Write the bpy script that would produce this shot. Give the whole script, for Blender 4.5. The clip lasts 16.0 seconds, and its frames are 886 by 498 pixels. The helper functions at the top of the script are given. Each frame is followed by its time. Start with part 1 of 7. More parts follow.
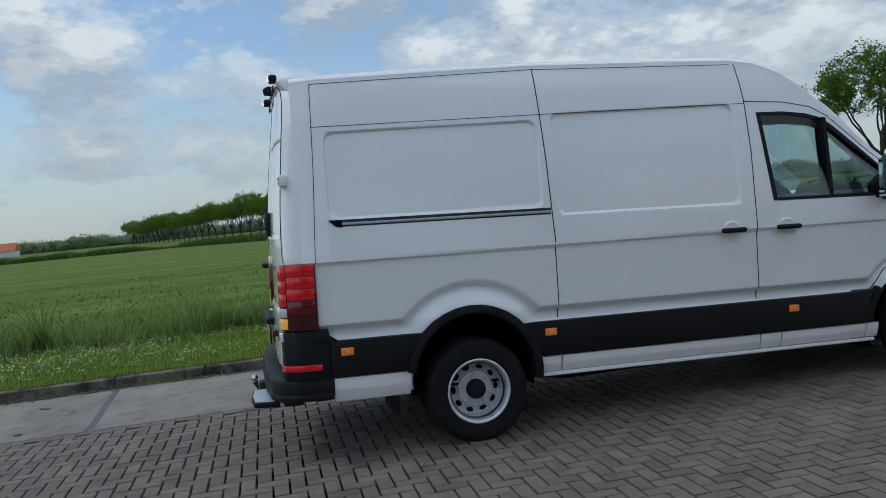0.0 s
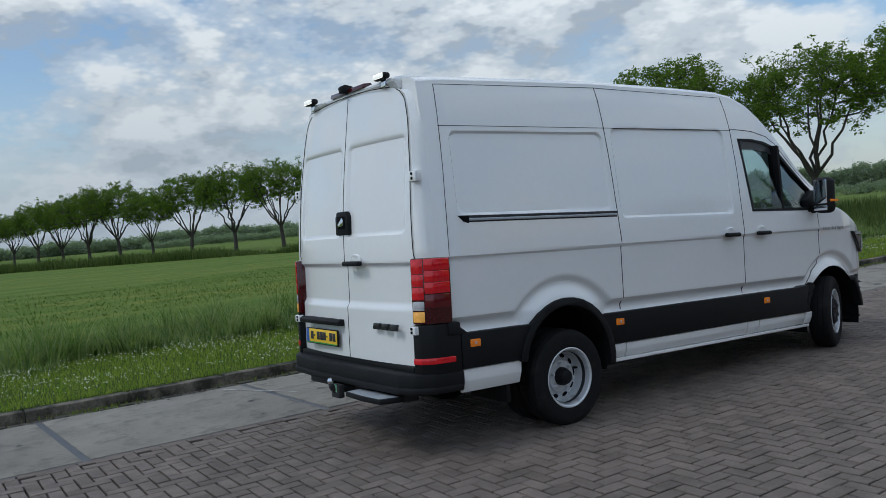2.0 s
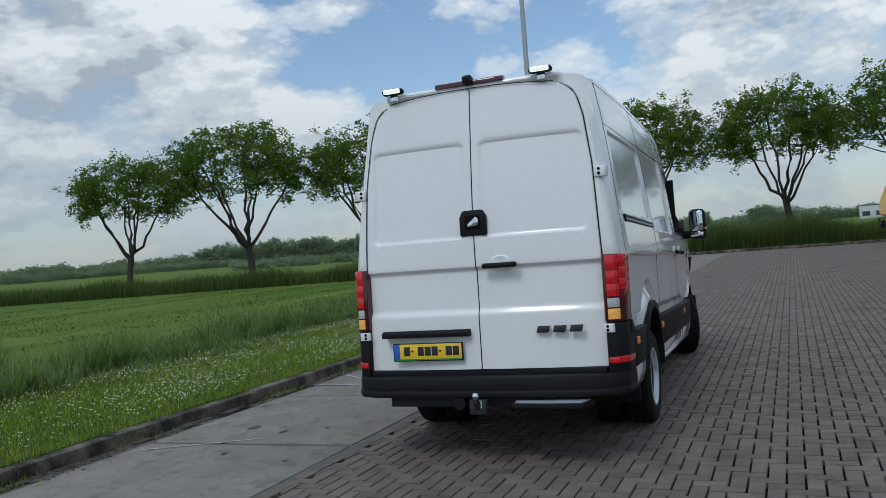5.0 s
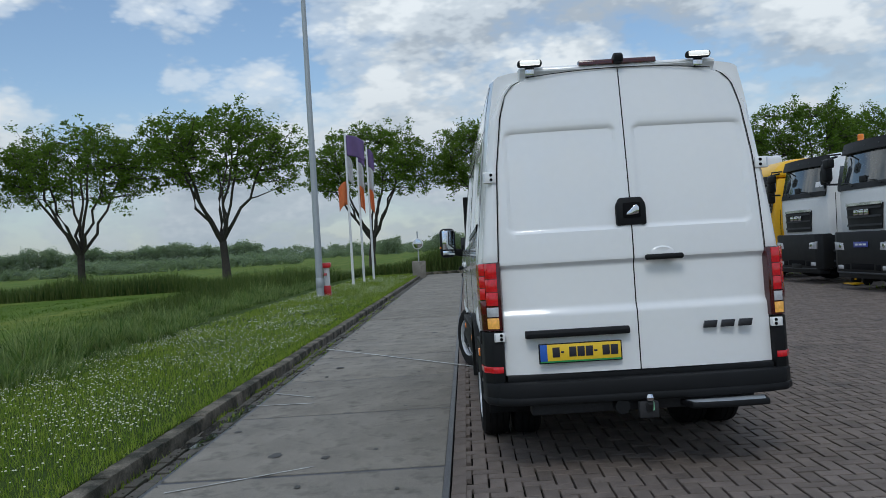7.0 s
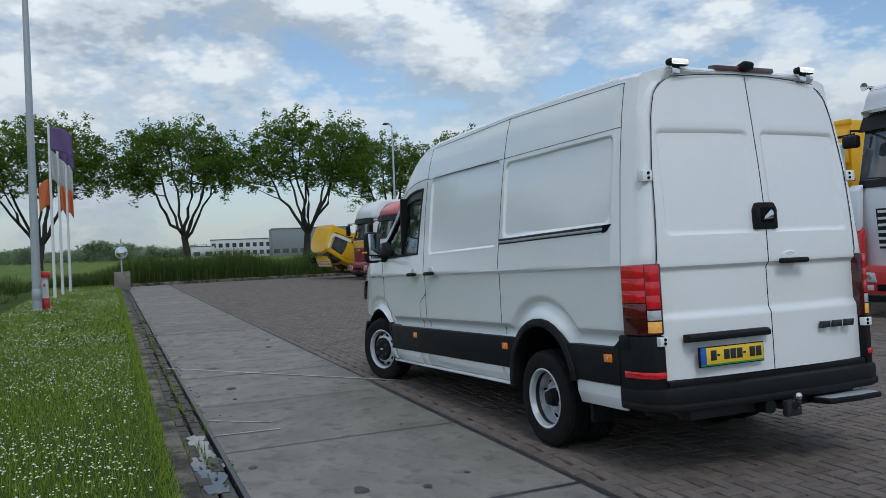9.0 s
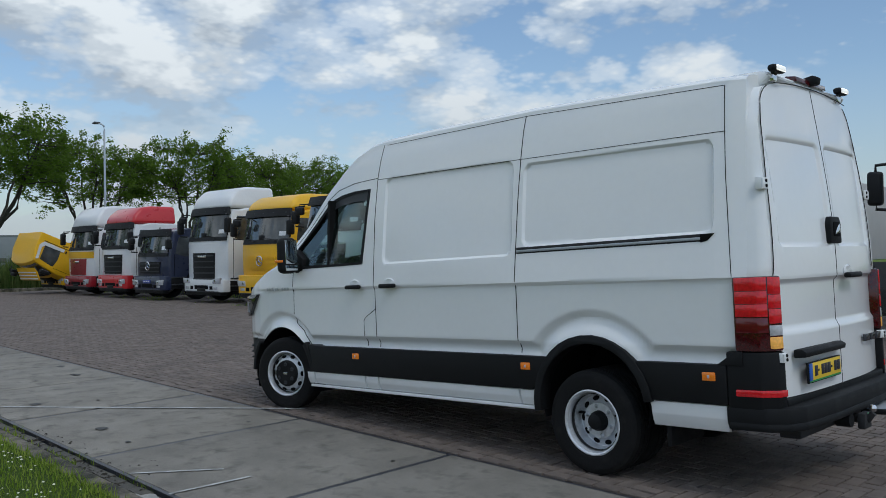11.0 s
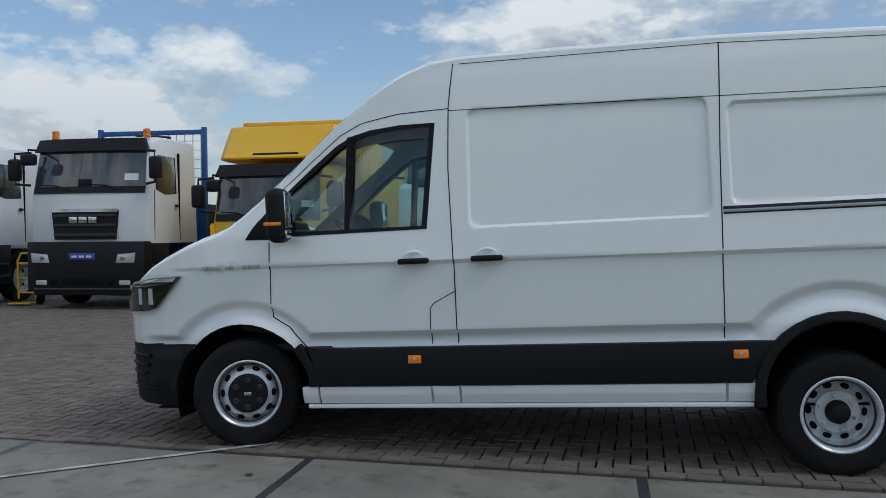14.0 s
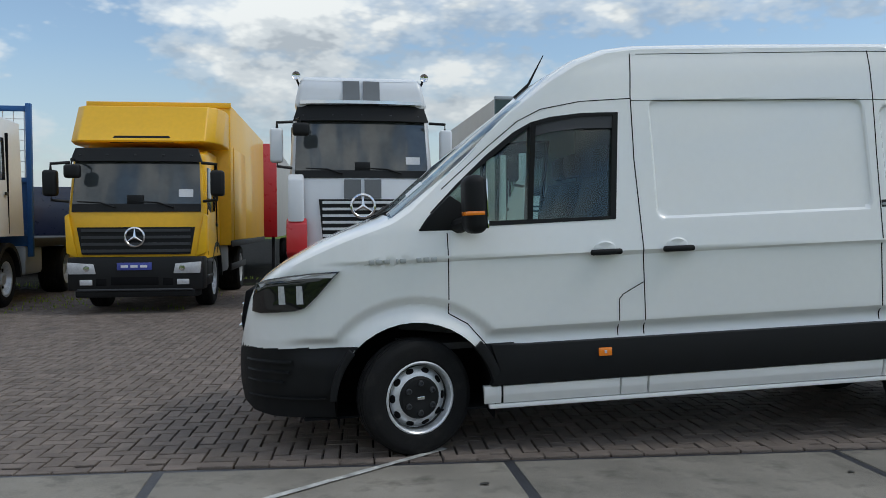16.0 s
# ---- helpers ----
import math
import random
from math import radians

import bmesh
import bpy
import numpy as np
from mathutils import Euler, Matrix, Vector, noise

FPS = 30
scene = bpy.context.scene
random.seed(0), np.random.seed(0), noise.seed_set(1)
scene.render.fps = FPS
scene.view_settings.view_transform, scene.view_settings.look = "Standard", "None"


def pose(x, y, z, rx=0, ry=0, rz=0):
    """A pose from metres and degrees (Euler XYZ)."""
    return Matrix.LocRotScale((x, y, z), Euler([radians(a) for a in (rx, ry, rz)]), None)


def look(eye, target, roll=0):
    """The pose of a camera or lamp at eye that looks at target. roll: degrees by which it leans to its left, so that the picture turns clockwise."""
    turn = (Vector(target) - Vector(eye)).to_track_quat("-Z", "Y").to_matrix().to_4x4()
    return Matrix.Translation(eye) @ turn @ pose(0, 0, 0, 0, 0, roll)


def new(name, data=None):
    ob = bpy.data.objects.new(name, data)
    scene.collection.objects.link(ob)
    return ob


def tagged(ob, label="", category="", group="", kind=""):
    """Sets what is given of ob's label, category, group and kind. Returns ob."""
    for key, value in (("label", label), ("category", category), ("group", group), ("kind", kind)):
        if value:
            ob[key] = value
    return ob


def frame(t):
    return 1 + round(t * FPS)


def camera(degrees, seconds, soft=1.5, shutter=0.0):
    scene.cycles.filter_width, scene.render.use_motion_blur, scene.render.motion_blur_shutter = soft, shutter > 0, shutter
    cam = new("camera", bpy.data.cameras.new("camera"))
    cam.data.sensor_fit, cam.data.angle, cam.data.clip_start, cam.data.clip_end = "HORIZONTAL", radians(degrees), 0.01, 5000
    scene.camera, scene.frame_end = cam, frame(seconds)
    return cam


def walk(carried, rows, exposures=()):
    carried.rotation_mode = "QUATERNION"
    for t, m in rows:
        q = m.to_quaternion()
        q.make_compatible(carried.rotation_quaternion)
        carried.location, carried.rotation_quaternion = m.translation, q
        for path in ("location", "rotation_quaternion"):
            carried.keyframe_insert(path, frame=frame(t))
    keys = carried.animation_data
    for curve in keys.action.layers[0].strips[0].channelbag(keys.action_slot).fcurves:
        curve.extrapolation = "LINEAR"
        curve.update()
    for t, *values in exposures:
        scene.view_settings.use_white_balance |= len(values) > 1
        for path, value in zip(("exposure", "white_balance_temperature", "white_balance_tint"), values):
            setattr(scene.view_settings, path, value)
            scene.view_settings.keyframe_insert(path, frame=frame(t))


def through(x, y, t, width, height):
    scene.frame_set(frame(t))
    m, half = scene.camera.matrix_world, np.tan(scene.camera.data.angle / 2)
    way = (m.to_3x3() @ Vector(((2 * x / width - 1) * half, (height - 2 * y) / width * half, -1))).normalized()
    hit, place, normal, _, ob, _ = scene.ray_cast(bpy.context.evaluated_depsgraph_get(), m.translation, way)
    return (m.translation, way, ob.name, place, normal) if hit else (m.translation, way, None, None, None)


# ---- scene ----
cam = camera(56.8, 16.0, 0.6)
PATH = [
    (0, (-1.592, -6.294, 1.604), (-1.09, -4.361, 1.511), -5.7),
    (0.5, (-2.298, -6.154, 1.627), (-1.605, -4.28, 1.536), -5.4),
    (1, (-3.011, -5.941, 1.612), (-2.122, -4.151, 1.531), -5.2),
    (1.5, (-3.679, -5.637, 1.596), (-2.624, -3.939, 1.522), -5.1),
    (2, (-4.306, -5.32, 1.587), (-3.126, -3.707, 1.519), -4.9),
    (2.5, (-4.884, -4.92, 1.569), (-3.568, -3.415, 1.507), -4.8),
    (3, (-5.467, -4.435, 1.531), (-4.021, -3.055, 1.482), -4.6),
    (3.2, (-5.637, -4.235, 1.557), (-4.148, -2.901, 1.504), -4.5),
    (5.3, (-6.618, -1.261, 1.477), (-4.706, -0.673, 1.471), -4.3),
    (5.5, (-6.592, -0.945, 1.487), (-4.659, -0.432, 1.475), -4.1),
    (6, (-6.614, -0.181, 1.504), (-4.64, 0.142, 1.484), -4.0),
    (6.5, (-6.56, 0.574, 1.492), (-4.565, 0.715, 1.479), -3.7),
    (7, (-6.452, 1.306, 1.47), (-4.453, 1.274, 1.467), -3.4),
    (7.5, (-6.271, 2.009, 1.437), (-4.283, 1.792, 1.442), -3.2),
    (8, (-6.013, 2.75, 1.41), (-4.055, 2.343, 1.418), -2.9),
    (8.5, (-5.668, 3.485, 1.402), (-3.762, 2.878, 1.401), -2.7),
    (9, (-5.268, 4.146, 1.519), (-3.448, 3.316, 1.51), -2.2),
    (9.2, (-5.092, 4.368, 1.558), (-3.309, 3.461, 1.541), -2.2),
    (11.3, (-2.797, 5.784, 1.509), (-1.496, 4.265, 1.519), -1.1),
    (11.5, (-2.515, 5.854, 1.531), (-1.283, 4.279, 1.534), -1.3),
    (12, (-1.724, 5.997, 1.489), (-0.678, 4.293, 1.482), -1.0),
    (12.5, (-0.917, 6.095, 1.473), (-0.054, 4.291, 1.454), -1.0),
    (13, (-0.135, 6.06, 1.432), (0.562, 4.185, 1.41), -0.6),
    (13.5, (0.581, 6.025, 1.436), (1.116, 4.099, 1.402), -0.4),
    (14, (1.32, 5.967, 1.406), (1.7, 4.004, 1.367), -0.4),
    (14.5, (2.034, 5.919, 1.407), (2.278, 3.934, 1.363), -0.3),
    (15, (2.734, 5.885, 1.403), (2.833, 3.888, 1.359), -0.3),
    (15.5, (3.426, 5.868, 1.414), (3.368, 3.87, 1.37), -0.2),
    (16, (4.143, 5.834, 1.398), (3.876, 3.852, 1.341), -0.3),
]
EXPOSURES = [(0, -0.19, 5900, 6), (6, -0.26, 5950, 6), (9, -0.24, 5900, 6), (12.5, -0.31, 5950, 6), (15, -0.17, 6050, 6), (16, -0.04, 6250, 6)]
walk(cam, [(t, look(eye, target, roll)) for t, eye, target, roll in PATH], EXPOSURES)

# ---------------------------------------------------------------- light
SUN_ELEVATION, SUN_AZIMUTH = radians(50), radians(-76)   # azimuth counted from +y towards +x
world = bpy.data.worlds.new("sky")
scene.world = world
world.use_nodes = True
wt = world.node_tree
wt.nodes.clear()


def wnode(kind, **values):
    n = wt.nodes.new(kind)
    for key, value in values.items():
        n.inputs[key].default_value = value
    return n


w_out = wt.nodes.new("ShaderNodeOutputWorld")
w_bg = wt.nodes.new("ShaderNodeBackground")
w_sky = wt.nodes.new("ShaderNodeTexSky")
w_sky.sky_type = "NISHITA"
w_sky.sun_disc = False
w_sky.sun_elevation = SUN_ELEVATION
w_sky.sun_rotation = SUN_AZIMUTH
w_sky.air_density, w_sky.dust_density, w_sky.ozone_density = 1.0, 0.25, 1.2
w_co = wt.nodes.new("ShaderNodeTexCoord")
L = wt.links.new
w_sep = wt.nodes.new("ShaderNodeSeparateXYZ")
L(w_co.outputs["Generated"], w_sep.inputs[0])


def wmath(op, a, b, c=None):
    n = wt.nodes.new("ShaderNodeMath")
    n.operation = op
    for k, v in enumerate((a, b, c)):
        if v is None:
            continue
        if isinstance(v, (int, float)):
            n.inputs[k].default_value = v
        else:
            L(v, n.inputs[k])
    return n.outputs[0]


def cloud_density(lift):
    """Heaped billows over broad banks, flattened towards the horizon; lift looks up the same field a little higher."""
    m = wt.nodes.new("ShaderNodeMapping")
    m.inputs["Location"].default_value = (5.3, 2.2, lift)
    m.inputs["Scale"].default_value = (1.0, 1.0, 2.0)
    L(w_co.outputs["Generated"], m.inputs["Vector"])
    banks = wnode("ShaderNodeTexNoise", Scale=2.1, Detail=10.0, Roughness=0.56, Distortion=0.25)
    puffs = wt.nodes.new("ShaderNodeTexVoronoi")
    puffs.feature = "SMOOTH_F1"
    for key, value in (("Scale", 4.6), ("Detail", 4.0), ("Roughness", 0.62), ("Lacunarity", 2.2), ("Smoothness", 0.35)):
        puffs.inputs[key].default_value = value
    L(m.outputs[0], banks.inputs["Vector"]); L(m.outputs[0], puffs.inputs["Vector"])
    return wmath("MULTIPLY_ADD", puffs.outputs["Distance"], -0.27, wmath("ADD", banks.outputs["Fac"], 0.128))


def wramp(source, stops):
    r = wt.nodes.new("ShaderNodeValToRGB")
    r.color_ramp.interpolation = "EASE"
    while len(r.color_ramp.elements) < len(stops):
        r.color_ramp.elements.new(0.5)
    for e, (at, value) in zip(r.color_ramp.elements, stops):
        e.position, e.color = at, (*value, 1) if isinstance(value, tuple) else (value, value, value, 1)
    L(source, r.inputs["Fac"])
    return r


dense = cloud_density(0.0)
higher = cloud_density(0.075)
cover = wramp(dense, [(0.205, 0.0), (0.29, 0.55), (0.385, 1.0)])
# clouds are lit on their tops, and brighter opposite the sun
away = wmath("MULTIPLY_ADD", w_sep.outputs["X"], -math.sin(SUN_AZIMUTH) * 0.5, wmath("MULTIPLY", w_sep.outputs["Y"], -math.cos(SUN_AZIMUTH) * 0.5))
lit = wmath("ADD", wmath("MULTIPLY_ADD", wmath("SUBTRACT", dense, higher), 2.6, 0.44), wmath("MULTIPLY", away, 0.22))
shade = wramp(lit, [(0.20, (5.0, 5.4, 5.9)), (0.45, (7.2, 7.5, 7.8)), (0.74, (9.7, 9.7, 9.6))])
w_mix = wt.nodes.new("ShaderNodeMix"); w_mix.data_type = "RGBA"
L(cover.outputs["Color"], w_mix.inputs["Factor"])
w_gain = wt.nodes.new("ShaderNodeMix"); w_gain.data_type = "RGBA"; w_gain.blend_type = "MULTIPLY"
w_gain.inputs["Factor"].default_value = 1; w_gain.inputs["B"].default_value = (1.7, 1.62, 1.55, 1)
L(w_sky.outputs["Color"], w_gain.inputs["A"])
w_front = wt.nodes.new("ShaderNodeMix"); w_front.data_type = "RGBA"; w_front.blend_type = "MULTIPLY"; w_front.inputs["Factor"].default_value = 1
L(shade.outputs["Color"], w_front.inputs["A"]); L(wmath("MULTIPLY_ADD", away, 0.28, 1.03), w_front.inputs["B"])
L(w_gain.outputs["Result"], w_mix.inputs["A"]); L(w_front.outputs["Result"], w_mix.inputs["B"])
w_low = wt.nodes.new("ShaderNodeMapRange")
w_low.inputs["From Min"].default_value, w_low.inputs["From Max"].default_value = -0.01, 0.20
w_low.inputs["To Min"].default_value, w_low.inputs["To Max"].default_value = 0.8, 0.0
w_hz = wt.nodes.new("ShaderNodeMix"); w_hz.data_type = "RGBA"
w_hz.inputs["B"].default_value = (6.0, 6.7, 7.3, 1)
L(w_sep.outputs["Z"], w_low.inputs["Value"]); L(w_low.outputs["Result"], w_hz.inputs["Factor"])
L(w_mix.outputs["Result"], w_hz.inputs["A"])
w_up = wt.nodes.new("ShaderNodeMix"); w_up.data_type = "RGBA"; w_up.blend_type = "MULTIPLY"; w_up.inputs["Factor"].default_value = 1
L(w_hz.outputs["Result"], w_up.inputs["A"])
L(wmath("MULTIPLY_ADD", wmath("MAXIMUM", w_sep.outputs["Z"], 0.0), 0.74, 0.77), w_up.inputs["B"])   # a clouded sky is brighter overhead
L(w_up.outputs["Result"], w_bg.inputs["Color"])
w_bg.inputs["Strength"].default_value = 0.092
L(w_bg.outputs[0], w_out.inputs[0])

sun = new("sun", bpy.data.lights.new("sun", "SUN"))
sun.data.energy, sun.data.angle, sun.data.color = 1.0, radians(16), (1.0, 0.94, 0.86)
sun.matrix_world = look((60 * math.sin(SUN_AZIMUTH), 60 * math.cos(SUN_AZIMUTH), 60 * math.tan(SUN_ELEVATION)), (0, 0, 0))

# ---------------------------------------------------------------- materials


def mat(name, color, rough=0.6, metal=0.0, vary=0.12, scale=6.0, fine=60.0, bump=0.0, bump_scale=80.0, spec=0.5, coat=0.0, island=0.0, dirt=None, dirt_at=0.62, dirt_scale=1.5, emit=0.0, alpha=1.0):
    """A procedural surface: base colour varied at two scales, roughness broken up, fine relief, optional stains."""
    m = bpy.data.materials.new(name)
    m.use_nodes = True
    t = m.node_tree
    b = t.nodes["Principled BSDF"]
    link = t.links.new
    co = t.nodes.new("ShaderNodeTexCoord")
    n1 = t.nodes.new("ShaderNodeTexNoise"); n1.inputs["Scale"].default_value = scale; n1.inputs["Detail"].default_value = 5
    n2 = t.nodes.new("ShaderNodeTexNoise"); n2.inputs["Scale"].default_value = fine; n2.inputs["Detail"].default_value = 3
    link(co.outputs["Object"], n1.inputs["Vector"]); link(co.outputs["Object"], n2.inputs["Vector"])
    add = t.nodes.new("ShaderNodeMath"); add.operation = "ADD"
    link(n1.outputs["Fac"], add.inputs[0]); link(n2.outputs["Fac"], add.inputs[1])
    mr = t.nodes.new("ShaderNodeMapRange")
    mr.inputs["From Min"].default_value, mr.inputs["From Max"].default_value = 0.6, 1.4
    mr.inputs["To Min"].default_value, mr.inputs["To Max"].default_value = 1 - vary, 1 + vary
    link(add.outputs[0], mr.inputs["Value"])
    value = mr.outputs["Result"]
    if island:
        info = t.nodes.new("ShaderNodeObjectInfo")
        geo = t.nodes.new("ShaderNodeNewGeometry")
        both = t.nodes.new("ShaderNodeMath"); both.operation = "ADD"
        link(info.outputs["Random"], both.inputs[0]); link(geo.outputs["Random Per Island"], both.inputs[1])
        fr = t.nodes.new("ShaderNodeMath"); fr.operation = "FRACT"; link(both.outputs[0], fr.inputs[0])
        im = t.nodes.new("ShaderNodeMapRange")
        im.inputs["To Min"].default_value, im.inputs["To Max"].default_value = 1 - island, 1 + island
        link(fr.outputs[0], im.inputs["Value"])
        mul = t.nodes.new("ShaderNodeMath"); mul.operation = "MULTIPLY"
        link(value, mul.inputs[0]); link(im.outputs["Result"], mul.inputs[1])
        value = mul.outputs[0]
    mixc = t.nodes.new("ShaderNodeMix"); mixc.data_type = "RGBA"; mixc.blend_type = "MULTIPLY"; mixc.inputs["Factor"].default_value = 1
    mixc.inputs["A"].default_value = (*color, 1)
    link(value, mixc.inputs["B"])
    colour = mixc.outputs["Result"]
    if dirt:
        n3 = t.nodes.new("ShaderNodeTexNoise"); n3.inputs["Scale"].default_value = dirt_scale; n3.inputs["Detail"].default_value = 7; n3.inputs["Roughness"].default_value = 0.65
        link(co.outputs["Object"], n3.inputs["Vector"])
        dm = t.nodes.new("ShaderNodeMapRange"); dm.inputs["From Min"].default_value, dm.inputs["From Max"].default_value = dirt_at - 0.1, dirt_at + 0.12
        link(n3.outputs["Fac"], dm.inputs["Value"])
        dx = t.nodes.new("ShaderNodeMix"); dx.data_type = "RGBA"
        link(dm.outputs["Result"], dx.inputs["Factor"]); link(colour, dx.inputs["A"]); dx.inputs["B"].default_value = (*dirt, 1)
        colour = dx.outputs["Result"]
    link(colour, b.inputs["Base Color"])
    rr = t.nodes.new("ShaderNodeMapRange")
    rr.inputs["To Min"].default_value, rr.inputs["To Max"].default_value = max(0.02, rough - 0.1 * min(1, rough * 3)), min(1, rough + 0.1 * min(1, rough * 3))
    link(n1.outputs["Fac"], rr.inputs["Value"]); link(rr.outputs["Result"], b.inputs["Roughness"])
    b.inputs["Metallic"].default_value = metal
    b.inputs["Specular IOR Level"].default_value = spec
    b.inputs["Coat Weight"].default_value = coat
    b.inputs["Coat Roughness"].default_value = 0.04
    if bump:
        n4 = t.nodes.new("ShaderNodeTexNoise"); n4.inputs["Scale"].default_value = bump_scale; n4.inputs["Detail"].default_value = 4
        link(co.outputs["Object"], n4.inputs["Vector"])
        bp = t.nodes.new("ShaderNodeBump"); bp.inputs["Strength"].default_value = bump; bp.inputs["Distance"].default_value = 0.01
        link(n4.outputs["Fac"], bp.inputs["Height"]); link(bp.outputs["Normal"], b.inputs["Normal"])
    if emit:
        b.inputs["Emission Color"].default_value = (*color, 1)
        b.inputs["Emission Strength"].default_value = emit
    return m


def glass(name, tint, rough=0.02, clear=0.8, base=0.06):
    """A thin pane: mostly lets light through, mirrors by its angle, alike from both sides."""
    m = bpy.data.materials.new(name)
    m.use_nodes = True
    t = m.node_tree
    t.nodes.clear()
    out = t.nodes.new("ShaderNodeOutputMaterial")
    tr = t.nodes.new("ShaderNodeBsdfTransparent"); tr.inputs[0].default_value = (*[c * clear for c in tint], 1)
    gl = t.nodes.new("ShaderNodeBsdfGlossy"); gl.inputs["Roughness"].default_value = rough
    fr = t.nodes.new("ShaderNodeLayerWeight"); fr.inputs["Blend"].default_value = 0.5
    pw = t.nodes.new("ShaderNodeMath"); pw.operation = "POWER"; pw.inputs[1].default_value = 4.0
    t.links.new(fr.outputs["Facing"], pw.inputs[0])
    ma = t.nodes.new("ShaderNodeMath"); ma.operation = "MULTIPLY_ADD"
    ma.inputs[1].default_value, ma.inputs[2].default_value = 1 - base, base
    t.links.new(pw.outputs[0], ma.inputs[0])
    mx = t.nodes.new("ShaderNodeMixShader")
    t.links.new(ma.outputs[0], mx.inputs[0]); t.links.new(tr.outputs[0], mx.inputs[1]); t.links.new(gl.outputs[0], mx.inputs[2])
    t.links.new(mx.outputs[0], out.inputs[0])
    return m


M_WHITE = mat("white_paint", (0.88, 0.885, 0.88), 0.22, vary=0.015, scale=1.5, fine=20, coat=0.85, spec=0.5)
M_CLAD = mat("black_plastic", (0.007, 0.0075, 0.0085), 0.6, spec=0.25, vary=0.25, fine=300, bump=0.12, bump_scale=500)
M_GREYPL = mat("grey_plastic", (0.035, 0.037, 0.042), 0.5, vary=0.2, fine=300, bump=0.1, bump_scale=500)
M_RUBBER = mat("tyre_rubber", (0.008, 0.008, 0.0085), 0.8, spec=0.25, vary=0.35, scale=8, fine=90, bump=0.25, bump_scale=120, dirt=(0.022, 0.021, 0.019), dirt_at=0.64, dirt_scale=7)
M_GAP = mat("dark_gap", (0.008, 0.008, 0.009), 0.9, spec=0.1)
M_STEEL = mat("wheel_silver", (0.66, 0.68, 0.71), 0.32, metal=0.35, vary=0.12, scale=14, dirt=(0.2, 0.19, 0.18), dirt_at=0.66, dirt_scale=9)
M_CHROME = mat("chrome", (0.75, 0.76, 0.78), 0.12, metal=1.0, vary=0.05)
M_IRON = mat("rough_iron", (0.03, 0.03, 0.032), 0.65, metal=0.3, vary=0.4, bump=0.2)
M_REDLIT = mat("red_lens_lit", (0.55, 0.007, 0.014), 0.15, vary=0.25, scale=30, coat=0.6, emit=0.09)
M_DEEPRED = mat("deep_red_lens", (0.12, 0.004, 0.008), 0.12, vary=0.2, coat=0.6)
M_DARKRED = mat("dark_red_lens", (0.06, 0.003, 0.005), 0.12, vary=0.2, coat=0.6)
M_CLEAR = mat("clear_lens", (0.5, 0.5, 0.52), 0.15, vary=0.2, coat=1.0)
M_AMBER = mat("amber_lens", (0.75, 0.2, 0.012), 0.2, vary=0.15, coat=0.8, emit=0.12)
M_AMBERLIT = mat("lit_indicator", (0.75, 0.38, 0.08), 0.2, vary=0.3, scale=40, emit=0.25)
M_LAMPLIT = mat("lit_lamp", (1.0, 0.97, 0.9), 0.3, vary=0.1, scale=60, emit=0.5)
M_YPLATE = mat("yellow_plate", (0.9, 0.60, 0.03), 0.4, vary=0.05)
M_BLUEPL = mat("blue_plate", (0.03, 0.12, 0.5), 0.4, vary=0.05)
M_INK = mat("plate_ink", (0.02, 0.02, 0.03), 0.5)
M_INTER = mat("cab_interior", (0.035, 0.035, 0.038), 0.8, vary=0.25, bump=0.1)
M_GLASS = glass("side_glass", (0.86, 0.97, 0.95), clear=0.93, base=0.05)
M_WSGLASS = glass("windscreen_glass", (0.78, 0.90, 0.92), clear=0.86, base=0.12)
M_MIRROR = mat("mirror", (0.75, 0.77, 0.8), 0.03, metal=1.0, vary=0.0)
M_BRICK = mat("paving_brick", (0.168, 0.138, 0.119), 0.82, spec=0.3, vary=0.42, scale=5, fine=130, bump=0.7, bump_scale=160, island=0.15, dirt=(0.085, 0.075, 0.066), dirt_at=0.66, dirt_scale=1.1)
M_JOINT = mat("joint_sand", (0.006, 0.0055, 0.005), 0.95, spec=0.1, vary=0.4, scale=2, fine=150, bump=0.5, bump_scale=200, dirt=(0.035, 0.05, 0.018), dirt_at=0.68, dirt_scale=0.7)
M_CONC = mat("concrete", (0.235, 0.217, 0.187), 0.9, spec=0.25, vary=0.36, scale=2.2, fine=170, bump=0.5, bump_scale=190, island=0.08, dirt=(0.125, 0.116, 0.10), dirt_at=0.61, dirt_scale=4.5)
M_KERB = mat("kerb_concrete", (0.185, 0.16, 0.125), 0.9, vary=0.5, scale=3, fine=60, bump=0.8, bump_scale=70, island=0.2, dirt=(0.026, 0.025, 0.015), dirt_at=0.47, dirt_scale=3.5)
M_BARK = mat("bark", (0.055, 0.048, 0.040), 0.95, vary=0.4, scale=6, fine=40, bump=0.9, bump_scale=25)
M_POLE = mat("galvanised_pole", (0.42, 0.45, 0.48), 0.5, metal=0.35, vary=0.1)
M_WPOLE = mat("white_pole", (0.75, 0.75, 0.76), 0.45, vary=0.06)


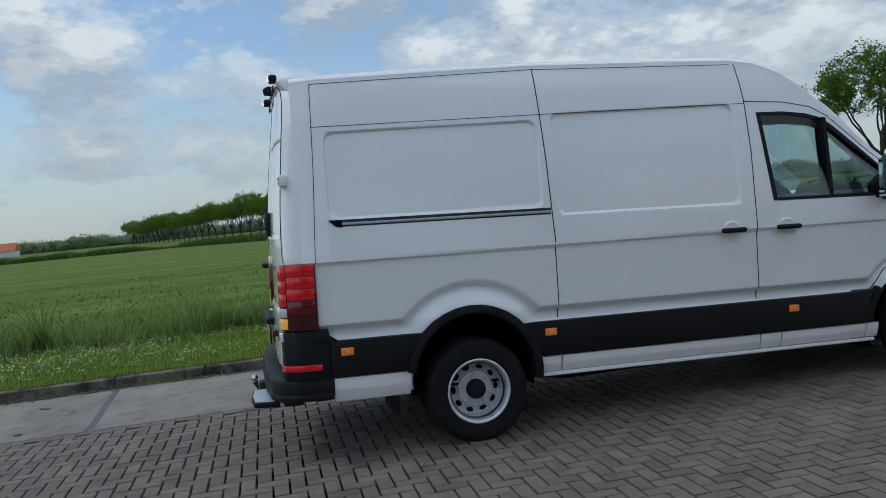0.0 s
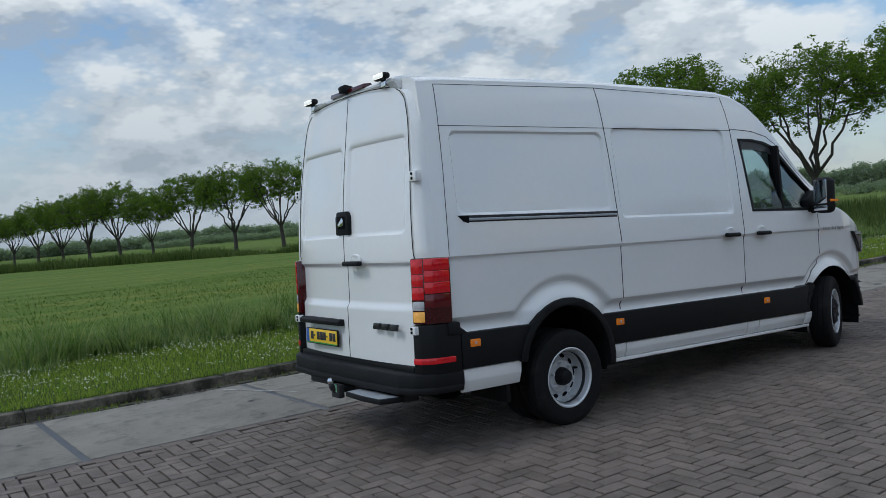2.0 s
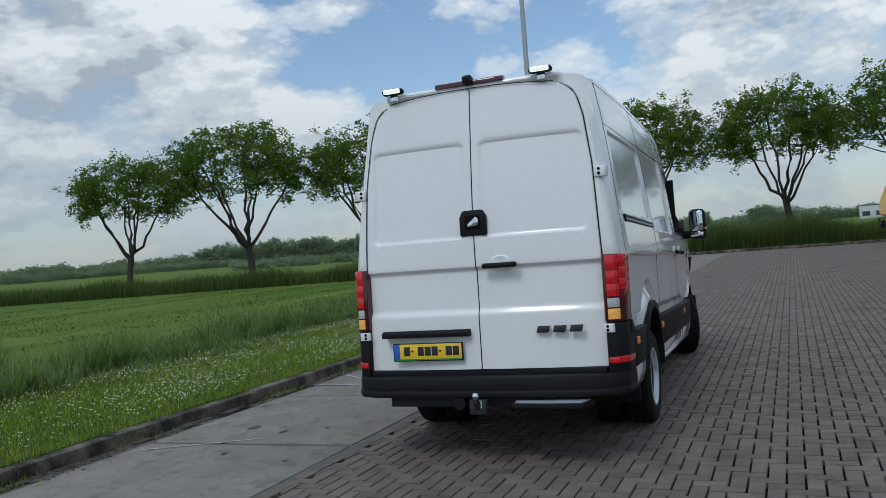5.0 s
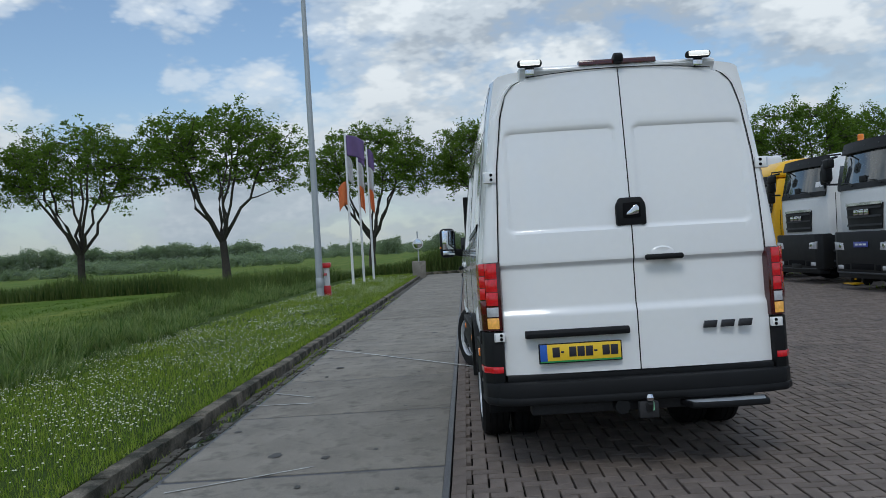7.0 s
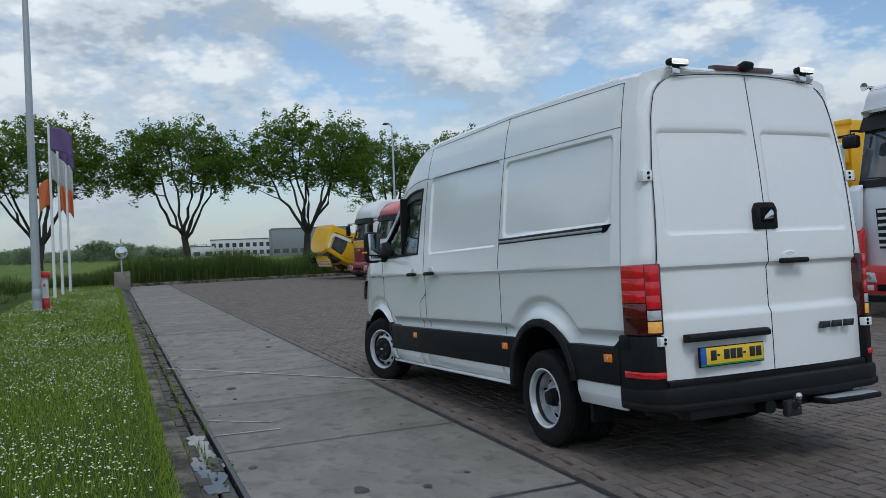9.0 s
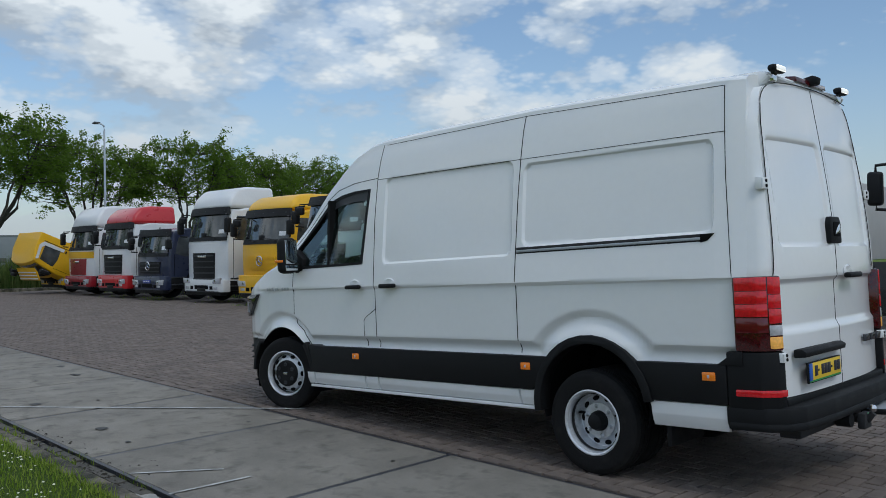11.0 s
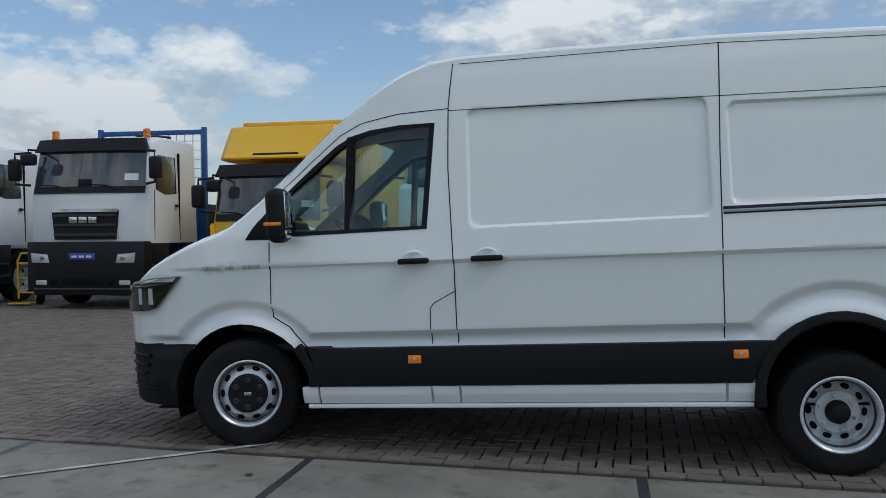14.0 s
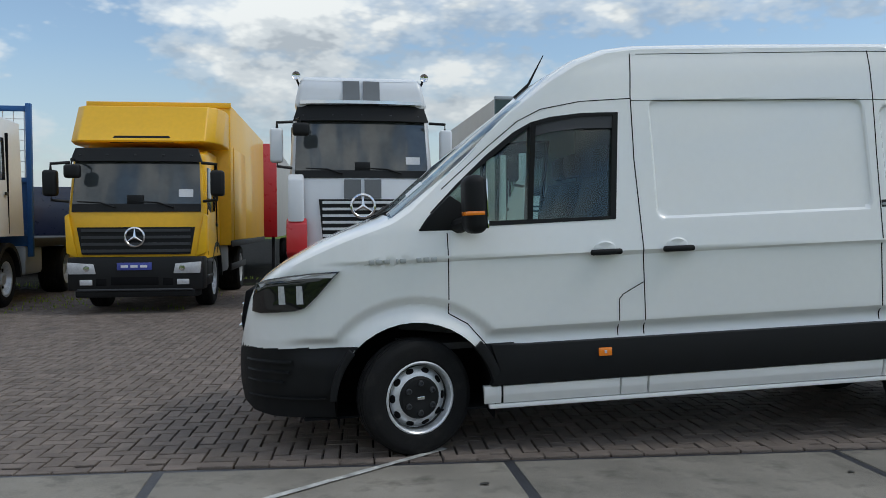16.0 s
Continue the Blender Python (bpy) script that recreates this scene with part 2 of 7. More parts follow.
def grass_mat(name, a, b, c, big=0.25, fine=9.0, rough=0.9, through=0.0, single=0.25, rows=None):
    m = bpy.data.materials.new(name)
    m.use_nodes = True
    t = m.node_tree
    p = t.nodes["Principled BSDF"]
    co = t.nodes.new("ShaderNodeTexCoord")
    n1 = t.nodes.new("ShaderNodeTexNoise"); n1.inputs["Scale"].default_value = big; n1.inputs["Detail"].default_value = 6
    n2 = t.nodes.new("ShaderNodeTexNoise"); n2.inputs["Scale"].default_value = fine; n2.inputs["Detail"].default_value = 6; n2.inputs["Roughness"].default_value = 0.7
    info = t.nodes.new("ShaderNodeNewGeometry")
    for n in (n1, n2):
        t.links.new(co.outputs["Object"], n.inputs["Vector"])
    if rows:                                   # drawn out along the mower's swaths
        mp = t.nodes.new("ShaderNodeMapping"); mp.inputs["Scale"].default_value = rows
        t.links.new(co.outputs["Object"], mp.inputs["Vector"]); t.links.new(mp.outputs[0], n1.inputs["Vector"])
        mp = t.nodes.new("ShaderNodeMapping"); mp.inputs["Scale"].default_value = [0.5 + 0.5 * v for v in rows]
        t.links.new(co.outputs["Object"], mp.inputs["Vector"]); t.links.new(mp.outputs[0], n2.inputs["Vector"])
    m1 = t.nodes.new("ShaderNodeMix"); m1.data_type = "RGBA"
    m1.inputs["A"].default_value, m1.inputs["B"].default_value = (*a, 1), (*b, 1)
    r1 = t.nodes.new("ShaderNodeMapRange"); r1.inputs["From Min"].default_value, r1.inputs["From Max"].default_value = 0.38, 0.62
    t.links.new(n1.outputs["Fac"], r1.inputs["Value"]); t.links.new(r1.outputs["Result"], m1.inputs["Factor"])
    m2 = t.nodes.new("ShaderNodeMix"); m2.data_type = "RGBA"; m2.inputs["B"].default_value = (*c, 1)
    r2 = t.nodes.new("ShaderNodeMapRange"); r2.inputs["From Min"].default_value, r2.inputs["From Max"].default_value = 0.35 + (single - 0.25) * 0.5, 0.7 + (single - 0.25) * 1.4
    sm = t.nodes.new("ShaderNodeMath"); sm.operation = "MULTIPLY_ADD"; sm.inputs[1].default_value = single
    t.links.new(info.outputs["Random Per Island"], sm.inputs[0]); t.links.new(n2.outputs["Fac"], sm.inputs[2])
    t.links.new(sm.outputs[0], r2.inputs["Value"])
    t.links.new(r2.outputs["Result"], m2.inputs["Factor"]); t.links.new(m1.outputs["Result"], m2.inputs["A"])
    t.links.new(m2.outputs["Result"], p.inputs["Base Color"])
    bp = t.nodes.new("ShaderNodeBump"); bp.inputs["Strength"].default_value = 0.5; bp.inputs["Distance"].default_value = 0.05
    t.links.new(n2.outputs["Fac"], bp.inputs["Height"]); t.links.new(bp.outputs["Normal"], p.inputs["Normal"])
    p.inputs["Roughness"].default_value = rough
    p.inputs["Specular IOR Level"].default_value = 0.15
    if through:
        tl = t.nodes.new("ShaderNodeBsdfTranslucent")
        mx = t.nodes.new("ShaderNodeMixShader"); mx.inputs[0].default_value = through
        bright = t.nodes.new("ShaderNodeMix"); bright.data_type = "RGBA"; bright.blend_type = "MULTIPLY"
        bright.inputs["Factor"].default_value = 1; bright.inputs["B"].default_value = (1.5, 1.7, 0.8, 1)
        t.links.new(m2.outputs["Result"], bright.inputs["A"]); t.links.new(bright.outputs["Result"], tl.inputs["Color"])
        out = t.nodes["Material Output"]
        t.links.new(p.outputs[0], mx.inputs[1]); t.links.new(tl.outputs[0], mx.inputs[2]); t.links.new(mx.outputs[0], out.inputs[0])
    return m


M_FIELD = grass_mat("mown_field", (0.085, 0.142, 0.012), (0.215, 0.23, 0.045), (0.066, 0.12, 0.010), 0.30, 1.6, rows=(0.16, 1.25, 1.0))
M_VERGE = grass_mat("verge_turf", (0.045, 0.085, 0.008), (0.075, 0.12, 0.013), (0.03, 0.05, 0.006), 0.6, 22.0)
M_BLADE = grass_mat("grass_blades", (0.095, 0.172, 0.012), (0.14, 0.22, 0.02), (0.29, 0.335, 0.07), 0.5, 6.0, 0.65, 0.35, 0.5)
M_REED = grass_mat("reed_blades", (0.036, 0.088, 0.024), (0.075, 0.14, 0.034), (0.26, 0.30, 0.13), 0.4, 5.0, 0.65, 0.35, 0.5)
M_REEDBELT = grass_mat("reed_belt", (0.024, 0.058, 0.013), (0.046, 0.086, 0.019), (0.125, 0.15, 0.05), 0.4, 5.0, 0.7, 0.3, 0.5)
# distance haze is painted in here: paler and greyer than the leaves themselves
M_HAZEVEG = grass_mat("far_foliage_hazed", (0.25, 0.295, 0.25), (0.30, 0.34, 0.29), (0.20, 0.24, 0.20), 0.02, 0.15, 0.9, 0.5)
M_LEAF = grass_mat("leaf", (0.12, 0.18, 0.030), (0.175, 0.235, 0.048), (0.085, 0.135, 0.024), 0.3, 2.0, 0.5, 0.5)
M_FLOWER = mat("white_petals", (0.76, 0.76, 0.60), 0.8, vary=0.1)

# ---------------------------------------------------------------- mesh helpers


def mesh_of(bm, name, smooth=None):
    me = bpy.data.meshes.new(name)
    bmesh.ops.recalc_face_normals(bm, faces=bm.faces)
    bm.to_mesh(me)
    bm.free()
    if smooth is not None:
        for p in me.polygons:
            p.use_smooth = True
        me.set_sharp_from_angle(angle=radians(smooth))
    return me


def part(name, bm, material, parent=None, label="", smooth=35, m=None):
    me = bm if isinstance(bm, bpy.types.Mesh) else mesh_of(bm, name, smooth)
    if not me.materials:
        me.materials.append(material)
    ob = new(name, me)
    if parent:
        ob.parent = parent
    if m:
        ob.matrix_basis = m
    return tagged(ob, label)


def empty(name, m=None, label="", category="", group="", kind=""):
    ob = new(name)
    ob.empty_display_size = 0.2
    if m:
        ob.matrix_basis = m
    return tagged(ob, label, category, group, kind)


def box(x0, x1, y0, y1, z0, z1, bevel=0.0, bm=None, segments=2):
    own = bmesh.new()
    bmesh.ops.create_cube(own, size=1, matrix=Matrix.Translation(((x0 + x1) / 2, (y0 + y1) / 2, (z0 + z1) / 2)) @ Matrix.Diagonal((abs(x1 - x0), abs(y1 - y0), abs(z1 - z0), 1)))
    if bevel:
        bmesh.ops.bevel(own, geom=own.edges[:], offset=bevel, segments=segments, affect="EDGES", profile=0.5)
    if bm is None:
        return own
    return join(bm, own)


def join(bm, other, m=None):
    """Adds another bmesh to bm."""
    me = bpy.data.meshes.new("t")
    if m:
        bmesh.ops.transform(other, matrix=m, verts=other.verts)
    other.to_mesh(me)
    other.free()
    bm.from_mesh(me)
    bpy.data.meshes.remove(me)
    return bm


def prism(points, axis, a, b, bevel=0.0, segments=2):
    """A flat outline pushed along an axis from a to b. Outline coordinates: the two other axes in x, y, z order."""
    bm = bmesh.new()

    def put(u, v, w):
        return (w, u, v) if axis == "x" else (u, w, v) if axis == "y" else (u, v, w)
    low = [bm.verts.new(put(u, v, a)) for u, v in points]
    top = [bm.verts.new(put(u, v, b)) for u, v in points]
    n = len(points)
    bm.faces.new(low)
    bm.faces.new(top[::-1])
    for i in range(n):
        bm.faces.new((low[i], top[i], top[(i + 1) % n], low[(i + 1) % n]))
    bmesh.ops.recalc_face_normals(bm, faces=bm.faces)
    if bevel:
        bmesh.ops.bevel(bm, geom=bm.edges[:], offset=bevel, segments=segments, affect="EDGES", profile=0.5)
    return bm


def lathe(profile, segments=40, axis="y", m=None):
    """Turns an outline of (radius, along) round an axis; ends stay open unless the radius is 0."""
    bm = bmesh.new()
    rings = []
    for r, h in profile:
        ring = []
        for i in range(segments):
            a = 2 * math.pi * i / segments
            c, s = r * math.cos(a), r * math.sin(a)
            ring.append(bm.verts.new((c, h, s) if axis == "y" else (c, s, h) if axis == "z" else (h, c, s)))
        rings.append(ring)
    for a, b in zip(rings, rings[1:]):
        for i in range(segments):
            bm.faces.new((a[i], a[(i + 1) % segments], b[(i + 1) % segments], b[i]))
    bmesh.ops.remove_doubles(bm, verts=bm.verts, dist=1e-5)
    if m:
        bmesh.ops.transform(bm, matrix=m, verts=bm.verts)
    return bm


def tube(points, radii, sides=8, bm=None):
    """A round bar along points, with a radius at each."""
    bm = bm or bmesh.new()
    rings = []
    pts = [Vector(p) for p in points]
    if not isinstance(radii, (list, tuple)):
        radii = [radii] * len(pts)
    for i, p in enumerate(pts):
        d = (pts[min(i + 1, len(pts) - 1)] - pts[max(i - 1, 0)]).normalized()
        side = d.cross(Vector((0, 0, 1)) if abs(d.z) < 0.9 else Vector((1, 0, 0))).normalized()
        up = side.cross(d)
        rings.append([bm.verts.new(p + radii[i] * (math.cos(2 * math.pi * k / sides) * side + math.sin(2 * math.pi * k / sides) * up)) for k in range(sides)])
    for a, b in zip(rings, rings[1:]):
        for k in range(sides):
            bm.faces.new((a[k], a[(k + 1) % sides], b[(k + 1) % sides], b[k]))
    bm.faces.new(rings[0][::-1])
    bm.faces.new(rings[-1])
    return bm


def smooth01(v):
    v = min(1.0, max(0.0, v))
    return v * v * (3 - 2 * v)


def table(pairs, x):
    return float(np.interp(x, [p[0] for p in pairs], [p[1] for p in pairs]))


# ---------------------------------------------------------------- ground lines
SLOPE = -0.043                     # the kerb runs this much towards -y for each metre of x
STRIP = math.atan(SLOPE)


def border_y(x):
    return 1.21 + SLOPE * x


def kerb_y(x):
    return 3.46 + SLOPE * x

# ---------------------------------------------------------------- ground


def sheet(name, corners, z, material, label, category="ground", nx=1, ny=1):
    """A flat sheet over four corners."""
    bm = bmesh.new()
    a, b, c, d = [Vector((x, y, z)) for x, y in corners]
    grid = [[bm.verts.new(a.lerp(b, i / nx).lerp(d.lerp(c, i / nx), j / ny)) for j in range(ny + 1)] for i in range(nx + 1)]
    for i in range(nx):
        for j in range(ny):
            bm.faces.new((grid[i][j], grid[i + 1][j], grid[i + 1][j + 1], grid[i][j + 1]))
    ob = part(name, bm, material)
    return tagged(ob, label, category, kind="structure")


FAR = 2500
sheet("ground", [(-FAR, -FAR), (FAR, -FAR), (FAR, FAR), (-FAR, FAR)], -0.12, M_FIELD, "mown green polder field reaching to the horizon", nx=20, ny=20)
# paved yard: joint bed under the bricks
YX0, YX1 = -22.0, 40.0
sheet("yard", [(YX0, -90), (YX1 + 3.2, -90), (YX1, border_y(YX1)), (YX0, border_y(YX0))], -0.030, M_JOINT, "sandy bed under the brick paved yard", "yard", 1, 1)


def slope_box(x0, x1, off0, off1, z0, z1, bevel=0.0, base=border_y):
    """A block that follows the kerb's direction between two offsets from a ground line."""
    bm = bmesh.new()
    pts = [(x0, base(x0) + off0), (x1, base(x1) + off0), (x1, base(x1) + off1), (x0, base(x0) + off1)]
    low = [bm.verts.new((x, y, z0)) for x, y in pts]
    top = [bm.verts.new((x, y, z1)) for x, y in pts]
    bm.faces.new(low[::-1]); bm.faces.new(top)
    for i in range(4):
        bm.faces.new((low[i], low[(i + 1) % 4], top[(i + 1) % 4], top[i]))
    if bevel:
        bmesh.ops.bevel(bm, geom=[e for e in bm.edges if all(v.co.z > z1 - 1e-4 for v in e.verts)], offset=bevel, segments=2, affect="EDGES", profile=0.5)
    return bm


M_TAR = mat("joint_tar", (0.036, 0.038, 0.045), 0.42, spec=0.6, vary=0.4, scale=3, fine=90, bump=0.3, bump_scale=120)
strip = empty("concrete_strip", label="strip of grey concrete slabs beside the kerb", category="pavement", kind="structure")
part("slab_bed", slope_box(YX0, YX1, 0.0, 1.995, -0.2, -0.005), M_TAR, strip)
k = 0
x = -21.12
while x < 39:
    jitter = random.uniform(-0.003, 0.003)
    part("slab", slope_box(x + 0.028, x + 1.992, 0.040, 1.965, -0.15, 0.002 + jitter, 0.012), M_CONC, strip)
    x += 2.02
kerb = empty("kerb", label="weathered grey concrete kerb, mossy along the gutter", category="kerb", kind="structure")
x = YX0
while x < YX1 + 0.6:
    part("kerb_stone", slope_box(x, x + 0.993, 0.0 + random.uniform(-0.006, 0.006), 0.15, -0.2, 0.088 + random.uniform(-0.008, 0.006), 0.025, kerb_y), M_KERB, kerb)
    x += 1.0
# verge: gently rising turf between kerb and reeds
bm = bmesh.new()
nx, ny = 140, 16
grid = []
for i in range(nx + 1):
    x = -40 + 100 * i / nx
    row = []
    for j in range(ny + 1):
        v = j / ny
        y = kerb_y(min(x, 41)) + 0.14 + v * 6.5
        z = 0.085 + 0.03 * noise.noise((x * 0.7, y * 0.7, 3)) * min(1, v * 6) - 0.28 * smooth01((v - 0.45) / 0.55)
        row.append(bm.verts.new((x, y, z)))
    grid.append(row)
for i in range(nx):
    for j in range(ny):
        bm.faces.new((grid[i][j], grid[i + 1][j], grid[i + 1][j + 1], grid[i][j + 1]))
tagged(part("verge", bm, M_VERGE), "short green grass verge beside the kerb", "grass verge", kind="structure")

# ---------------------------------------------------------------- the white van
RAKE = 2.32                                   # it stands nose-down by this many degrees
LEAN = pose(0, 0, 0, 0, RAKE, 0)
VAN = pose(0.5, 0, 0, 0, 0, -0.8) @ pose(-0.5, 0, 0) @ LEAN      # parked nearly parallel to the kerb
van = empty("van", VAN, "white high-roof panel van with black lower cladding, parked on brick paving", "van")

SIDE = [(0.38, 0.925), (0.43, 0.935), (0.54, 0.955), (0.56, 0.962), (0.79, 0.968), (0.88, 0.985), (1.30, 0.985), (1.55, 0.957), (2.0, 0.905), (2.27, 0.868), (2.45, 0.835), (2.60, 0.79)]
TOP = [(-1.30, 2.545), (-1.0, 2.575), (-0.3, 2.615), (0.5, 2.648), (1.5, 2.665), (2.1, 2.665), (2.3, 2.645), (2.48, 2.585), (2.66, 2.485), (2.80, 2.37), (3.03, 2.205), (3.32, 1.98), (3.565, 1.785), (3.73, 1.65), (3.80, 1.615), (3.90, 1.58), (4.04, 1.527), (4.2, 1.46), (4.4, 1.355), (4.52, 1.275), (4.60, 1.195), (4.645, 1.08), (4.675, 0.96), (4.715, 0.84), (4.73, 0.70)]
SHOULDER = [(-1.30, 2.46), (-1.0, 2.49), (0.5, 2.565), (2.1, 2.58), (2.3, 2.555), (2.5, 2.48), (2.7, 2.375), (2.85, 2.275), (2.93, 2.225), (3.1, 2.07), (3.27, 1.905), (3.45, 1.735), (3.6, 1.60), (3.7, 1.545), (3.9, 1.475), (4.1, 1.40), (4.3, 1.32), (4.45, 1.235), (4.55, 1.15), (4.62, 1.06), (4.66, 0.93), (4.70, 0.82), (4.73, 0.68)]
BOTTOM = [(-1.3, 0.40), (4.2, 0.40), (4.5, 0.40), (4.62, 0.42), (4.70, 0.47), (4.73, 0.58)]
PLAN = [(-1.28, 0.905), (-1.25, 0.94), (-1.20, 0.968), (-1.12, 0.988), (-1.0, 1.0), (3.3, 1.0), (3.6, 0.995), (3.85, 0.985), (4.05, 0.965), (4.2, 0.935), (4.33, 0.89), (4.45, 0.82), (4.55, 0.735), (4.62, 0.65), (4.67, 0.56), (4.71, 0.45), (4.73, 0.36)]
ARCHES = [(-0.065, 0.465), (3.615, 0.465)]
ARCH_CUT = (0.435, 0.495)                     # radius of the rear and the front opening


def van_relief(x, z):
    """How far the side stands out of its smooth form."""
    d = 0.0
    g = min(z - 0.845, *(math.hypot(x - ax, z - az) - 0.60 for ax, az in ARCHES))
    if z > 0.5:
        d += -0.038 * (1 - smooth01(g / 0.055)) if g > 0 else -0.038 + 0.048 * smooth01(-g / 0.13)
        d *= smooth01((4.45 - x) / 0.25)
    d += 0.020 * smooth01((z - 1.288 - 0.008 * x) / 0.026) * smooth01((4.2 - x) / 0.4) - 0.020
    for x0, x1, z0, z1 in ((-1.0, 0.50, 1.575, 2.185), (0.60, 2.06, 1.515, 2.225)):
        lift = 0.025 * x
        cx, cz, hx, hz = (x0 + x1) / 2, (z0 + z1) / 2 + lift * (1 if z > (z0 + z1) / 2 else 0), (x1 - x0) / 2, (z1 - z0) / 2
        qx, qz = abs(x - cx) - hx + 0.07, abs(z - cz) - hz + 0.07
        sd = math.hypot(max(qx, 0), max(qz, 0)) + min(max(qx, qz), 0) - 0.07
        d -= 0.019 * smooth01(-sd / 0.016)
    return d


def side_y(x, z, relief=True):
    """Half the width of the body at a place along it and a height."""
    y = table(SIDE, z) * table(PLAN, x)
    if x > 2.3 and z > 1.5:
        y -= 0.10 * smooth01((x - 2.3) / 1.5) * smooth01((z - 1.5) / 0.5)
    return y + (van_relief(x, z) if relief else 0)


LEVELS = [0.0, 0.04, 0.09, 0.14, 0.155] + [0.155 + 0.235 * i / 7 for i in range(1, 8)]
Z_LOW = [0.38 + v for v in LEVELS]
Z_HIGH = list(np.linspace(0.80, 1.24, 34)) + list(np.linspace(1.262, 1.36, 8)) + list(np.linspace(1.39, 1.48, 4)) + list(np.linspace(1.50, 1.64, 9)) + list(np.linspace(1.68, 2.06, 9)) + list(np.linspace(2.08, 2.30, 23)) + [2.34, 2.38, 2.43, 2.48, 2.53, 2.58]


def arc_power(x):
    return table([(2.5, 0.45), (2.9, 0.72), (3.7, 0.72), (4.0, 0.5)], x)


def van_ring(x, inset=0.0, floor=None):
    """One cross-section of the body, from the keel up the left side and over to the right."""
    top, sh, bot = table(TOP, x) - inset, table(SHOULDER, x) - inset, max(table(BOTTOM, x), floor or 0)
    half = []
    for z in Z_LOW + Z_HIGH:
        if z <= 0.80:
            zz = bot + (z - 0.38) * (min(0.79, sh * 0.98) - bot) / (0.79 - 0.38)
        else:
            base = min(0.79, sh * 0.98)
            knee = min(1.45, base + (sh - base) * 0.8)      # levels stay level up to the waist
            zz = base + (z - 0.79) * (knee - base) / (1.45 - 0.79) if z <= 1.45 else knee + (z - 1.45) * (sh - knee) / (2.58 - 1.45)
        half.append((side_y(x, zz, inset == 0) - inset, zz))
    y0, z0 = half[-1]
    p = arc_power(x)
    for i in range(1, 13):
        a = math.pi / 2 * i / 12
        half.append((max(0.0, y0 * math.cos(a) ** p) if i < 12 else 0.0, z0 + (top - z0) * math.sin(a) ** (p + 0.15)))
    return [(y, z) for y, z in half] + [(-y, z) for y, z in half[-2::-1]]


def van_loft(xs, inset=0.0, floor=None):
    bm = bmesh.new()
    rings = [[bm.verts.new((x, y, z)) for y, z in van_ring(x, inset, floor)] for x in xs]
    n = len(rings[0])
    for a, b in zip(rings, rings[1:]):
        for i in range(n - 1):
            bm.faces.new((a[i], b[i], b[i + 1], a[i + 1]))
        bm.faces.new((a[n - 1], b[n - 1], b[0], a[0]))
    bm.faces.new(rings[0][::-1])
    bm.faces.new(rings[-1])
    bmesh.ops.recalc_face_normals(bm, faces=bm.faces)
    return bm


def cut(bm, cutters, name):
    """The solid bm with the cutter solids taken away."""
    me = bpy.data.meshes.new(name)
    bm.to_mesh(me); bm.free()
    ob = new(name, me)
    gone = []
    for c in cutters:
        cm = bpy.data.meshes.new("cutter")
        bmesh.ops.recalc_face_normals(c, faces=c.faces)
        c.to_mesh(cm); c.free()
        co = new("cutter", cm)
        gone.append(co)
        mod = ob.modifiers.new("cut", "BOOLEAN")
        mod.operation, mod.object, mod.solver = "DIFFERENCE", co, "MANIFOLD"
    out = bpy.data.meshes.new_from_object(ob.evaluated_get(bpy.context.evaluated_depsgraph_get()))
    for o in [ob, *gone]:
        bpy.data.objects.remove(o)
    return out


raw_stations = sorted(set([-1.19, -1.16] + list(np.round(np.arange(-1.12, 2.30, 0.03), 3)) + list(np.round(np.arange(-0.74, 0.62, 0.03) + 0.015, 3)) + list(np.round(np.arange(2.92, 4.28, 0.03) + 0.015, 3)) + [c + d for c in (-1.0, 0.5, 0.6, 2.06) for d in (-0.018, -0.009, 0.006, 0.012, 0.02) if abs(d) * 100 > 0] + list(np.round(np.arange(2.30, 4.40, 0.03), 3)) + list(np.round(np.arange(4.40, 4.73, 0.02), 3)) + [4.73]))
stations = [raw_stations[0]]
for x in raw_stations[1:]:
    if x - stations[-1] > 0.004:
        stations.append(float(x))
WINDOW = [(2.335, 1.535), (2.27, 2.195), (2.50, 2.195), (2.70, 2.175), (2.82, 2.145), (2.93, 2.085), (3.10, 1.955), (3.30, 1.785), (3.47, 1.625), (3.44, 1.575), (3.25, 1.53)]
SCREEN = [(2.90, 2.20), (3.68, 1.575), (4.2, 1.9), (3.3, 2.6)]


def disc_cut(cx, cz, r, y0, y1):
    return prism([(cx + r * math.cos(a * math.pi / 20), cz + r * math.sin(a * math.pi / 20)) for a in range(40)], "y", y0, y1)


cab = van_loft([2.02] + list(np.arange(2.1, 3.71, 0.08)) + [3.72], 0.09, 0.97)
screen_cut = prism(SCREEN, "y", -1, 1)
for v in screen_cut.verts:                       # the opening widens towards the scuttle
    v.co.y *= 0.808 + (v.co.x - 2.9) * 0.095
cutters = [disc_cut(ax, az, r, 0.42 * s, 1.2 * s) for (ax, az), r in zip(ARCHES, ARCH_CUT) for s in (1, -1)]
cutters += [cab, prism(WINDOW, "y", -1.2, 1.2), screen_cut]
shell = cut(van_loft(stations), cutters, "body")
bm = bmesh.new(); bm.from_mesh(shell)
low = bmesh.new(); low.from_mesh(shell)


def is_bumper(f):
    c = f.calc_center_median()
    return c.x > 3.62 and c.z < 0.828 and (abs(c.y) > 0.43 or c.x > 4.1) and math.hypot(c.x - ARCHES[1][0], c.z - ARCHES[1][1]) > ARCH_CUT[1] + 0.002


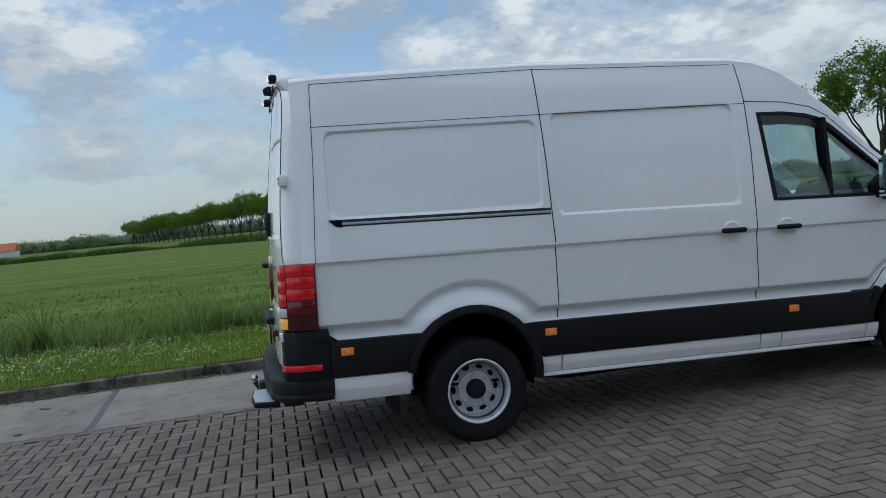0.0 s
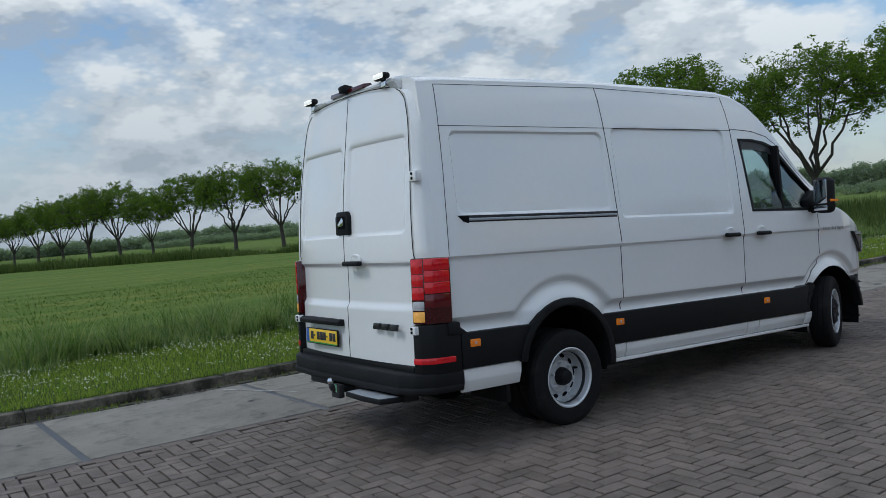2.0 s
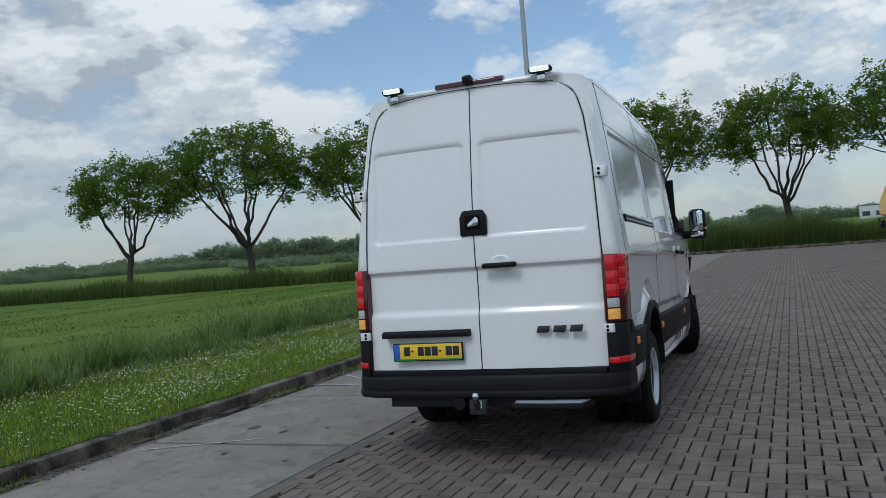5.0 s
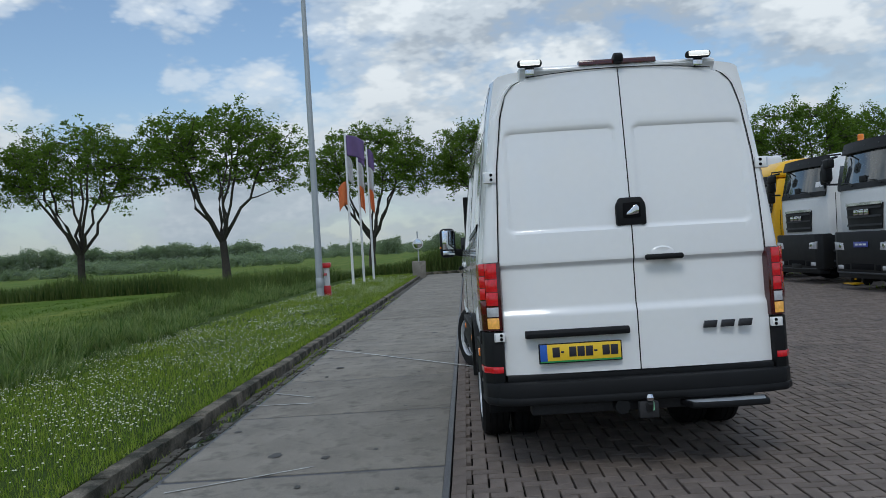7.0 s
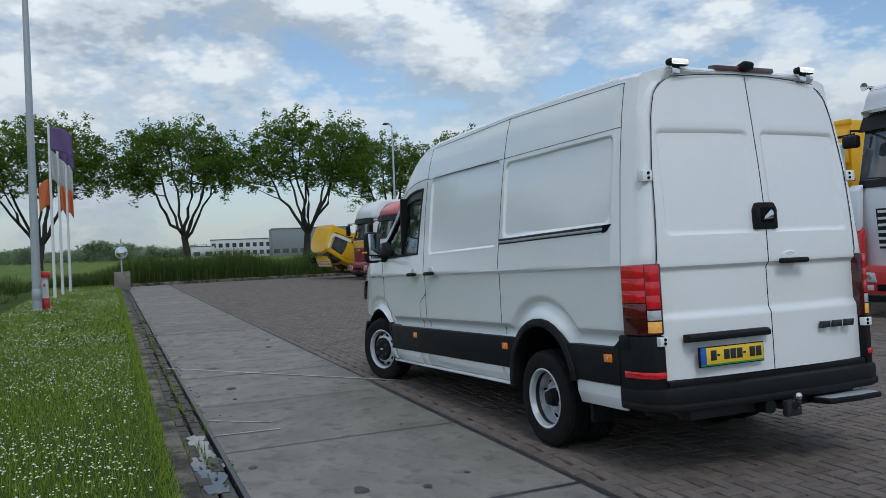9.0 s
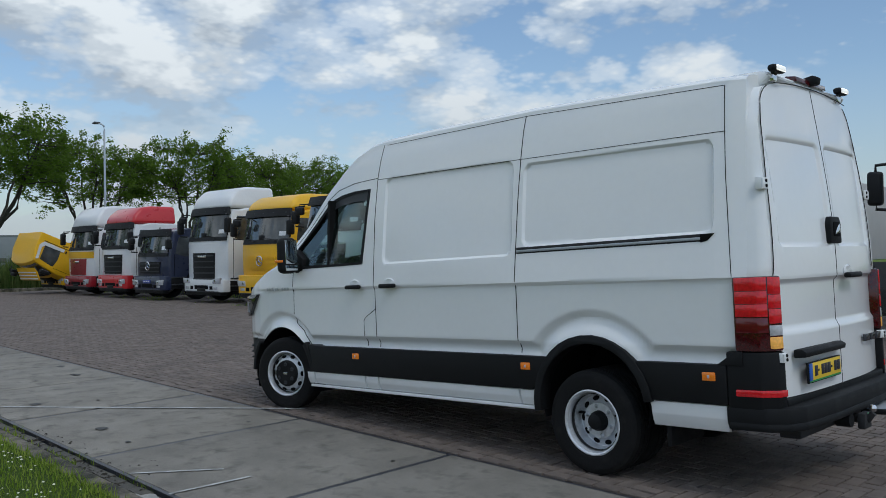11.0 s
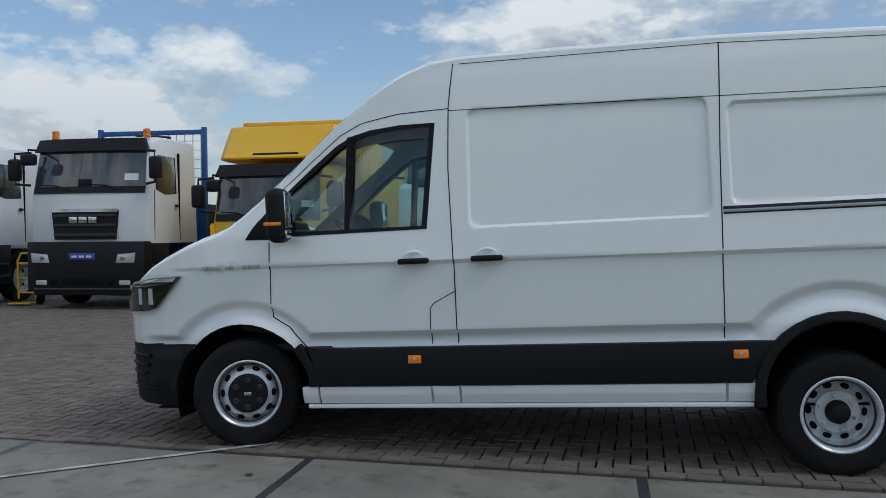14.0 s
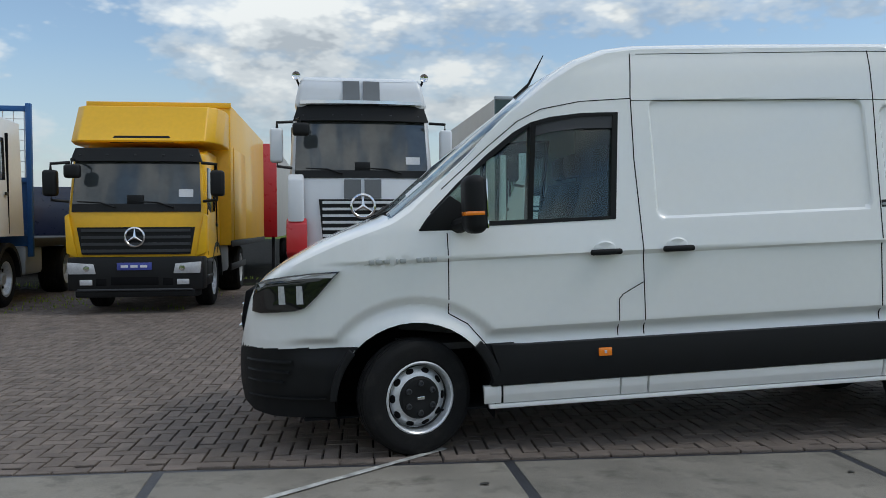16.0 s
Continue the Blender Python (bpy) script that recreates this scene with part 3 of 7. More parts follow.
def is_corner(f):
    c = f.calc_center_median()
    return 3.0 < c.x < 3.62 and c.z < 0.79 and abs(c.y) > 0.6 and math.hypot(c.x - ARCHES[1][0], c.z - ARCHES[1][1]) > ARCH_CUT[1] + 0.002


corner = bmesh.new(); corner.from_mesh(shell)
bmesh.ops.delete(bm, geom=[f for f in bm.faces if is_bumper(f) or is_corner(f)], context="FACES")
for s in (1, -1):
    side_ = corner.copy()
    bmesh.ops.delete(side_, geom=[f for f in side_.faces if not (is_corner(f) and f.calc_center_median().y * s > 0)], context="FACES")
    part("arch_cladding", side_, M_CLAD, van, "black plastic behind the front arch", smooth=40)
corner.free()
bmesh.ops.delete(low, geom=[f for f in low.faces if not is_bumper(f)], context="FACES")
body = part("body", bm, M_WHITE, van, "glossy white painted body shell", smooth=28)
bumper = part("front_bumper", low, M_CLAD, van, "black plastic front bumper", smooth=40)


def ribbon(points, width, lift, name, material, parent, label="", side=0):
    """A narrow strip laid along the side at (x, z) points, standing out by lift; on both sides unless one is named."""
    for s in ((1, -1) if side == 0 else (side,)):
        bm = bmesh.new()
        pts = []
        for (xa, za), (xb, zb) in zip(points, points[1:]):
            n = max(1, int(math.hypot(xb - xa, zb - za) / 0.03))
            pts += [(xa + (xb - xa) * i / n, za + (zb - za) * i / n) for i in range(n)]
        pts.append(points[-1])
        rows = []
        for i, (x, z) in enumerate(pts):
            a, b = pts[max(0, i - 1)], pts[min(len(pts) - 1, i + 1)]
            dx, dz = b[0] - a[0], b[1] - a[1]
            ln = math.hypot(dx, dz) or 1
            ox, oz = -dz / ln * width / 2, dx / ln * width / 2
            rows.append([bm.verts.new((x + k * ox, s * (side_y(x + k * ox, z + k * oz) + l), z + k * oz)) for k, l in ((-1, -0.004), (-1, lift), (1, lift), (1, -0.004))])
        for a, b in zip(rows, rows[1:]):
            for i in range(3):
                bm.faces.new((a[i], b[i], b[i + 1], a[i + 1]))
        part(name, bm, material, parent, label, smooth=None)


# panel gaps
ribbon([(2.14, 2.58), (2.17, 2.30), (2.18, 1.9), (2.16, 1.3), (2.16, 0.80)], 0.0065, 0.0015, "panel_gap", M_GAP, van)
ribbon([(0.515, 2.565), (0.545, 1.9), (0.56, 1.3), (0.565, 0.80)], 0.0065, 0.0015, "panel_gap", M_GAP, van)
ribbon([(-1.06, 2.48), (-1.075, 1.9), (-1.105, 1.30)], 0.0042, 0.0015, "panel_gap", M_GAP, van)
ribbon([(-1.075, 2.192), (0.5, 2.232), (2.17, 2.272)], 0.0036, 0.0015, "panel_gap", M_GAP, van)
ribbon([(2.17, 2.285), (2.5, 2.275), (2.75, 2.235), (2.9, 2.165), (3.1, 2.01), (3.4, 1.76)], 0.0055, 0.0015, "panel_gap", M_GAP, van)
ribbon([(3.385, 1.49), (3.385, 1.30), (3.395, 1.0), (3.28, 0.93), (3.165, 0.79)], 0.0065, 0.0015, "panel_gap", M_GAP, van)
ribbon([(2.33, 0.80), (2.325, 1.03), (2.30, 1.06), (2.165, 1.13)], 0.0055, 0.0015, "panel_gap", M_GAP, van, side=1)

ribbon([(-1.06, 2.482), (0.5, 2.56), (2.1, 2.575)], 0.0040, 0.0015, "roof_gap", M_GAP, van)

# black lower cladding, with arch lips, and white sills


def arc(cx, cz, r, a0, a1, n=16):
    return [(cx + r * math.cos(radians(a0 + (a1 - a0) * i / n)), cz + r * math.sin(radians(a0 + (a1 - a0) * i / n))) for i in range(n + 1)]


for s in (1, -1):
    y0, y1 = 0.90 * s, 0.988 * s
    part("cladding", prism([(0.43, 0.545), (3.16, 0.545), (3.10, 0.64), (3.15, 0.800), (2.95, 0.789), (0.28, 0.785), (0.35, 0.66)], "y", y0, y1, 0.008), M_CLAD, van, "black plastic lower door cladding")
    part("cladding", prism([(-1.045, 0.545), (-1.045, 0.785), (-0.41, 0.785), (-0.485, 0.66), (-0.50, 0.545)], "y", y0, y1, 0.008), M_CLAD, van, "black plastic rear cladding")
    for cx in (ARCHES[0][0], ARCHES[1][0]):
        w, r = (0.047, ARCH_CUT[0]) if cx < 1 else (0.03, ARCH_CUT[1])
        a0, a1 = (-8, 172) if cx < 1 else (6, 42)
        if cx > 1:
            part("arch_lip", prism(arc(cx, 0.465, r - 0.010, 139, 171) + arc(cx, 0.465, r + 0.050, 171, 139), "y", 0.88 * s, 0.9865 * s, 0.006), M_CLAD, van, "black wheel-arch lip")
        part("arch_lip", prism(arc(cx, 0.465, r - 0.012, a0, a1) + arc(cx, 0.465, r + w, a1, a0), "y", 0.88 * s, (1.0 if cx < 1 else 0.985) * s, 0.006), M_CLAD, van, "black wheel-arch lip")
    for x0, x1 in ((0.40, 0.56), (0.575, 2.15), (2.163, 2.33), (2.343, 3.08), (3.093, 3.20)):
        part("sill_cover", prism([(0.925 * s, 0.425), (0.945 * s, 0.43), (0.966 * s, 0.485), (0.972 * s, 0.54), (0.90 * s, 0.54)], "x", x0, x1, 0.005), M_WHITE, van, "white painted sill cover")
    part("sill_rail", box(0.42, 3.17, 0.88 * s, 0.955 * s, 0.398, 0.424, 0.006), M_WHITE, van)
    part("sill_cover", prism([(0.915 * s, 0.375), (0.94 * s, 0.38), (0.967 * s, 0.46), (0.972 * s, 0.54), (0.90 * s, 0.54)], "x", -1.03, -0.52, 0.006), M_WHITE, van, "white painted rear skirt")
    # side marker lamps
    for x in (-0.935, 0.485, 2.435):
        lamp = part("marker_lamp", box(x - 0.042, x + 0.042, 0.975 * s, 0.998 * s, 0.687, 0.739, 0.006), M_AMBER, van, "amber side marker lamp")
        part("bulb", box(x - 0.008, x + 0.008, 0.99 * s, 1.0005 * s, 0.703, 0.723, 0.003), M_CLEAR, lamp)
    # sliding-door rail
    part("rail_cover", prism([(-1.005, 1.575), (-0.96, 1.532), (-0.915, 1.522), (-0.915, 1.575)], "y", 0.90 * s, (side_y(-0.95, 1.55) + 0.008) * s, 0.003), M_GAP, van)
    part("door_rail", box(-0.915, 0.545, 0.90 * s, (side_y(0, 1.55) + 0.004) * s, 1.528, 1.575, 0.003), M_IRON, van, "dark metal sliding-door rail")
    part("rail_lip", box(-0.915, 0.545, 0.93 * s, (side_y(0, 1.55) + 0.010) * s, 1.538, 1.556, 0.004), M_POLE, van)
    # handles
    for x in (2.41, 1.945):
        yy = side_y(x, 1.33)
        part("door_handle", box(x - 0.10, x + 0.10, (yy + 0.012) * s, (yy + 0.05) * s, 1.312, 1.348, 0.014, segments=3), M_CLAD, van, "black door handle")
        cup = lathe([(0.0, 0.0), (0.055, 0.0), (0.062, 0.006), (0.05, 0.012), (0.0, 0.006)], 24, m=Matrix.Translation((x, (yy - 0.002) * s, 1.352)) @ Matrix.Diagonal((1.15, s, 0.75, 1)))
        part("handle_cup", cup, M_WHITE, van)

# rear doors
BACK_Y = 0.865


def back_x(y, z):
    """The rear face: bowed in plan, leaning in towards the roof, with its recessed fields and creases."""
    x = -1.362 + 0.06 * (abs(y) / BACK_Y) ** 3 + 0.105 * smooth01((z - 1.35) / 2.0) * 1.6
    qx, qz = abs(abs(y) - 0.41) - 0.365 + 0.05, abs(z - 1.807) - 0.340 + 0.05
    sd = math.hypot(max(qx, 0), max(qz, 0)) + min(max(qx, qz), 0) - 0.05
    x += 0.016 * smooth01(-sd / 0.026)
    x += 0.026 * smooth01((1.285 - z) / 0.035)
    x -= 0.020 * smooth01((1.0 - z) / 0.05)
    return x


def back_edge(z):
    return table([(0.58, 0.845), (1.3, 0.842), (1.9, 0.815), (2.25, 0.77), (2.40, 0.725), (2.46, 0.66), (2.50, 0.55)], z)


zs = sorted(set([0.585, 0.60] + list(np.arange(0.62, 0.94, 0.06)) + list(np.arange(0.94, 1.02, 0.012)) + list(np.arange(1.05, 1.24, 0.04)) + list(np.arange(1.24, 1.31, 0.01)) + list(np.arange(1.35, 1.47, 0.04)) + list(np.arange(1.47, 1.57, 0.012)) + list(np.arange(1.6, 2.04, 0.05)) + list(np.arange(2.04, 2.14, 0.012)) + list(np.arange(2.16, 2.42, 0.04)) + [2.44, 2.46, 2.475, 2.485]))
for s, name in ((1, "rear_door_left"), (-1, "rear_door_right")):
    bm = bmesh.new()
    n = 46
    rows = []
    for z in zs:
        e = back_edge(z)
        ys = [0.004 + (e - 0.004) * i / n for i in range(n + 1)]
        zz = [z + (0.035 * (1 - (y / 0.6) ** 2) if z > 2.3 else 0) * smooth01((z - 2.3) / 0.18) for y in ys]
        row = [bm.verts.new((back_x(y, q), s * y, q)) for y, q in zip(ys, zz)]
        row = [bm.verts.new((-1.26, s * ys[0], zz[0]))] + row + [bm.verts.new((back_x(e, z) + 0.012, s * (e + 0.008), z)), bm.verts.new((-1.24 if z < 2.2 else -1.20, s * (e + 0.01), z))]
        rows.append(row)
    for a, b in zip(rows, rows[1:]):
        for i in range(len(a) - 1):
            bm.faces.new((a[i], a[i + 1], b[i + 1], b[i]))
    bm.faces.new(rows[0]); bm.faces.new(rows[-1])
    part("rear_door", bm, M_WHITE, van, "white rear door with recessed panels", smooth=30)
# door aperture frame behind the doors: dark seam
part("door_seal", box(-1.25, -1.17, -0.70, 0.70, 0.56, 2.25, 0.01), M_GAP, van)
part("door_step", box(-1.345, -1.2, -0.84, 0.84, 0.535, 0.583, 0.01), M_CLAD, van)
# corner posts beside the doors
for s in (1, -1):
    bm = bmesh.new()
    rows = []
    for z in list(np.linspace(0.60, 2.30, 30)) + [2.36, 2.42, 2.46]:
        e = back_edge(z)
        o = side_y(-1.2, z, False) if z < 2.3 else e + 0.055
        o = min(o, e + 0.115)
        xo = back_x(e, z)
        rows.append([bm.verts.new(p) for p in ((-1.2, s * (e + 0.014), z), (xo + 0.006, s * (e + 0.014), z), (xo + 0.004, s * (e + 0.5 * (o - e)), z), (xo + 0.025, s * (o - 0.018), z), (xo + 0.06, s * (o - 0.002), z), (-1.15, s * (o + 0.004), z))])
    for a, b in zip(rows, rows[1:]):
        for i in range(5):
            bm.faces.new((a[i], a[i + 1], b[i + 1], b[i]))
    bm.faces.new(rows[-1])
    part("corner_post", bm, M_WHITE, van, smooth=40)
part("roof_edge", prism([(-1.15, 2.44), (-1.265, 2.525), (-1.255, 2.555), (-1.18, 2.572), (-1.0, 2.578), (-1.0, 2.44)], "y", -0.64, 0.64, 0.02), M_WHITE, van, "white roof rear edge")

# dark seams round and between the rear doors
for s in (1, -1):
    zz = list(np.linspace(0.60, 2.30, 24)) + [2.34, 2.38, 2.42, 2.45, 2.47]
    part("door_seam", tube([(back_x(back_edge(z), z) - 0.001, s * (back_edge(z) + 0.009), z) for z in zz], 0.0028, 6), M_GAP, van)
part("door_seam", tube([(back_x(0, 2.47) - 0.004, y, 2.487 + 0.035 * (1 - (y / 0.6) ** 2)) for y in np.linspace(-0.60, 0.60, 25)], 0.0028, 6), M_GAP, van)
part("door_seam", tube([(back_x(0, z) + 0.001, 0.0, z) for z in zs], 0.0034, 6), M_GAP, van)

# tail lamps
for s in (1, -1):
    plan = [(-1.108, 0.985), (-1.25, 0.975), (-1.325, 0.925), (-1.345, 0.87), (-1.34, 0.848), (-1.10, 0.80)]
    lamp = part("tail_lamp", prism([(x, y * s) for x, y in plan], "z", 0.868, 1.305, 0.012), M_DARKRED, van, "red tail lamp with black frame")
    sidecell = [(-1.122, 0.9885), (-1.25, 0.9790), (-1.300, 0.9460), (-1.25, 0.93), (-1.12, 0.93)]
    rearcell = [(-1.304, 0.9445), (-1.330, 0.9265), (-1.3500, 0.872), (-1.29, 0.86)]
    for cell, z0, z1 in ((sidecell, 1.2215, 1.300), (sidecell, 1.146, 1.219), (sidecell, 1.070, 1.1435), (rearcell, 1.200, 1.298), (rearcell, 1.116, 1.197), (rearcell, 1.030, 1.113)):
        part("red_lens", prism([(x, y * s) for x, y in cell], "z", z0, z1, 0.003), M_REDLIT, lamp, "bright red lens")
    part("red_lens", prism([(x, y * s) for x, y in sidecell], "z", 0.976, 1.064, 0.003), M_DEEPRED, lamp, "deep red unlit lens")
    part("reversing_lens", prism([(x, y * s) for x, y in rearcell], "z", 0.960, 1.020, 0.003), M_CLEAR, lamp, "clear reversing lens")
    part("indicator_lens", prism([(x, y * s) for x, y in rearcell], "z", 0.884, 0.952, 0.003), M_AMBERLIT, lamp, "lit amber indicator lens")

# rear bumper
plan = [(-1.03, 0.985), (-1.27, 0.97), (-1.375, 0.90), (-1.425, 0.78), (-1.45, 0.4), (-1.45, -0.4), (-1.425, -0.78), (-1.375, -0.90), (-1.27, -0.97), (-1.03, -0.985), (-1.03, -0.86), (-1.2, -0.85), (-1.2, 0.85), (-1.03, 0.86)]
part("rear_bumper", prism(plan, "z", 0.425, 0.545, 0.018), M_CLAD, van, "dark grey plastic rear bumper")
part("bumper_lip", prism([(x - 0.01, y * 1.004) for x, y in plan], "z", 0.405, 0.455, 0.015), M_CLAD, van)
for s in (1, -1):
    corner = prism([(x, y * s) for x, y in [(-1.045, 0.984), (-1.25, 0.972), (-1.335, 0.92), (-1.35, 0.852), (-1.2, 0.84), (-1.045, 0.88)]], "z", 0.53, 0.866, 0.014)
    part("bumper_corner", corner, M_CLAD, van)
    part("corner_wedge", prism([(-0.985, 0.783), (-1.105, 0.868), (-1.15, 0.868), (-1.15, 0.783)], "y", 0.90 * s, 0.987 * s, 0.004), M_CLAD, van)
    # no lamp: the reflector's brightness is added by the lit lens's faint emission
    part("corner_reflector", prism([(x, y * s) for x, y in [(-1.10, 0.989), (-1.25, 0.979), (-1.338, 0.926), (-1.356, 0.86), (-1.2, 0.90)]], "z", 0.605, 0.645, 0.004), M_REDLIT, van, "red corner reflector with an added faint glow")

# ---- van: glass, cab and mirrors
INV = LEAN.inverted()


def offset_pane(outline, lift, name, material, parent, s, label="", thick=0.006):
    """A pane that follows the side's lean, from an (x, z) outline."""
    bm = bmesh.new()
    cx, cz = sum(p[0] for p in outline) / len(outline), sum(p[1] for p in outline) / len(outline)
    faces = []
    for l in (lift, lift - thick):
        rim = [bm.verts.new((x, s * (side_y(x, z, False) + l), z)) for x, z in outline]
        mid = bm.verts.new((cx, s * (side_y(cx, cz, False) + l), cz))
        for i in range(len(rim)):
            bm.faces.new((rim[i], rim[(i + 1) % len(rim)], mid))
        faces.append(rim)
    for i in range(len(outline)):
        bm.faces.new((faces[0][i], faces[0][(i + 1) % len(outline)], faces[1][(i + 1) % len(outline)], faces[1][i]))
    return part(name, bm, material, parent, label, smooth=30)


def ring_frame(outline, width, lift, depth, s, name, material, parent, label=""):
    """A frame along the inside of an (x, z) outline."""
    bm = bmesh.new()
    n = len(outline)
    cx, cz = sum(p[0] for p in outline) / n, sum(p[1] for p in outline) / n
    rows = []
    for x, z in outline:
        d = math.hypot(x - cx, z - cz)
        k = 1 - width / d * 1.25
        xi, zi = cx + (x - cx) * k, cz + (z - cz) * k
        ko = 1 + 0.012 / d
        xo, zo = cx + (x - cx) * ko, cz + (z - cz) * ko
        rows.append([bm.verts.new((px, s * (side_y(px, pz, False) + l), pz)) for px, pz, l in ((xo, zo, -depth), (xo, zo, lift), (xi, zi, lift), (xi, zi, -depth))])
    for i in range(n):
        a, b = rows[i], rows[(i + 1) % n]
        for j in range(4):
            bm.faces.new((a[j], b[j], b[(j + 1) % 4], a[(j + 1) % 4]))
    return part(name, bm, material, parent, label, smooth=30)


REAR_PANE = [(2.345, 1.55), (2.285, 2.18), (2.50, 2.18), (2.70, 2.16), (2.80, 2.135), (2.845, 1.55)]
QUARTER = [(2.875, 1.55), (2.84, 2.12), (2.93, 2.065), (3.10, 1.935), (3.30, 1.765), (3.44, 1.635), (3.41, 1.58), (3.25, 1.55)]
for s in (1, -1):
    pane = offset_pane(REAR_PANE, -0.022, "door_window", M_GLASS, van, s, "tinted door window glass")
    pane.visible_shadow = False
    pane = offset_pane(QUARTER, -0.022, "quarter_window", M_GLASS, van, s, "fixed quarter window glass")
    pane.visible_shadow = False
    ring_frame(WINDOW, 0.022, 0.003, 0.06, s, "window_seal", M_CLAD, van, "black rubber window seal")
    part("window_divider", prism([(2.845, 1.54), (2.80, 2.145), (2.83, 2.14), (2.88, 1.54)], "y", s * 0.83, s * 0.93), M_CLAD, van)
    offset_pane([(2.28, 2.10), (2.275, 2.185), (2.50, 2.185), (2.70, 2.165), (2.81, 2.13), (2.815, 2.06), (2.70, 2.09), (2.5, 2.105)], -0.006, "wind_deflector", M_GREYPL, van, s, "dark wind deflector")
    # mirror on its black sail panel
    part("mirror_sail", prism([(3.56, 1.51), (3.23, 1.50), (3.22, 1.62), (3.36, 1.72), (3.50, 1.59)], "y", s * 0.88, s * (side_y(3.4, 1.55, False) + 0.012), 0.01), M_CLAD, van, "black mirror sail panel")
    mirror = part("door_mirror", box(-0.066, 0.066, -0.092, 0.092, -0.172, 0.172, 0.055, segments=4), M_CLAD, van, "black door mirror housing", m=Matrix.Translation((3.24, s * 1.13, 1.655)) @ Matrix.Rotation(radians(6 * s), 4, "Z"))
    part("mirror_arm", tube([(3.32, s * 0.93, 1.53), (3.27, s * 1.08, 1.55), (3.25, s * 1.14, 1.60)], [0.05, 0.042, 0.04], 10), M_CLAD, van)
    part("mirror_glass", box(-0.0690, -0.060, -0.070, 0.070, -0.08, 0.145, 0.003), M_MIRROR, mirror)
    part("wide_mirror_glass", box(-0.0690, -0.060, -0.070, 0.070, -0.145, -0.095, 0.003), M_MIRROR, mirror)
    part("side_indicator", box(-0.04, 0.069, -0.095 if s < 0 else -0.03, 0.03 if s < 0 else 0.095, -0.065, -0.042, 0.004), M_AMBER, mirror, "amber mirror indicator")

# windscreen, following the bowed front
def roof_z(x, y):
    """Height of the body's top at a place, on the arc over the shoulders."""
    sh, top, p = table(SHOULDER, x), table(TOP, x), arc_power(x)
    y0 = side_y(x, sh)
    a = math.acos(min(1.0, (abs(y) / y0) ** (1 / p)))
    return sh + (top - sh) * math.sin(a) ** (p + 0.15)


def slab_on_screen(x0, x1, y0, y1):
    bm = bmesh.new()
    rows = [[bm.verts.new((x, y, roof_z(x, y) + 0.009)) for y in np.linspace(y0, y1, 4)] for x in np.linspace(x0, x1, 4)]
    for a, b in zip(rows, rows[1:]):
        for j in range(3):
            bm.faces.new((a[j], a[j + 1], b[j + 1], b[j]))
    return bm


bm = bmesh.new()
rows = []
for i in range(15):
    x = 2.86 + (3.735 - 2.86) * i / 14
    rows.append([bm.verts.new((x, y, roof_z(x, y) + 0.004)) for y in np.linspace(-1, 1, 25) * (0.818 + (x - 2.9) * 0.095)])
for a, b in zip(rows, rows[1:]):
    for j in range(24):
        bm.faces.new((a[j], a[j + 1], b[j + 1], b[j]))
screen = part("windscreen", bm, M_WSGLASS, van, "tinted windscreen glass", smooth=60)
screen.visible_shadow = False
part("screen_sticker", slab_on_screen(3.50, 3.60, 0.58, 0.73), mat("paper", (0.7, 0.72, 0.74), 0.6, vary=0.15, fine=120), screen, "white paper sticker")
for y0 in (0.55, -0.05):
    part("wiper", tube([(3.80, y0, 1.615), (3.70, y0 - 0.15, 1.685), (3.69, y0 - 0.5, 1.70)], [0.012, 0.009, 0.006], 6), M_CLAD, van, "black wiper")
part("scuttle", prism([(3.68, 1.57), (3.83, 1.56), (3.83, 1.605), (3.72, 1.65)], "y", -0.60, 0.60, 0.006), M_CLAD, van)
part("antenna", tube([(2.72, 0.0, 2.43), (2.62, 0.0, 2.53), (2.50, 0.0, 2.74)], [0.022, 0.010, 0.003], 8), M_CLAD, van, "short black roof antenna")
part("cab_floor", box(2.05, 3.7, -0.80, 0.80, 0.76, 0.80), M_INTER, van)
part("bulkhead", box(2.03, 2.06, -0.80, 0.80, 0.8, 2.5), M_INTER, van)
part("headliner", box(2.05, 2.72, -0.74, 0.74, 2.37, 2.42, 0.02), mat("headliner", (0.4, 0.4, 0.41), 0.9), van)
part("dashboard", prism([(3.15, 1.05), (3.10, 1.42), (3.22, 1.50), (3.55, 1.585), (3.70, 1.57), (3.70, 0.9), (3.3, 0.85)], "y", -0.80, 0.80, 0.02), M_INTER, van, "dark dashboard")
wheel = lathe([(0.185, -0.012), (0.20, 0), (0.185, 0.012), (0.172, 0), (0.185, -0.012)], 32, "z")
join(wheel, box(-0.18, 0.18, -0.025, 0.025, -0.006, 0.006)); join(wheel, box(-0.06, 0.06, -0.07, 0.07, -0.02, 0.01, 0.01))
part("steering_wheel", wheel, M_INTER, van, "black steering wheel", m=Matrix.Translation((3.02, 0.40, 1.47)) @ Matrix.Rotation(radians(-58), 4, "Y"))
for y0 in (0.42, -0.25, -0.6):
    seat = part("seat", box(2.35, 2.85, y0 - 0.23, y0 + 0.23, 1.0, 1.18, 0.05), M_INTER, van, "dark fabric cab seat")
    part("seat_back", prism([(2.40, 1.12), (2.22, 1.80), (2.30, 1.83), (2.52, 1.15)], "y", y0 - 0.23, y0 + 0.23, 0.03), M_INTER, seat)
    part("head_rest", box(2.20, 2.29, y0 - 0.12, y0 + 0.12, 1.85, 2.03, 0.035), M_INTER, seat)

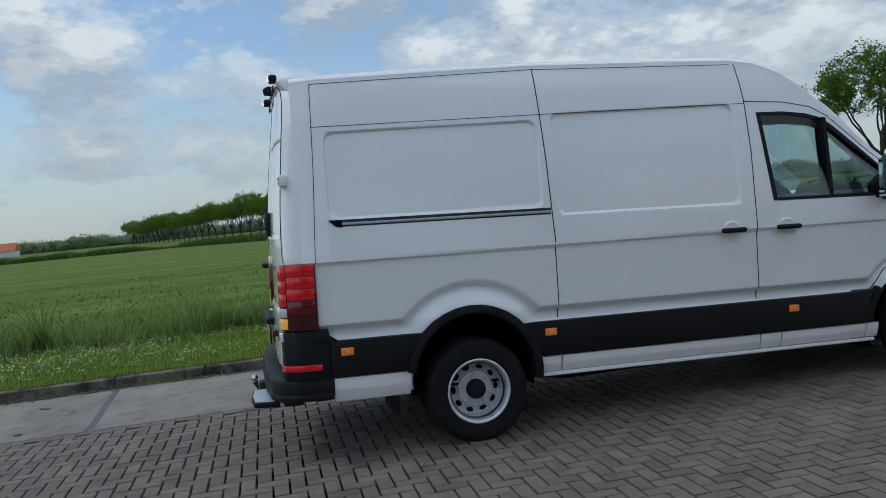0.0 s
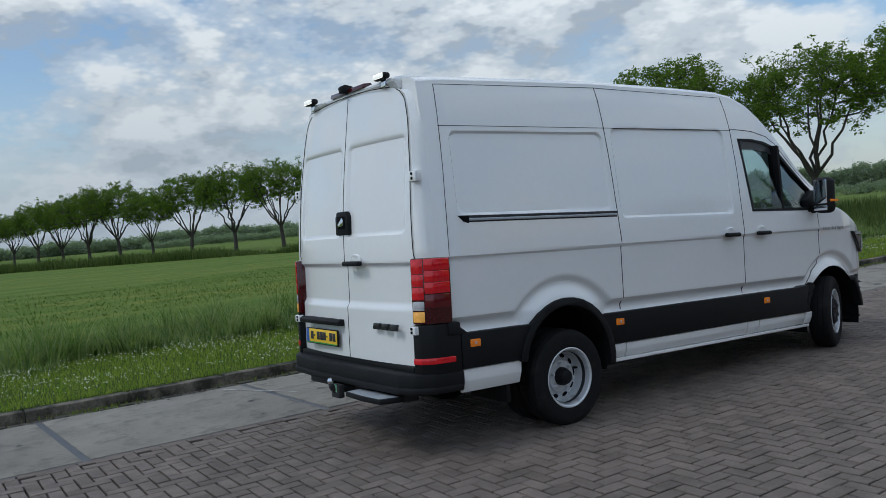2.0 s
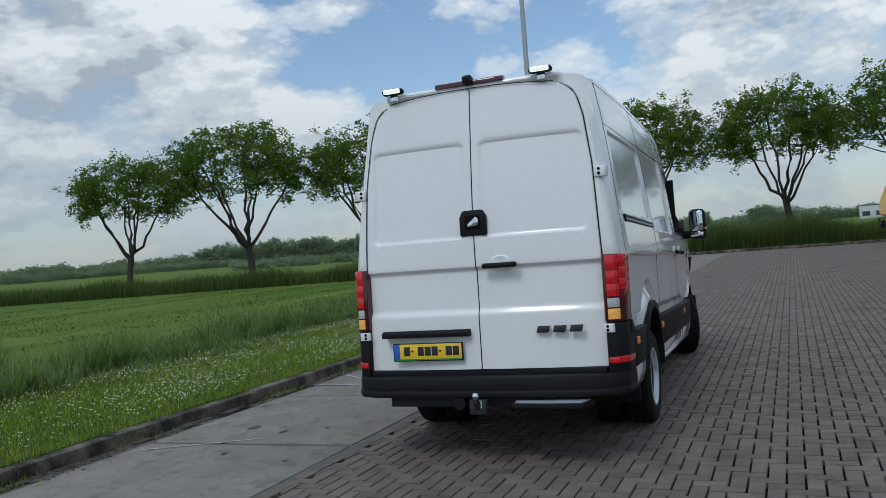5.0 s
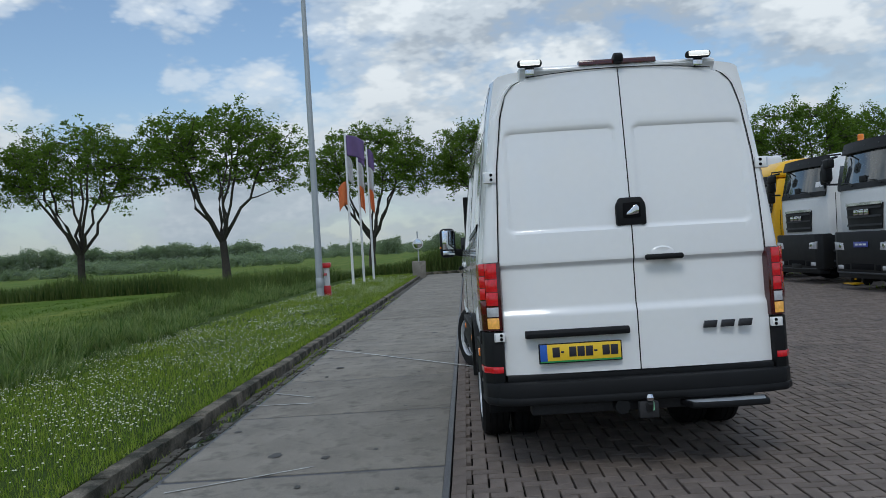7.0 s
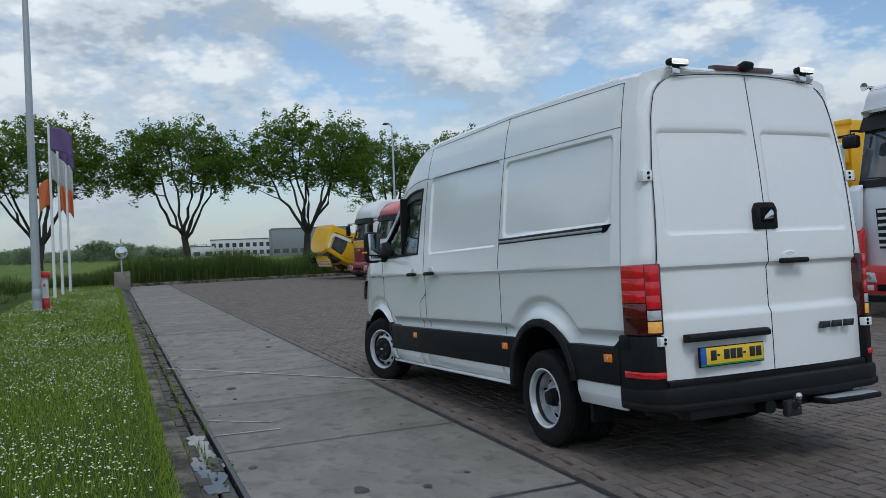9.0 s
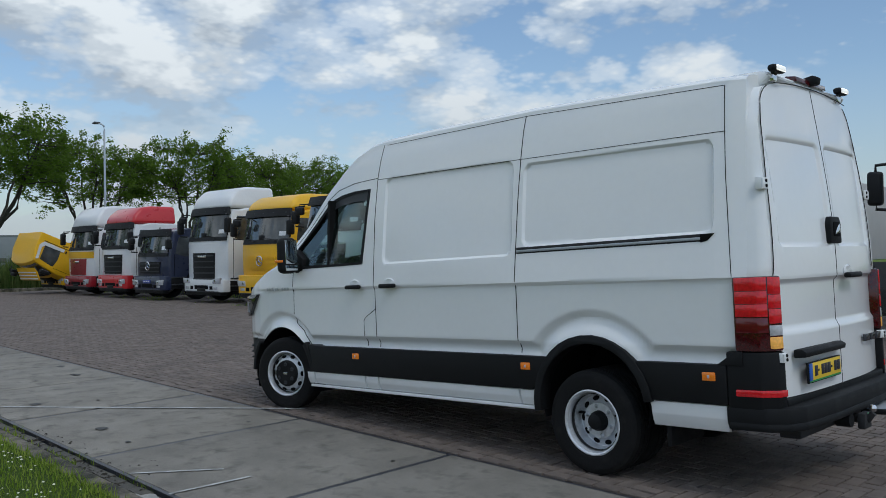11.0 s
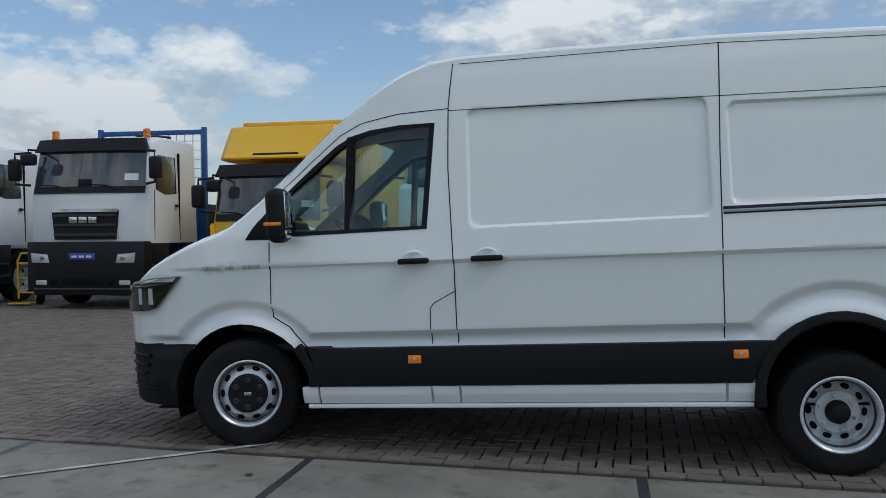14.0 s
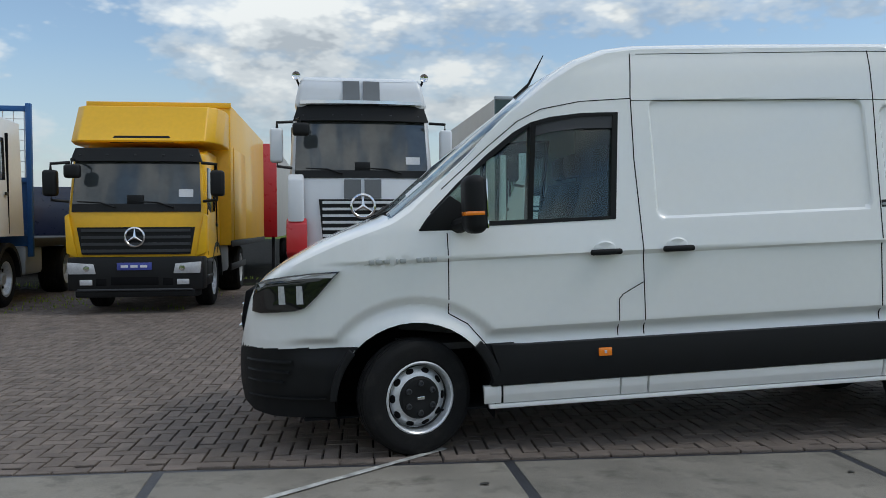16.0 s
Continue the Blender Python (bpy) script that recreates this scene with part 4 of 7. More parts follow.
# ---- van: nose
for s in (1, -1):
    outline = [(4.03, 1.292), (4.10, 1.225), (4.17, 1.150), (4.25, 1.078), (4.31, 1.062), (4.42, 1.054), (4.53, 1.050), (4.585, 1.06), (4.575, 1.15), (4.545, 1.235), (4.47, 1.258), (4.36, 1.274), (4.2, 1.288)]
    bm = bmesh.new()
    cx, cz = 4.33, 1.15

    def nose_y(x, z):
        return side_y(x, z, False)
    rings = []
    for k, l in ((1.0, -0.03), (1.0, 0.008), (0.955, 0.014), (0.6, 0.017), (0.25, 0.018)):
        rings.append([bm.verts.new((cx + (x - cx) * k + 0.01, s * (nose_y(cx + (x - cx) * k, cz + (z - cz) * k) + l), cz + (z - cz) * k)) for x, z in outline])
    for a, b in zip(rings, rings[1:]):
        for i in range(len(outline)):
            bm.faces.new((a[i], a[(i + 1) % len(outline)], b[(i + 1) % len(outline)], b[i]))
    bm.faces.new(rings[-1])
    lamp = part("headlamp", bm, mat("headlamp_lens", (0.010, 0.011, 0.012), 0.05, vary=0.3, coat=0.6), van, "dark clear-lens headlamp", smooth=40)
    strip_pts = [(4.06, 1.283), (4.2, 1.281), (4.36, 1.266), (4.47, 1.250), (4.54, 1.228), (4.53, 1.208), (4.37, 1.246), (4.2, 1.260), (4.09, 1.256)]
    offset_pane(strip_pts, 0.027, "daylight_strip", M_CLEAR, lamp, s, "silver strip along the lamp")
    for cxx in (4.265, 4.375):
        offset_pane([(cxx, 1.105), (cxx + 0.042, 1.105), (cxx + 0.040, 1.215), (cxx + 0.004, 1.215)], 0.029, "reflector", M_CLEAR, lamp, s)
    for zz, xa, tall in ((0.735, 4.36, 0.020), (0.672, 4.38, 0.020), (0.612, 4.42, 0.016), (0.515, 4.16, 0.014)):
        bm = bmesh.new()
        rows = []
        for xx in np.linspace(xa, 4.655, 12):
            yy = side_y(xx, zz, False) + 0.001
            rows.append([bm.verts.new((xx, s * (yy + a), zz + b)) for a, b in ((-0.02, 0), (0.006, 0.003), (0.006, tall * 0.6), (-0.02, tall))])
        for a, b in zip(rows, rows[1:]):
            for j in range(3):
                bm.faces.new((a[j], b[j], b[j + 1], a[j + 1]))
        part("bumper_slat", bm, M_CLAD, bumper, smooth=None)
part("grille", prism([(4.54, 1.20), (4.66, 1.17), (4.70, 0.98), (4.69, 0.88), (4.54, 0.9)], "y", -0.42, 0.42, 0.015), M_GAP, van, "black front grille")
for z in (0.93, 1.0, 1.07):
    part("grille_bar", box(4.66, 4.69 + (1.07 - z) * 0.2, -0.40, 0.40, z, z + 0.02, 0.005), M_CHROME, van)

# plain bars in place of the model badge, on both sides
M_BADGE = mat("badge_silver", (0.46, 0.47, 0.48), 0.3, metal=0.4, vary=0.1)
for s in (1, -1):
    for i, w in enumerate((0.035, 0.035, 0.03, 0.0, 0.035, 0.012, 0.035, 0.04, 0.035)):
        if w:
            x = 3.455 + 0.047 * i
            part("badge_bar", box(x, x + w, s * (side_y(x, 1.335) - 0.004), s * (side_y(x, 1.335) + 0.004), 1.322, 1.350, 0.002), M_BADGE, van)

# ---- van: wheels
TYRE = [(0.215, -0.085), (0.235, -0.098), (0.29, -0.104), (0.325, -0.098), (0.347, -0.083), (0.355, -0.06), (0.357, -0.052), (0.349, -0.049), (0.349, -0.043), (0.357, -0.040), (0.357, -0.004), (0.349, -0.002), (0.349, 0.004), (0.357, 0.006), (0.357, 0.040), (0.349, 0.043), (0.349, 0.049), (0.357, 0.052), (0.355, 0.06), (0.347, 0.083), (0.325, 0.098), (0.316, 0.102), (0.305, 0.1025), (0.29, 0.104), (0.235, 0.098), (0.215, 0.085)]


def van_wheel(name, m, dished, parent_m):
    """A steel wheel, outer face towards +y. dished: the deep twin-wheel rim."""
    hub = empty(name, m)
    hub.parent = van
    hub["label"] = "black tyre on a silver steel wheel"
    part("tyre", lathe(TYRE, 56), M_RUBBER, hub, smooth=25)
    if dished:
        rim = [(0.218, 0.088), (0.224, 0.096), (0.216, 0.099), (0.205, 0.09), (0.198, 0.06), (0.188, 0.02), (0.182, -0.02), (0.179, -0.040), (0.174, -0.043), (0.132, -0.022), (0.125, -0.012), (0.06, -0.012), (0.0, -0.012)]
    else:
        rim = [(0.218, 0.088), (0.224, 0.096), (0.216, 0.100), (0.207, 0.092), (0.202, 0.060), (0.195, 0.034), (0.188, 0.030), (0.176, 0.040), (0.152, 0.062), (0.128, 0.072), (0.0, 0.072)]
    part("rim", lathe(rim, 56), M_STEEL, hub, "silver painted steel rim", smooth=35)
    part("rim_back", lathe([(0.218, -0.09), (0.20, -0.08), (0.19, 0.0), (0.19, 0.06)], 40), M_IRON, hub)
    for i in range(10):
        a = 2 * math.pi * i / 10
        r, h = (0.153, -0.0325) if dished else (0.166, 0.051)
        hole = lathe([(0.0, 0.006), (0.019, 0.006), (0.021, -0.004)], 16)
        tilt = Matrix.Rotation(radians(-27 if dished else -42), 4, "Z")
        part("rim_hole", hole, M_GAP, hub, m=Matrix.Rotation(-a, 4, "Y") @ Matrix.Translation((r, h, 0)) @ tilt @ Matrix.Diagonal((0.9, 1, 1.25, 1)))
    if dished:
        part("hub_flange", lathe([(0.125, -0.012), (0.122, 0.0), (0.0, 0.0)], 40), M_STEEL, hub)
        part("hub_cap", lathe([(0.070, 0.0), (0.066, 0.03), (0.055, 0.045), (0.052, 0.062), (0.035, 0.070), (0.0, 0.070)], 24), M_CLAD, hub, "dark greasy hub")
        for i in range(6):
            a = 2 * math.pi * (i + 0.3) / 6
            part("wheel_nut", lathe([(0.014, 0.0), (0.013, 0.02), (0.008, 0.03), (0.0, 0.03)], 6), M_STEEL, hub, m=Matrix.Translation((0.10 * math.cos(a), 0.0, 0.10 * math.sin(a))))
    else:
        cap = part("hub_cap", lathe([(0.130, 0.070), (0.128, 0.085), (0.117, 0.096), (0.06, 0.102), (0.05, 0.098), (0.0, 0.100)], 40), M_CLAD, hub, "black plastic hub cap")
        for i in range(6):
            a = 2 * math.pi * (i + 0.5) / 6
            part("cap_nut", lathe([(0.020, 0.0), (0.018, 0.012), (0.012, 0.014), (0.011, 0.004), (0.0, 0.004)], 12), M_GREYPL, cap, m=Matrix.Translation((0.09 * math.cos(a), 0.096, 0.09 * math.sin(a))))
        part("cap_badge", box(-0.024, 0.024, 0.099, 0.105, -0.010, 0.010, 0.002), M_CHROME, cap)
    return hub


flip = Matrix.Rotation(math.pi, 4, "Z")
for s in (1, -1):
    turn = Matrix.Identity(4) if s > 0 else flip
    van_wheel("front_wheel", INV @ (Matrix.Translation((3.64, s * 0.862, 0.352)) @ Matrix.Rotation(radians(19), 4, "Z") @ turn), False, van)
    van_wheel("rear_wheel", INV @ (Matrix.Translation((-0.035, s * 0.868, 0.352)) @ turn), True, van)
    inner = empty("inner_rear_wheel", INV @ (Matrix.Translation((-0.035, s * 0.63, 0.352)) @ turn)); inner.parent = van
    part("tyre", lathe(TYRE, 40), M_RUBBER, inner, smooth=25)
    part("rim_back", lathe([(0.218, 0.09), (0.2, 0.05), (0.0, 0.05)], 32), M_IRON, inner)
    part("mud_flap", box(-0.62, -0.585, s * 0.50, s * 0.93, 0.27, 0.50, 0.008), M_RUBBER, van, m=INV)
    for (ax, az), r in zip(ARCHES, ARCH_CUT):
        bm = bmesh.new()
        pts = arc(ax, az, r - 0.006, -15, 195, 24)
        rows = [[bm.verts.new((x, s * y, z)) for y in (0.43, 0.95)] for x, z in pts]
        for a, b in zip(rows, rows[1:]):
            bm.faces.new((a[0], a[1], b[1], b[0]))
        bm.faces.new([r[0] for r in rows])
        part("arch_liner", bm, M_GAP, van, "dark wheel-arch liner", smooth=50)
# underside
part("underbody", box(-1.25, 4.3, -0.86, 0.86, 0.385, 0.398), M_GAP, van)
part("rear_axle", tube([(0, -0.75, 0.33), (0, -0.12, 0.33), (0, 0.12, 0.33), (0, 0.75, 0.33)], [0.055, 0.075, 0.075, 0.055], 14), M_IRON, van)
part("differential", lathe([(0.0, -0.15), (0.10, -0.13), (0.16, -0.05), (0.16, 0.05), (0.10, 0.13), (0, 0.15)], 20, m=Matrix.Translation((0, 0, 0.34))), M_IRON, van)
part("prop_shaft", tube([(0.15, 0, 0.36), (2.8, 0, 0.40)], 0.045, 12), M_IRON, van)
part("exhaust", tube([(2.6, -0.35, 0.33), (0.8, -0.4, 0.34), (0.5, -0.55, 0.36)], [0.04, 0.09, 0.04], 12), M_IRON, van)
for s in (1, -1):
    part("leaf_spring", prism([(-0.75, 0.40), (0.0, 0.29), (0.65, 0.40), (0.65, 0.42), (0.0, 0.325), (-0.75, 0.42)], "y", s * 0.42, s * 0.49), M_IRON, van)
    part("frame_rail", box(-1.2, 3.5, s * 0.36, s * 0.42, 0.34, 0.40), M_IRON, van)

# ---- van: rear fittings
plate = part("number_plate", prism([(0.12, 0.652), (0.64, 0.652), (0.64, 0.776), (0.12, 0.776)], "x", -1.392, -1.378, 0.003), M_CLAD, van, "yellow number plate in a black holder")
part("plate_face", box(-1.396, -1.390, 0.128, 0.632, 0.668, 0.770, 0.002), M_YPLATE, plate)
part("plate_edge", box(-1.3955, -1.390, 0.128, 0.632, 0.659, 0.668), mat("green_edge", (0.03, 0.3, 0.08), 0.5), plate)
part("country_band", box(-1.3975, -1.391, 0.588, 0.632, 0.668, 0.770, 0.001), M_BLUEPL, plate)
for i, w in enumerate((0.045, 0.02, 0.045, 0.045, 0.045, 0.02, 0.045, 0.045)):
    y = 0.555 - 0.052 * i
    part("plate_bar", box(-1.3985, -1.392, y - w, y, 0.69 if w > 0.03 else 0.715, 0.752 if w > 0.03 else 0.727, 0.001), M_INK, plate)
part("plate_lamp_bar", prism([(-1.41, 0.815), (-1.415, 0.845), (-1.39, 0.862), (-1.34, 0.86), (-1.34, 0.81)], "y", 0.065, 0.715, 0.006), M_CLAD, van, "black plate lamp bar")
M_DCHROME = mat("dark_chrome", (0.05, 0.05, 0.055), 0.25, metal=0.5)
for y0 in (-0.40, -0.51, -0.62):
    part("badge_shape", prism([(y0, 0.818), (y0 - 0.012, 0.862), (y0 - 0.092, 0.862), (y0 - 0.08, 0.818)], "x", -1.385, -1.362, 0.002), M_DCHROME, van, "dark chrome badge shape")
lock = part("lock_plate", prism([(-0.095, 1.49), (0.095, 1.49), (0.095, 1.62), (0.07, 1.665), (-0.07, 1.665), (-0.095, 1.62)], "x", -1.375, -1.33, 0.012), M_CLAD, van, "black lock plate with a silver emblem")
part("lock_recess", box(-1.38, -1.37, -0.058, 0.052, 1.535, 1.63, 0.008), M_GAP, lock)
part("emblem", prism([(0.035, 1.55), (-0.02, 1.555), (-0.045, 1.56), (-0.048, 1.60), (-0.03, 1.618), (0.0, 1.595), (0.03, 1.57)], "x", -1.388, -1.378, 0.003), M_CHROME, lock, "plain silver emblem shape")
part("rear_handle", box(-1.425, -1.38, -0.30, -0.06, 1.262, 1.297, 0.014, segments=3), M_CLAD, van, "black rear door handle")
part("handle_cup", lathe([(0.0, 0.0), (0.055, 0.0), (0.062, 0.006), (0.05, 0.012), (0.0, 0.006)], 24, axis="x", m=Matrix.Translation((-1.362, -0.18, 1.305)) @ Matrix.Diagonal((-1, 1.2, 0.7, 1))), M_WHITE, van)
for s in (1, -1):
    for z, q in ((1.85, 0.85), (0.83, 0.68)):
        x = back_x(0.86, z) - (0.006 if z > 1 else 0.048)
        hinge = part("hinge", box(x - 0.016, x + 0.03, s * (0.875 - 0.05 * q), s * (0.875 + 0.05 * q), z - 0.042 * q, z + 0.042 * q, 0.006), M_WHITE, van, "white door hinge with two bolts")
        for dz in (0.018, -0.018):
            part("hinge_bolt", lathe([(0.010, 0.0), (0.009, -0.006), (0.0, -0.006)], 12, axis="x", m=Matrix.Translation((x - 0.016, s * 0.865, z + dz * q))), M_GAP, hinge)
        part("hinge_pin", tube([(x - 0.010, s * (0.875 + 0.04 * q), z - 0.03 * q), (x - 0.010, s * (0.875 + 0.04 * q), z + 0.03 * q)], 0.010 * q, 10), M_STEEL, hinge)
    ly = 0.57 if s > 0 else -0.52
    lamp = part("roof_lamp", box(-1.31, -1.25, ly - 0.08, ly + 0.08, 2.55, 2.595, 0.02, segments=3), M_CLAD, van, "lit white work lamp on the roof edge")
    part("lamp_lens", box(-1.314, -1.30, ly - 0.066, ly + 0.066, 2.556, 2.589, 0.010), M_LAMPLIT, lamp)
    part("lamp_foot", box(-1.27, -1.2, ly - 0.03, ly + 0.03, 2.50, 2.555, 0.005), M_CHROME, van)
part("roof_camera", prism([(-1.32, 2.545), (-1.33, 2.59), (-1.29, 2.612), (-1.22, 2.60), (-1.2, 2.54)], "y", -0.028, 0.028, 0.01), M_CLAD, van, "black reversing camera")
part("high_brake_lamp", prism([(-1.275, 2.545), (-1.27, 2.578), (-1.20, 2.59), (-1.18, 2.545)], "y", -0.25, 0.25, 0.006), M_DARKRED, van, "dark red high brake lamp")
# towbar and step
tow = part("towbar", tube([(-1.1, 0, 0.36), (-1.42, 0, 0.36), (-1.50, 0, 0.36), (-1.53, 0, 0.40)], [0.035, 0.03, 0.025, 0.02], 10), M_IRON, van, "black towbar with ball")
part("tow_ball", lathe([(0.0, -0.026), (0.018, -0.02), (0.026, 0.0), (0.018, 0.02), (0.0, 0.026)], 18, axis="z", m=Matrix.Translation((-1.53, 0.0, 0.43))), M_CHROME, tow)
part("tow_hook", box(-1.50, -1.45, -0.06, 0.06, 0.30, 0.40, 0.01), M_IRON, tow)
part("tow_tag", box(-1.505, -1.498, -0.03, 0.01, 0.345, 0.40, 0.002), mat("green_tag", (0.35, 0.75, 0.45), 0.4), tow)
part("tow_socket", tube([(-1.36, 0.15, 0.37), (-1.45, 0.15, 0.37)], [0.045, 0.045], 16), M_CLAD, van, "black tow socket")
part("cross_beam", box(-1.35, -1.22, -0.70, 0.70, 0.33, 0.40, 0.01), M_IRON, van)
step = part("rear_step", prism([(-1.38, -0.22), (-1.55, -0.25), (-1.565, -0.5), (-1.55, -0.72), (-1.38, -0.76)], "z", 0.348, 0.385, 0.01), M_CLAD, van, "black rear foot step with steel tread")
part("step_tread", prism([(-1.40, -0.24), (-1.54, -0.27), (-1.553, -0.5), (-1.54, -0.70), (-1.40, -0.74)], "z", 0.380, 0.3865, 0.001), M_POLE, step, "grey metal tread plate")

# ---------------------------------------------------------------- parked trucks
M_TGLASS = mat("truck_glass", (0.048, 0.055, 0.058), 0.05, vary=0.55, scale=0.9, fine=4, coat=0.8, spec=0.6)
M_YELLOW = mat("yellow_paint", (0.83, 0.46, 0.006), 0.4, vary=0.06, scale=1.2, fine=15, coat=0.2, dirt=(0.55, 0.33, 0.02), dirt_at=0.72, dirt_scale=0.8)
M_TWHITE = mat("truck_white", (0.74, 0.75, 0.75), 0.35, vary=0.04, scale=1.2, fine=15, coat=0.4)
M_TRED = mat("red_paint", (0.55, 0.02, 0.025), 0.3, vary=0.08, coat=0.5)
M_DRED = mat("dark_red_paint", (0.28, 0.012, 0.022), 0.3, vary=0.08, coat=0.5)
M_BLUE = mat("navy_paint", (0.018, 0.025, 0.06), 0.3, vary=0.1, coat=0.5)
M_FBLUE = mat("frame_blue", (0.02, 0.10, 0.30), 0.5, vary=0.12)
M_SILVER = mat("silver_paint", (0.74, 0.76, 0.79), 0.35, metal=0.05, vary=0.02, scale=1, fine=10, coat=0.3)
M_STRIPE = mat("grey_stripe", (0.16, 0.17, 0.18), 0.35, vary=0.06)
M_TBLACK = mat("truck_black", (0.008, 0.0085, 0.0095), 0.5, spec=0.3, vary=0.25)
M_BEACON = mat("beacon_orange", (0.8, 0.22, 0.02), 0.25, vary=0.1, coat=0.6)
M_PAPER = mat("sticker_paper", (0.75, 0.76, 0.78), 0.6, vary=0.1)
M_DEALER = mat("dealer_plate", (0.06, 0.08, 0.35), 0.4, vary=0.1)
M_DGREEN = mat("dark_green_paint", (0.006, 0.035, 0.028), 0.3, vary=0.12, coat=0.5)
M_TARP = mat("trailer_side", (0.45, 0.44, 0.42), 0.6, vary=0.1, scale=2)


def truck_wheel(parent, x, y, r=0.50, wide=0.30):
    s = 1 if x > 0 else -1
    hub = empty("wheel", Matrix.Translation((x, y, r)) @ Matrix.Rotation(-math.pi / 2 * s, 4, "Z"))
    hub.parent = parent
    k, w = r / 0.357, wide / 0.205
    part("tyre", lathe([(a * k, b * w) for a, b in TYRE], 36), M_RUBBER, hub, smooth=25)
    part("rim", lathe([(a * k, b * w) for a, b in [(0.218, 0.088), (0.224, 0.096), (0.205, 0.09), (0.19, 0.03), (0.165, 0.0), (0.12, 0.02), (0.08, 0.03), (0.075, 0.07), (0.0, 0.075)]], 32), M_STEEL, hub, smooth=35)
    for i in range(8):
        a = 2 * math.pi * i / 8
        part("rim_hole", lathe([(0.0, 0.012), (0.03, 0.012), (0.03, 0.0)], 10), M_GAP, hub, m=Matrix.Translation((0.15 * k * math.cos(a), 0.016 * w, 0.15 * k * math.sin(a))))


def cab_solid(w, depth, z0, zw, zt, roof, lean, nose=0.10):
    """The cab's closed form: front at y = 0, windscreen base at zw, its top at zt, roof height roof."""
    prof = [(-0.02, z0), (0.0, z0 + 0.25), (0.0, zw - 0.15), (-0.04, zw), (-0.04 - lean, zt), (-0.10 - lean, zt + 0.12), (-0.35 - lean, roof - 0.06), (-0.6 - lean, roof), (-depth, roof), (-depth, z0)]
    bm = bmesh.new()
    rings = []
    for x, f in ((-1, 0.955), (-0.97, 0.99), (-0.86, 1.0), (-0.65, 1.0), (-0.4, 1.0), (-0.15, 1.0), (0.15, 1.0), (0.4, 1.0), (0.65, 1.0), (0.86, 1.0), (0.97, 0.99), (1, 0.955)):
        ring = []
        for y, z in prof:
            inset = (1 - f) * 1.6
            yy = y - inset + bow_y(x * w / 2) - 0.004 if y > -depth * 0.5 else y
            zz = z - inset * (0.6 if z > zt else 0)
            narrow = 1 - 0.045 * smooth01((z - zw) / (roof - zw + 0.01))
            ring.append(bm.verts.new((x * w / 2 * narrow, yy, zz)))
        rings.append(ring)
    n = len(prof)
    for a, b in zip(rings, rings[1:]):
        for i in range(n):
            bm.faces.new((a[i], b[i], b[(i + 1) % n], a[(i + 1) % n]))
    bm.faces.new(rings[0][::-1]); bm.faces.new(rings[-1])
    return bm


BOW = 0.17      # how far a cab's front falls back at its corners


def bow_y(x, h=1.22):
    return -BOW * min(1.2, abs(x) / h) ** 2.2


def slab_between(pts, thick, bevel=0.0, bowed=True):
    """A panel over four corner points (low pair, then high pair), pushed towards +y and bowed like the cab's front."""
    bm = bmesh.new()
    (ax, ay, az), (bx, by, bz), (cx, cy, cz), (dx, dy, dz) = pts
    n = 10 if bowed else 1
    rows = []
    for i in range(n + 1):
        u = i / n
        lo = (ax + (bx - ax) * u, ay + (by - ay) * u, az + (bz - az) * u)
        hi = (dx + (cx - dx) * u, dy + (cy - dy) * u, dz + (cz - dz) * u)
        rows.append([bm.verts.new((p[0], p[1] + t + (bow_y(p[0]) if bowed else 0), p[2])) for p, t in ((lo, 0), (lo, thick), (hi, thick), (hi, 0))])
    for a, b in zip(rows, rows[1:]):
        for k in range(4):
            bm.faces.new((a[k], b[k], b[(k + 1) % 4], a[(k + 1) % 4]))
    bm.faces.new(rows[0]); bm.faces.new(rows[-1][::-1])
    bmesh.ops.recalc_face_normals(bm, faces=bm.faces)
    return bm


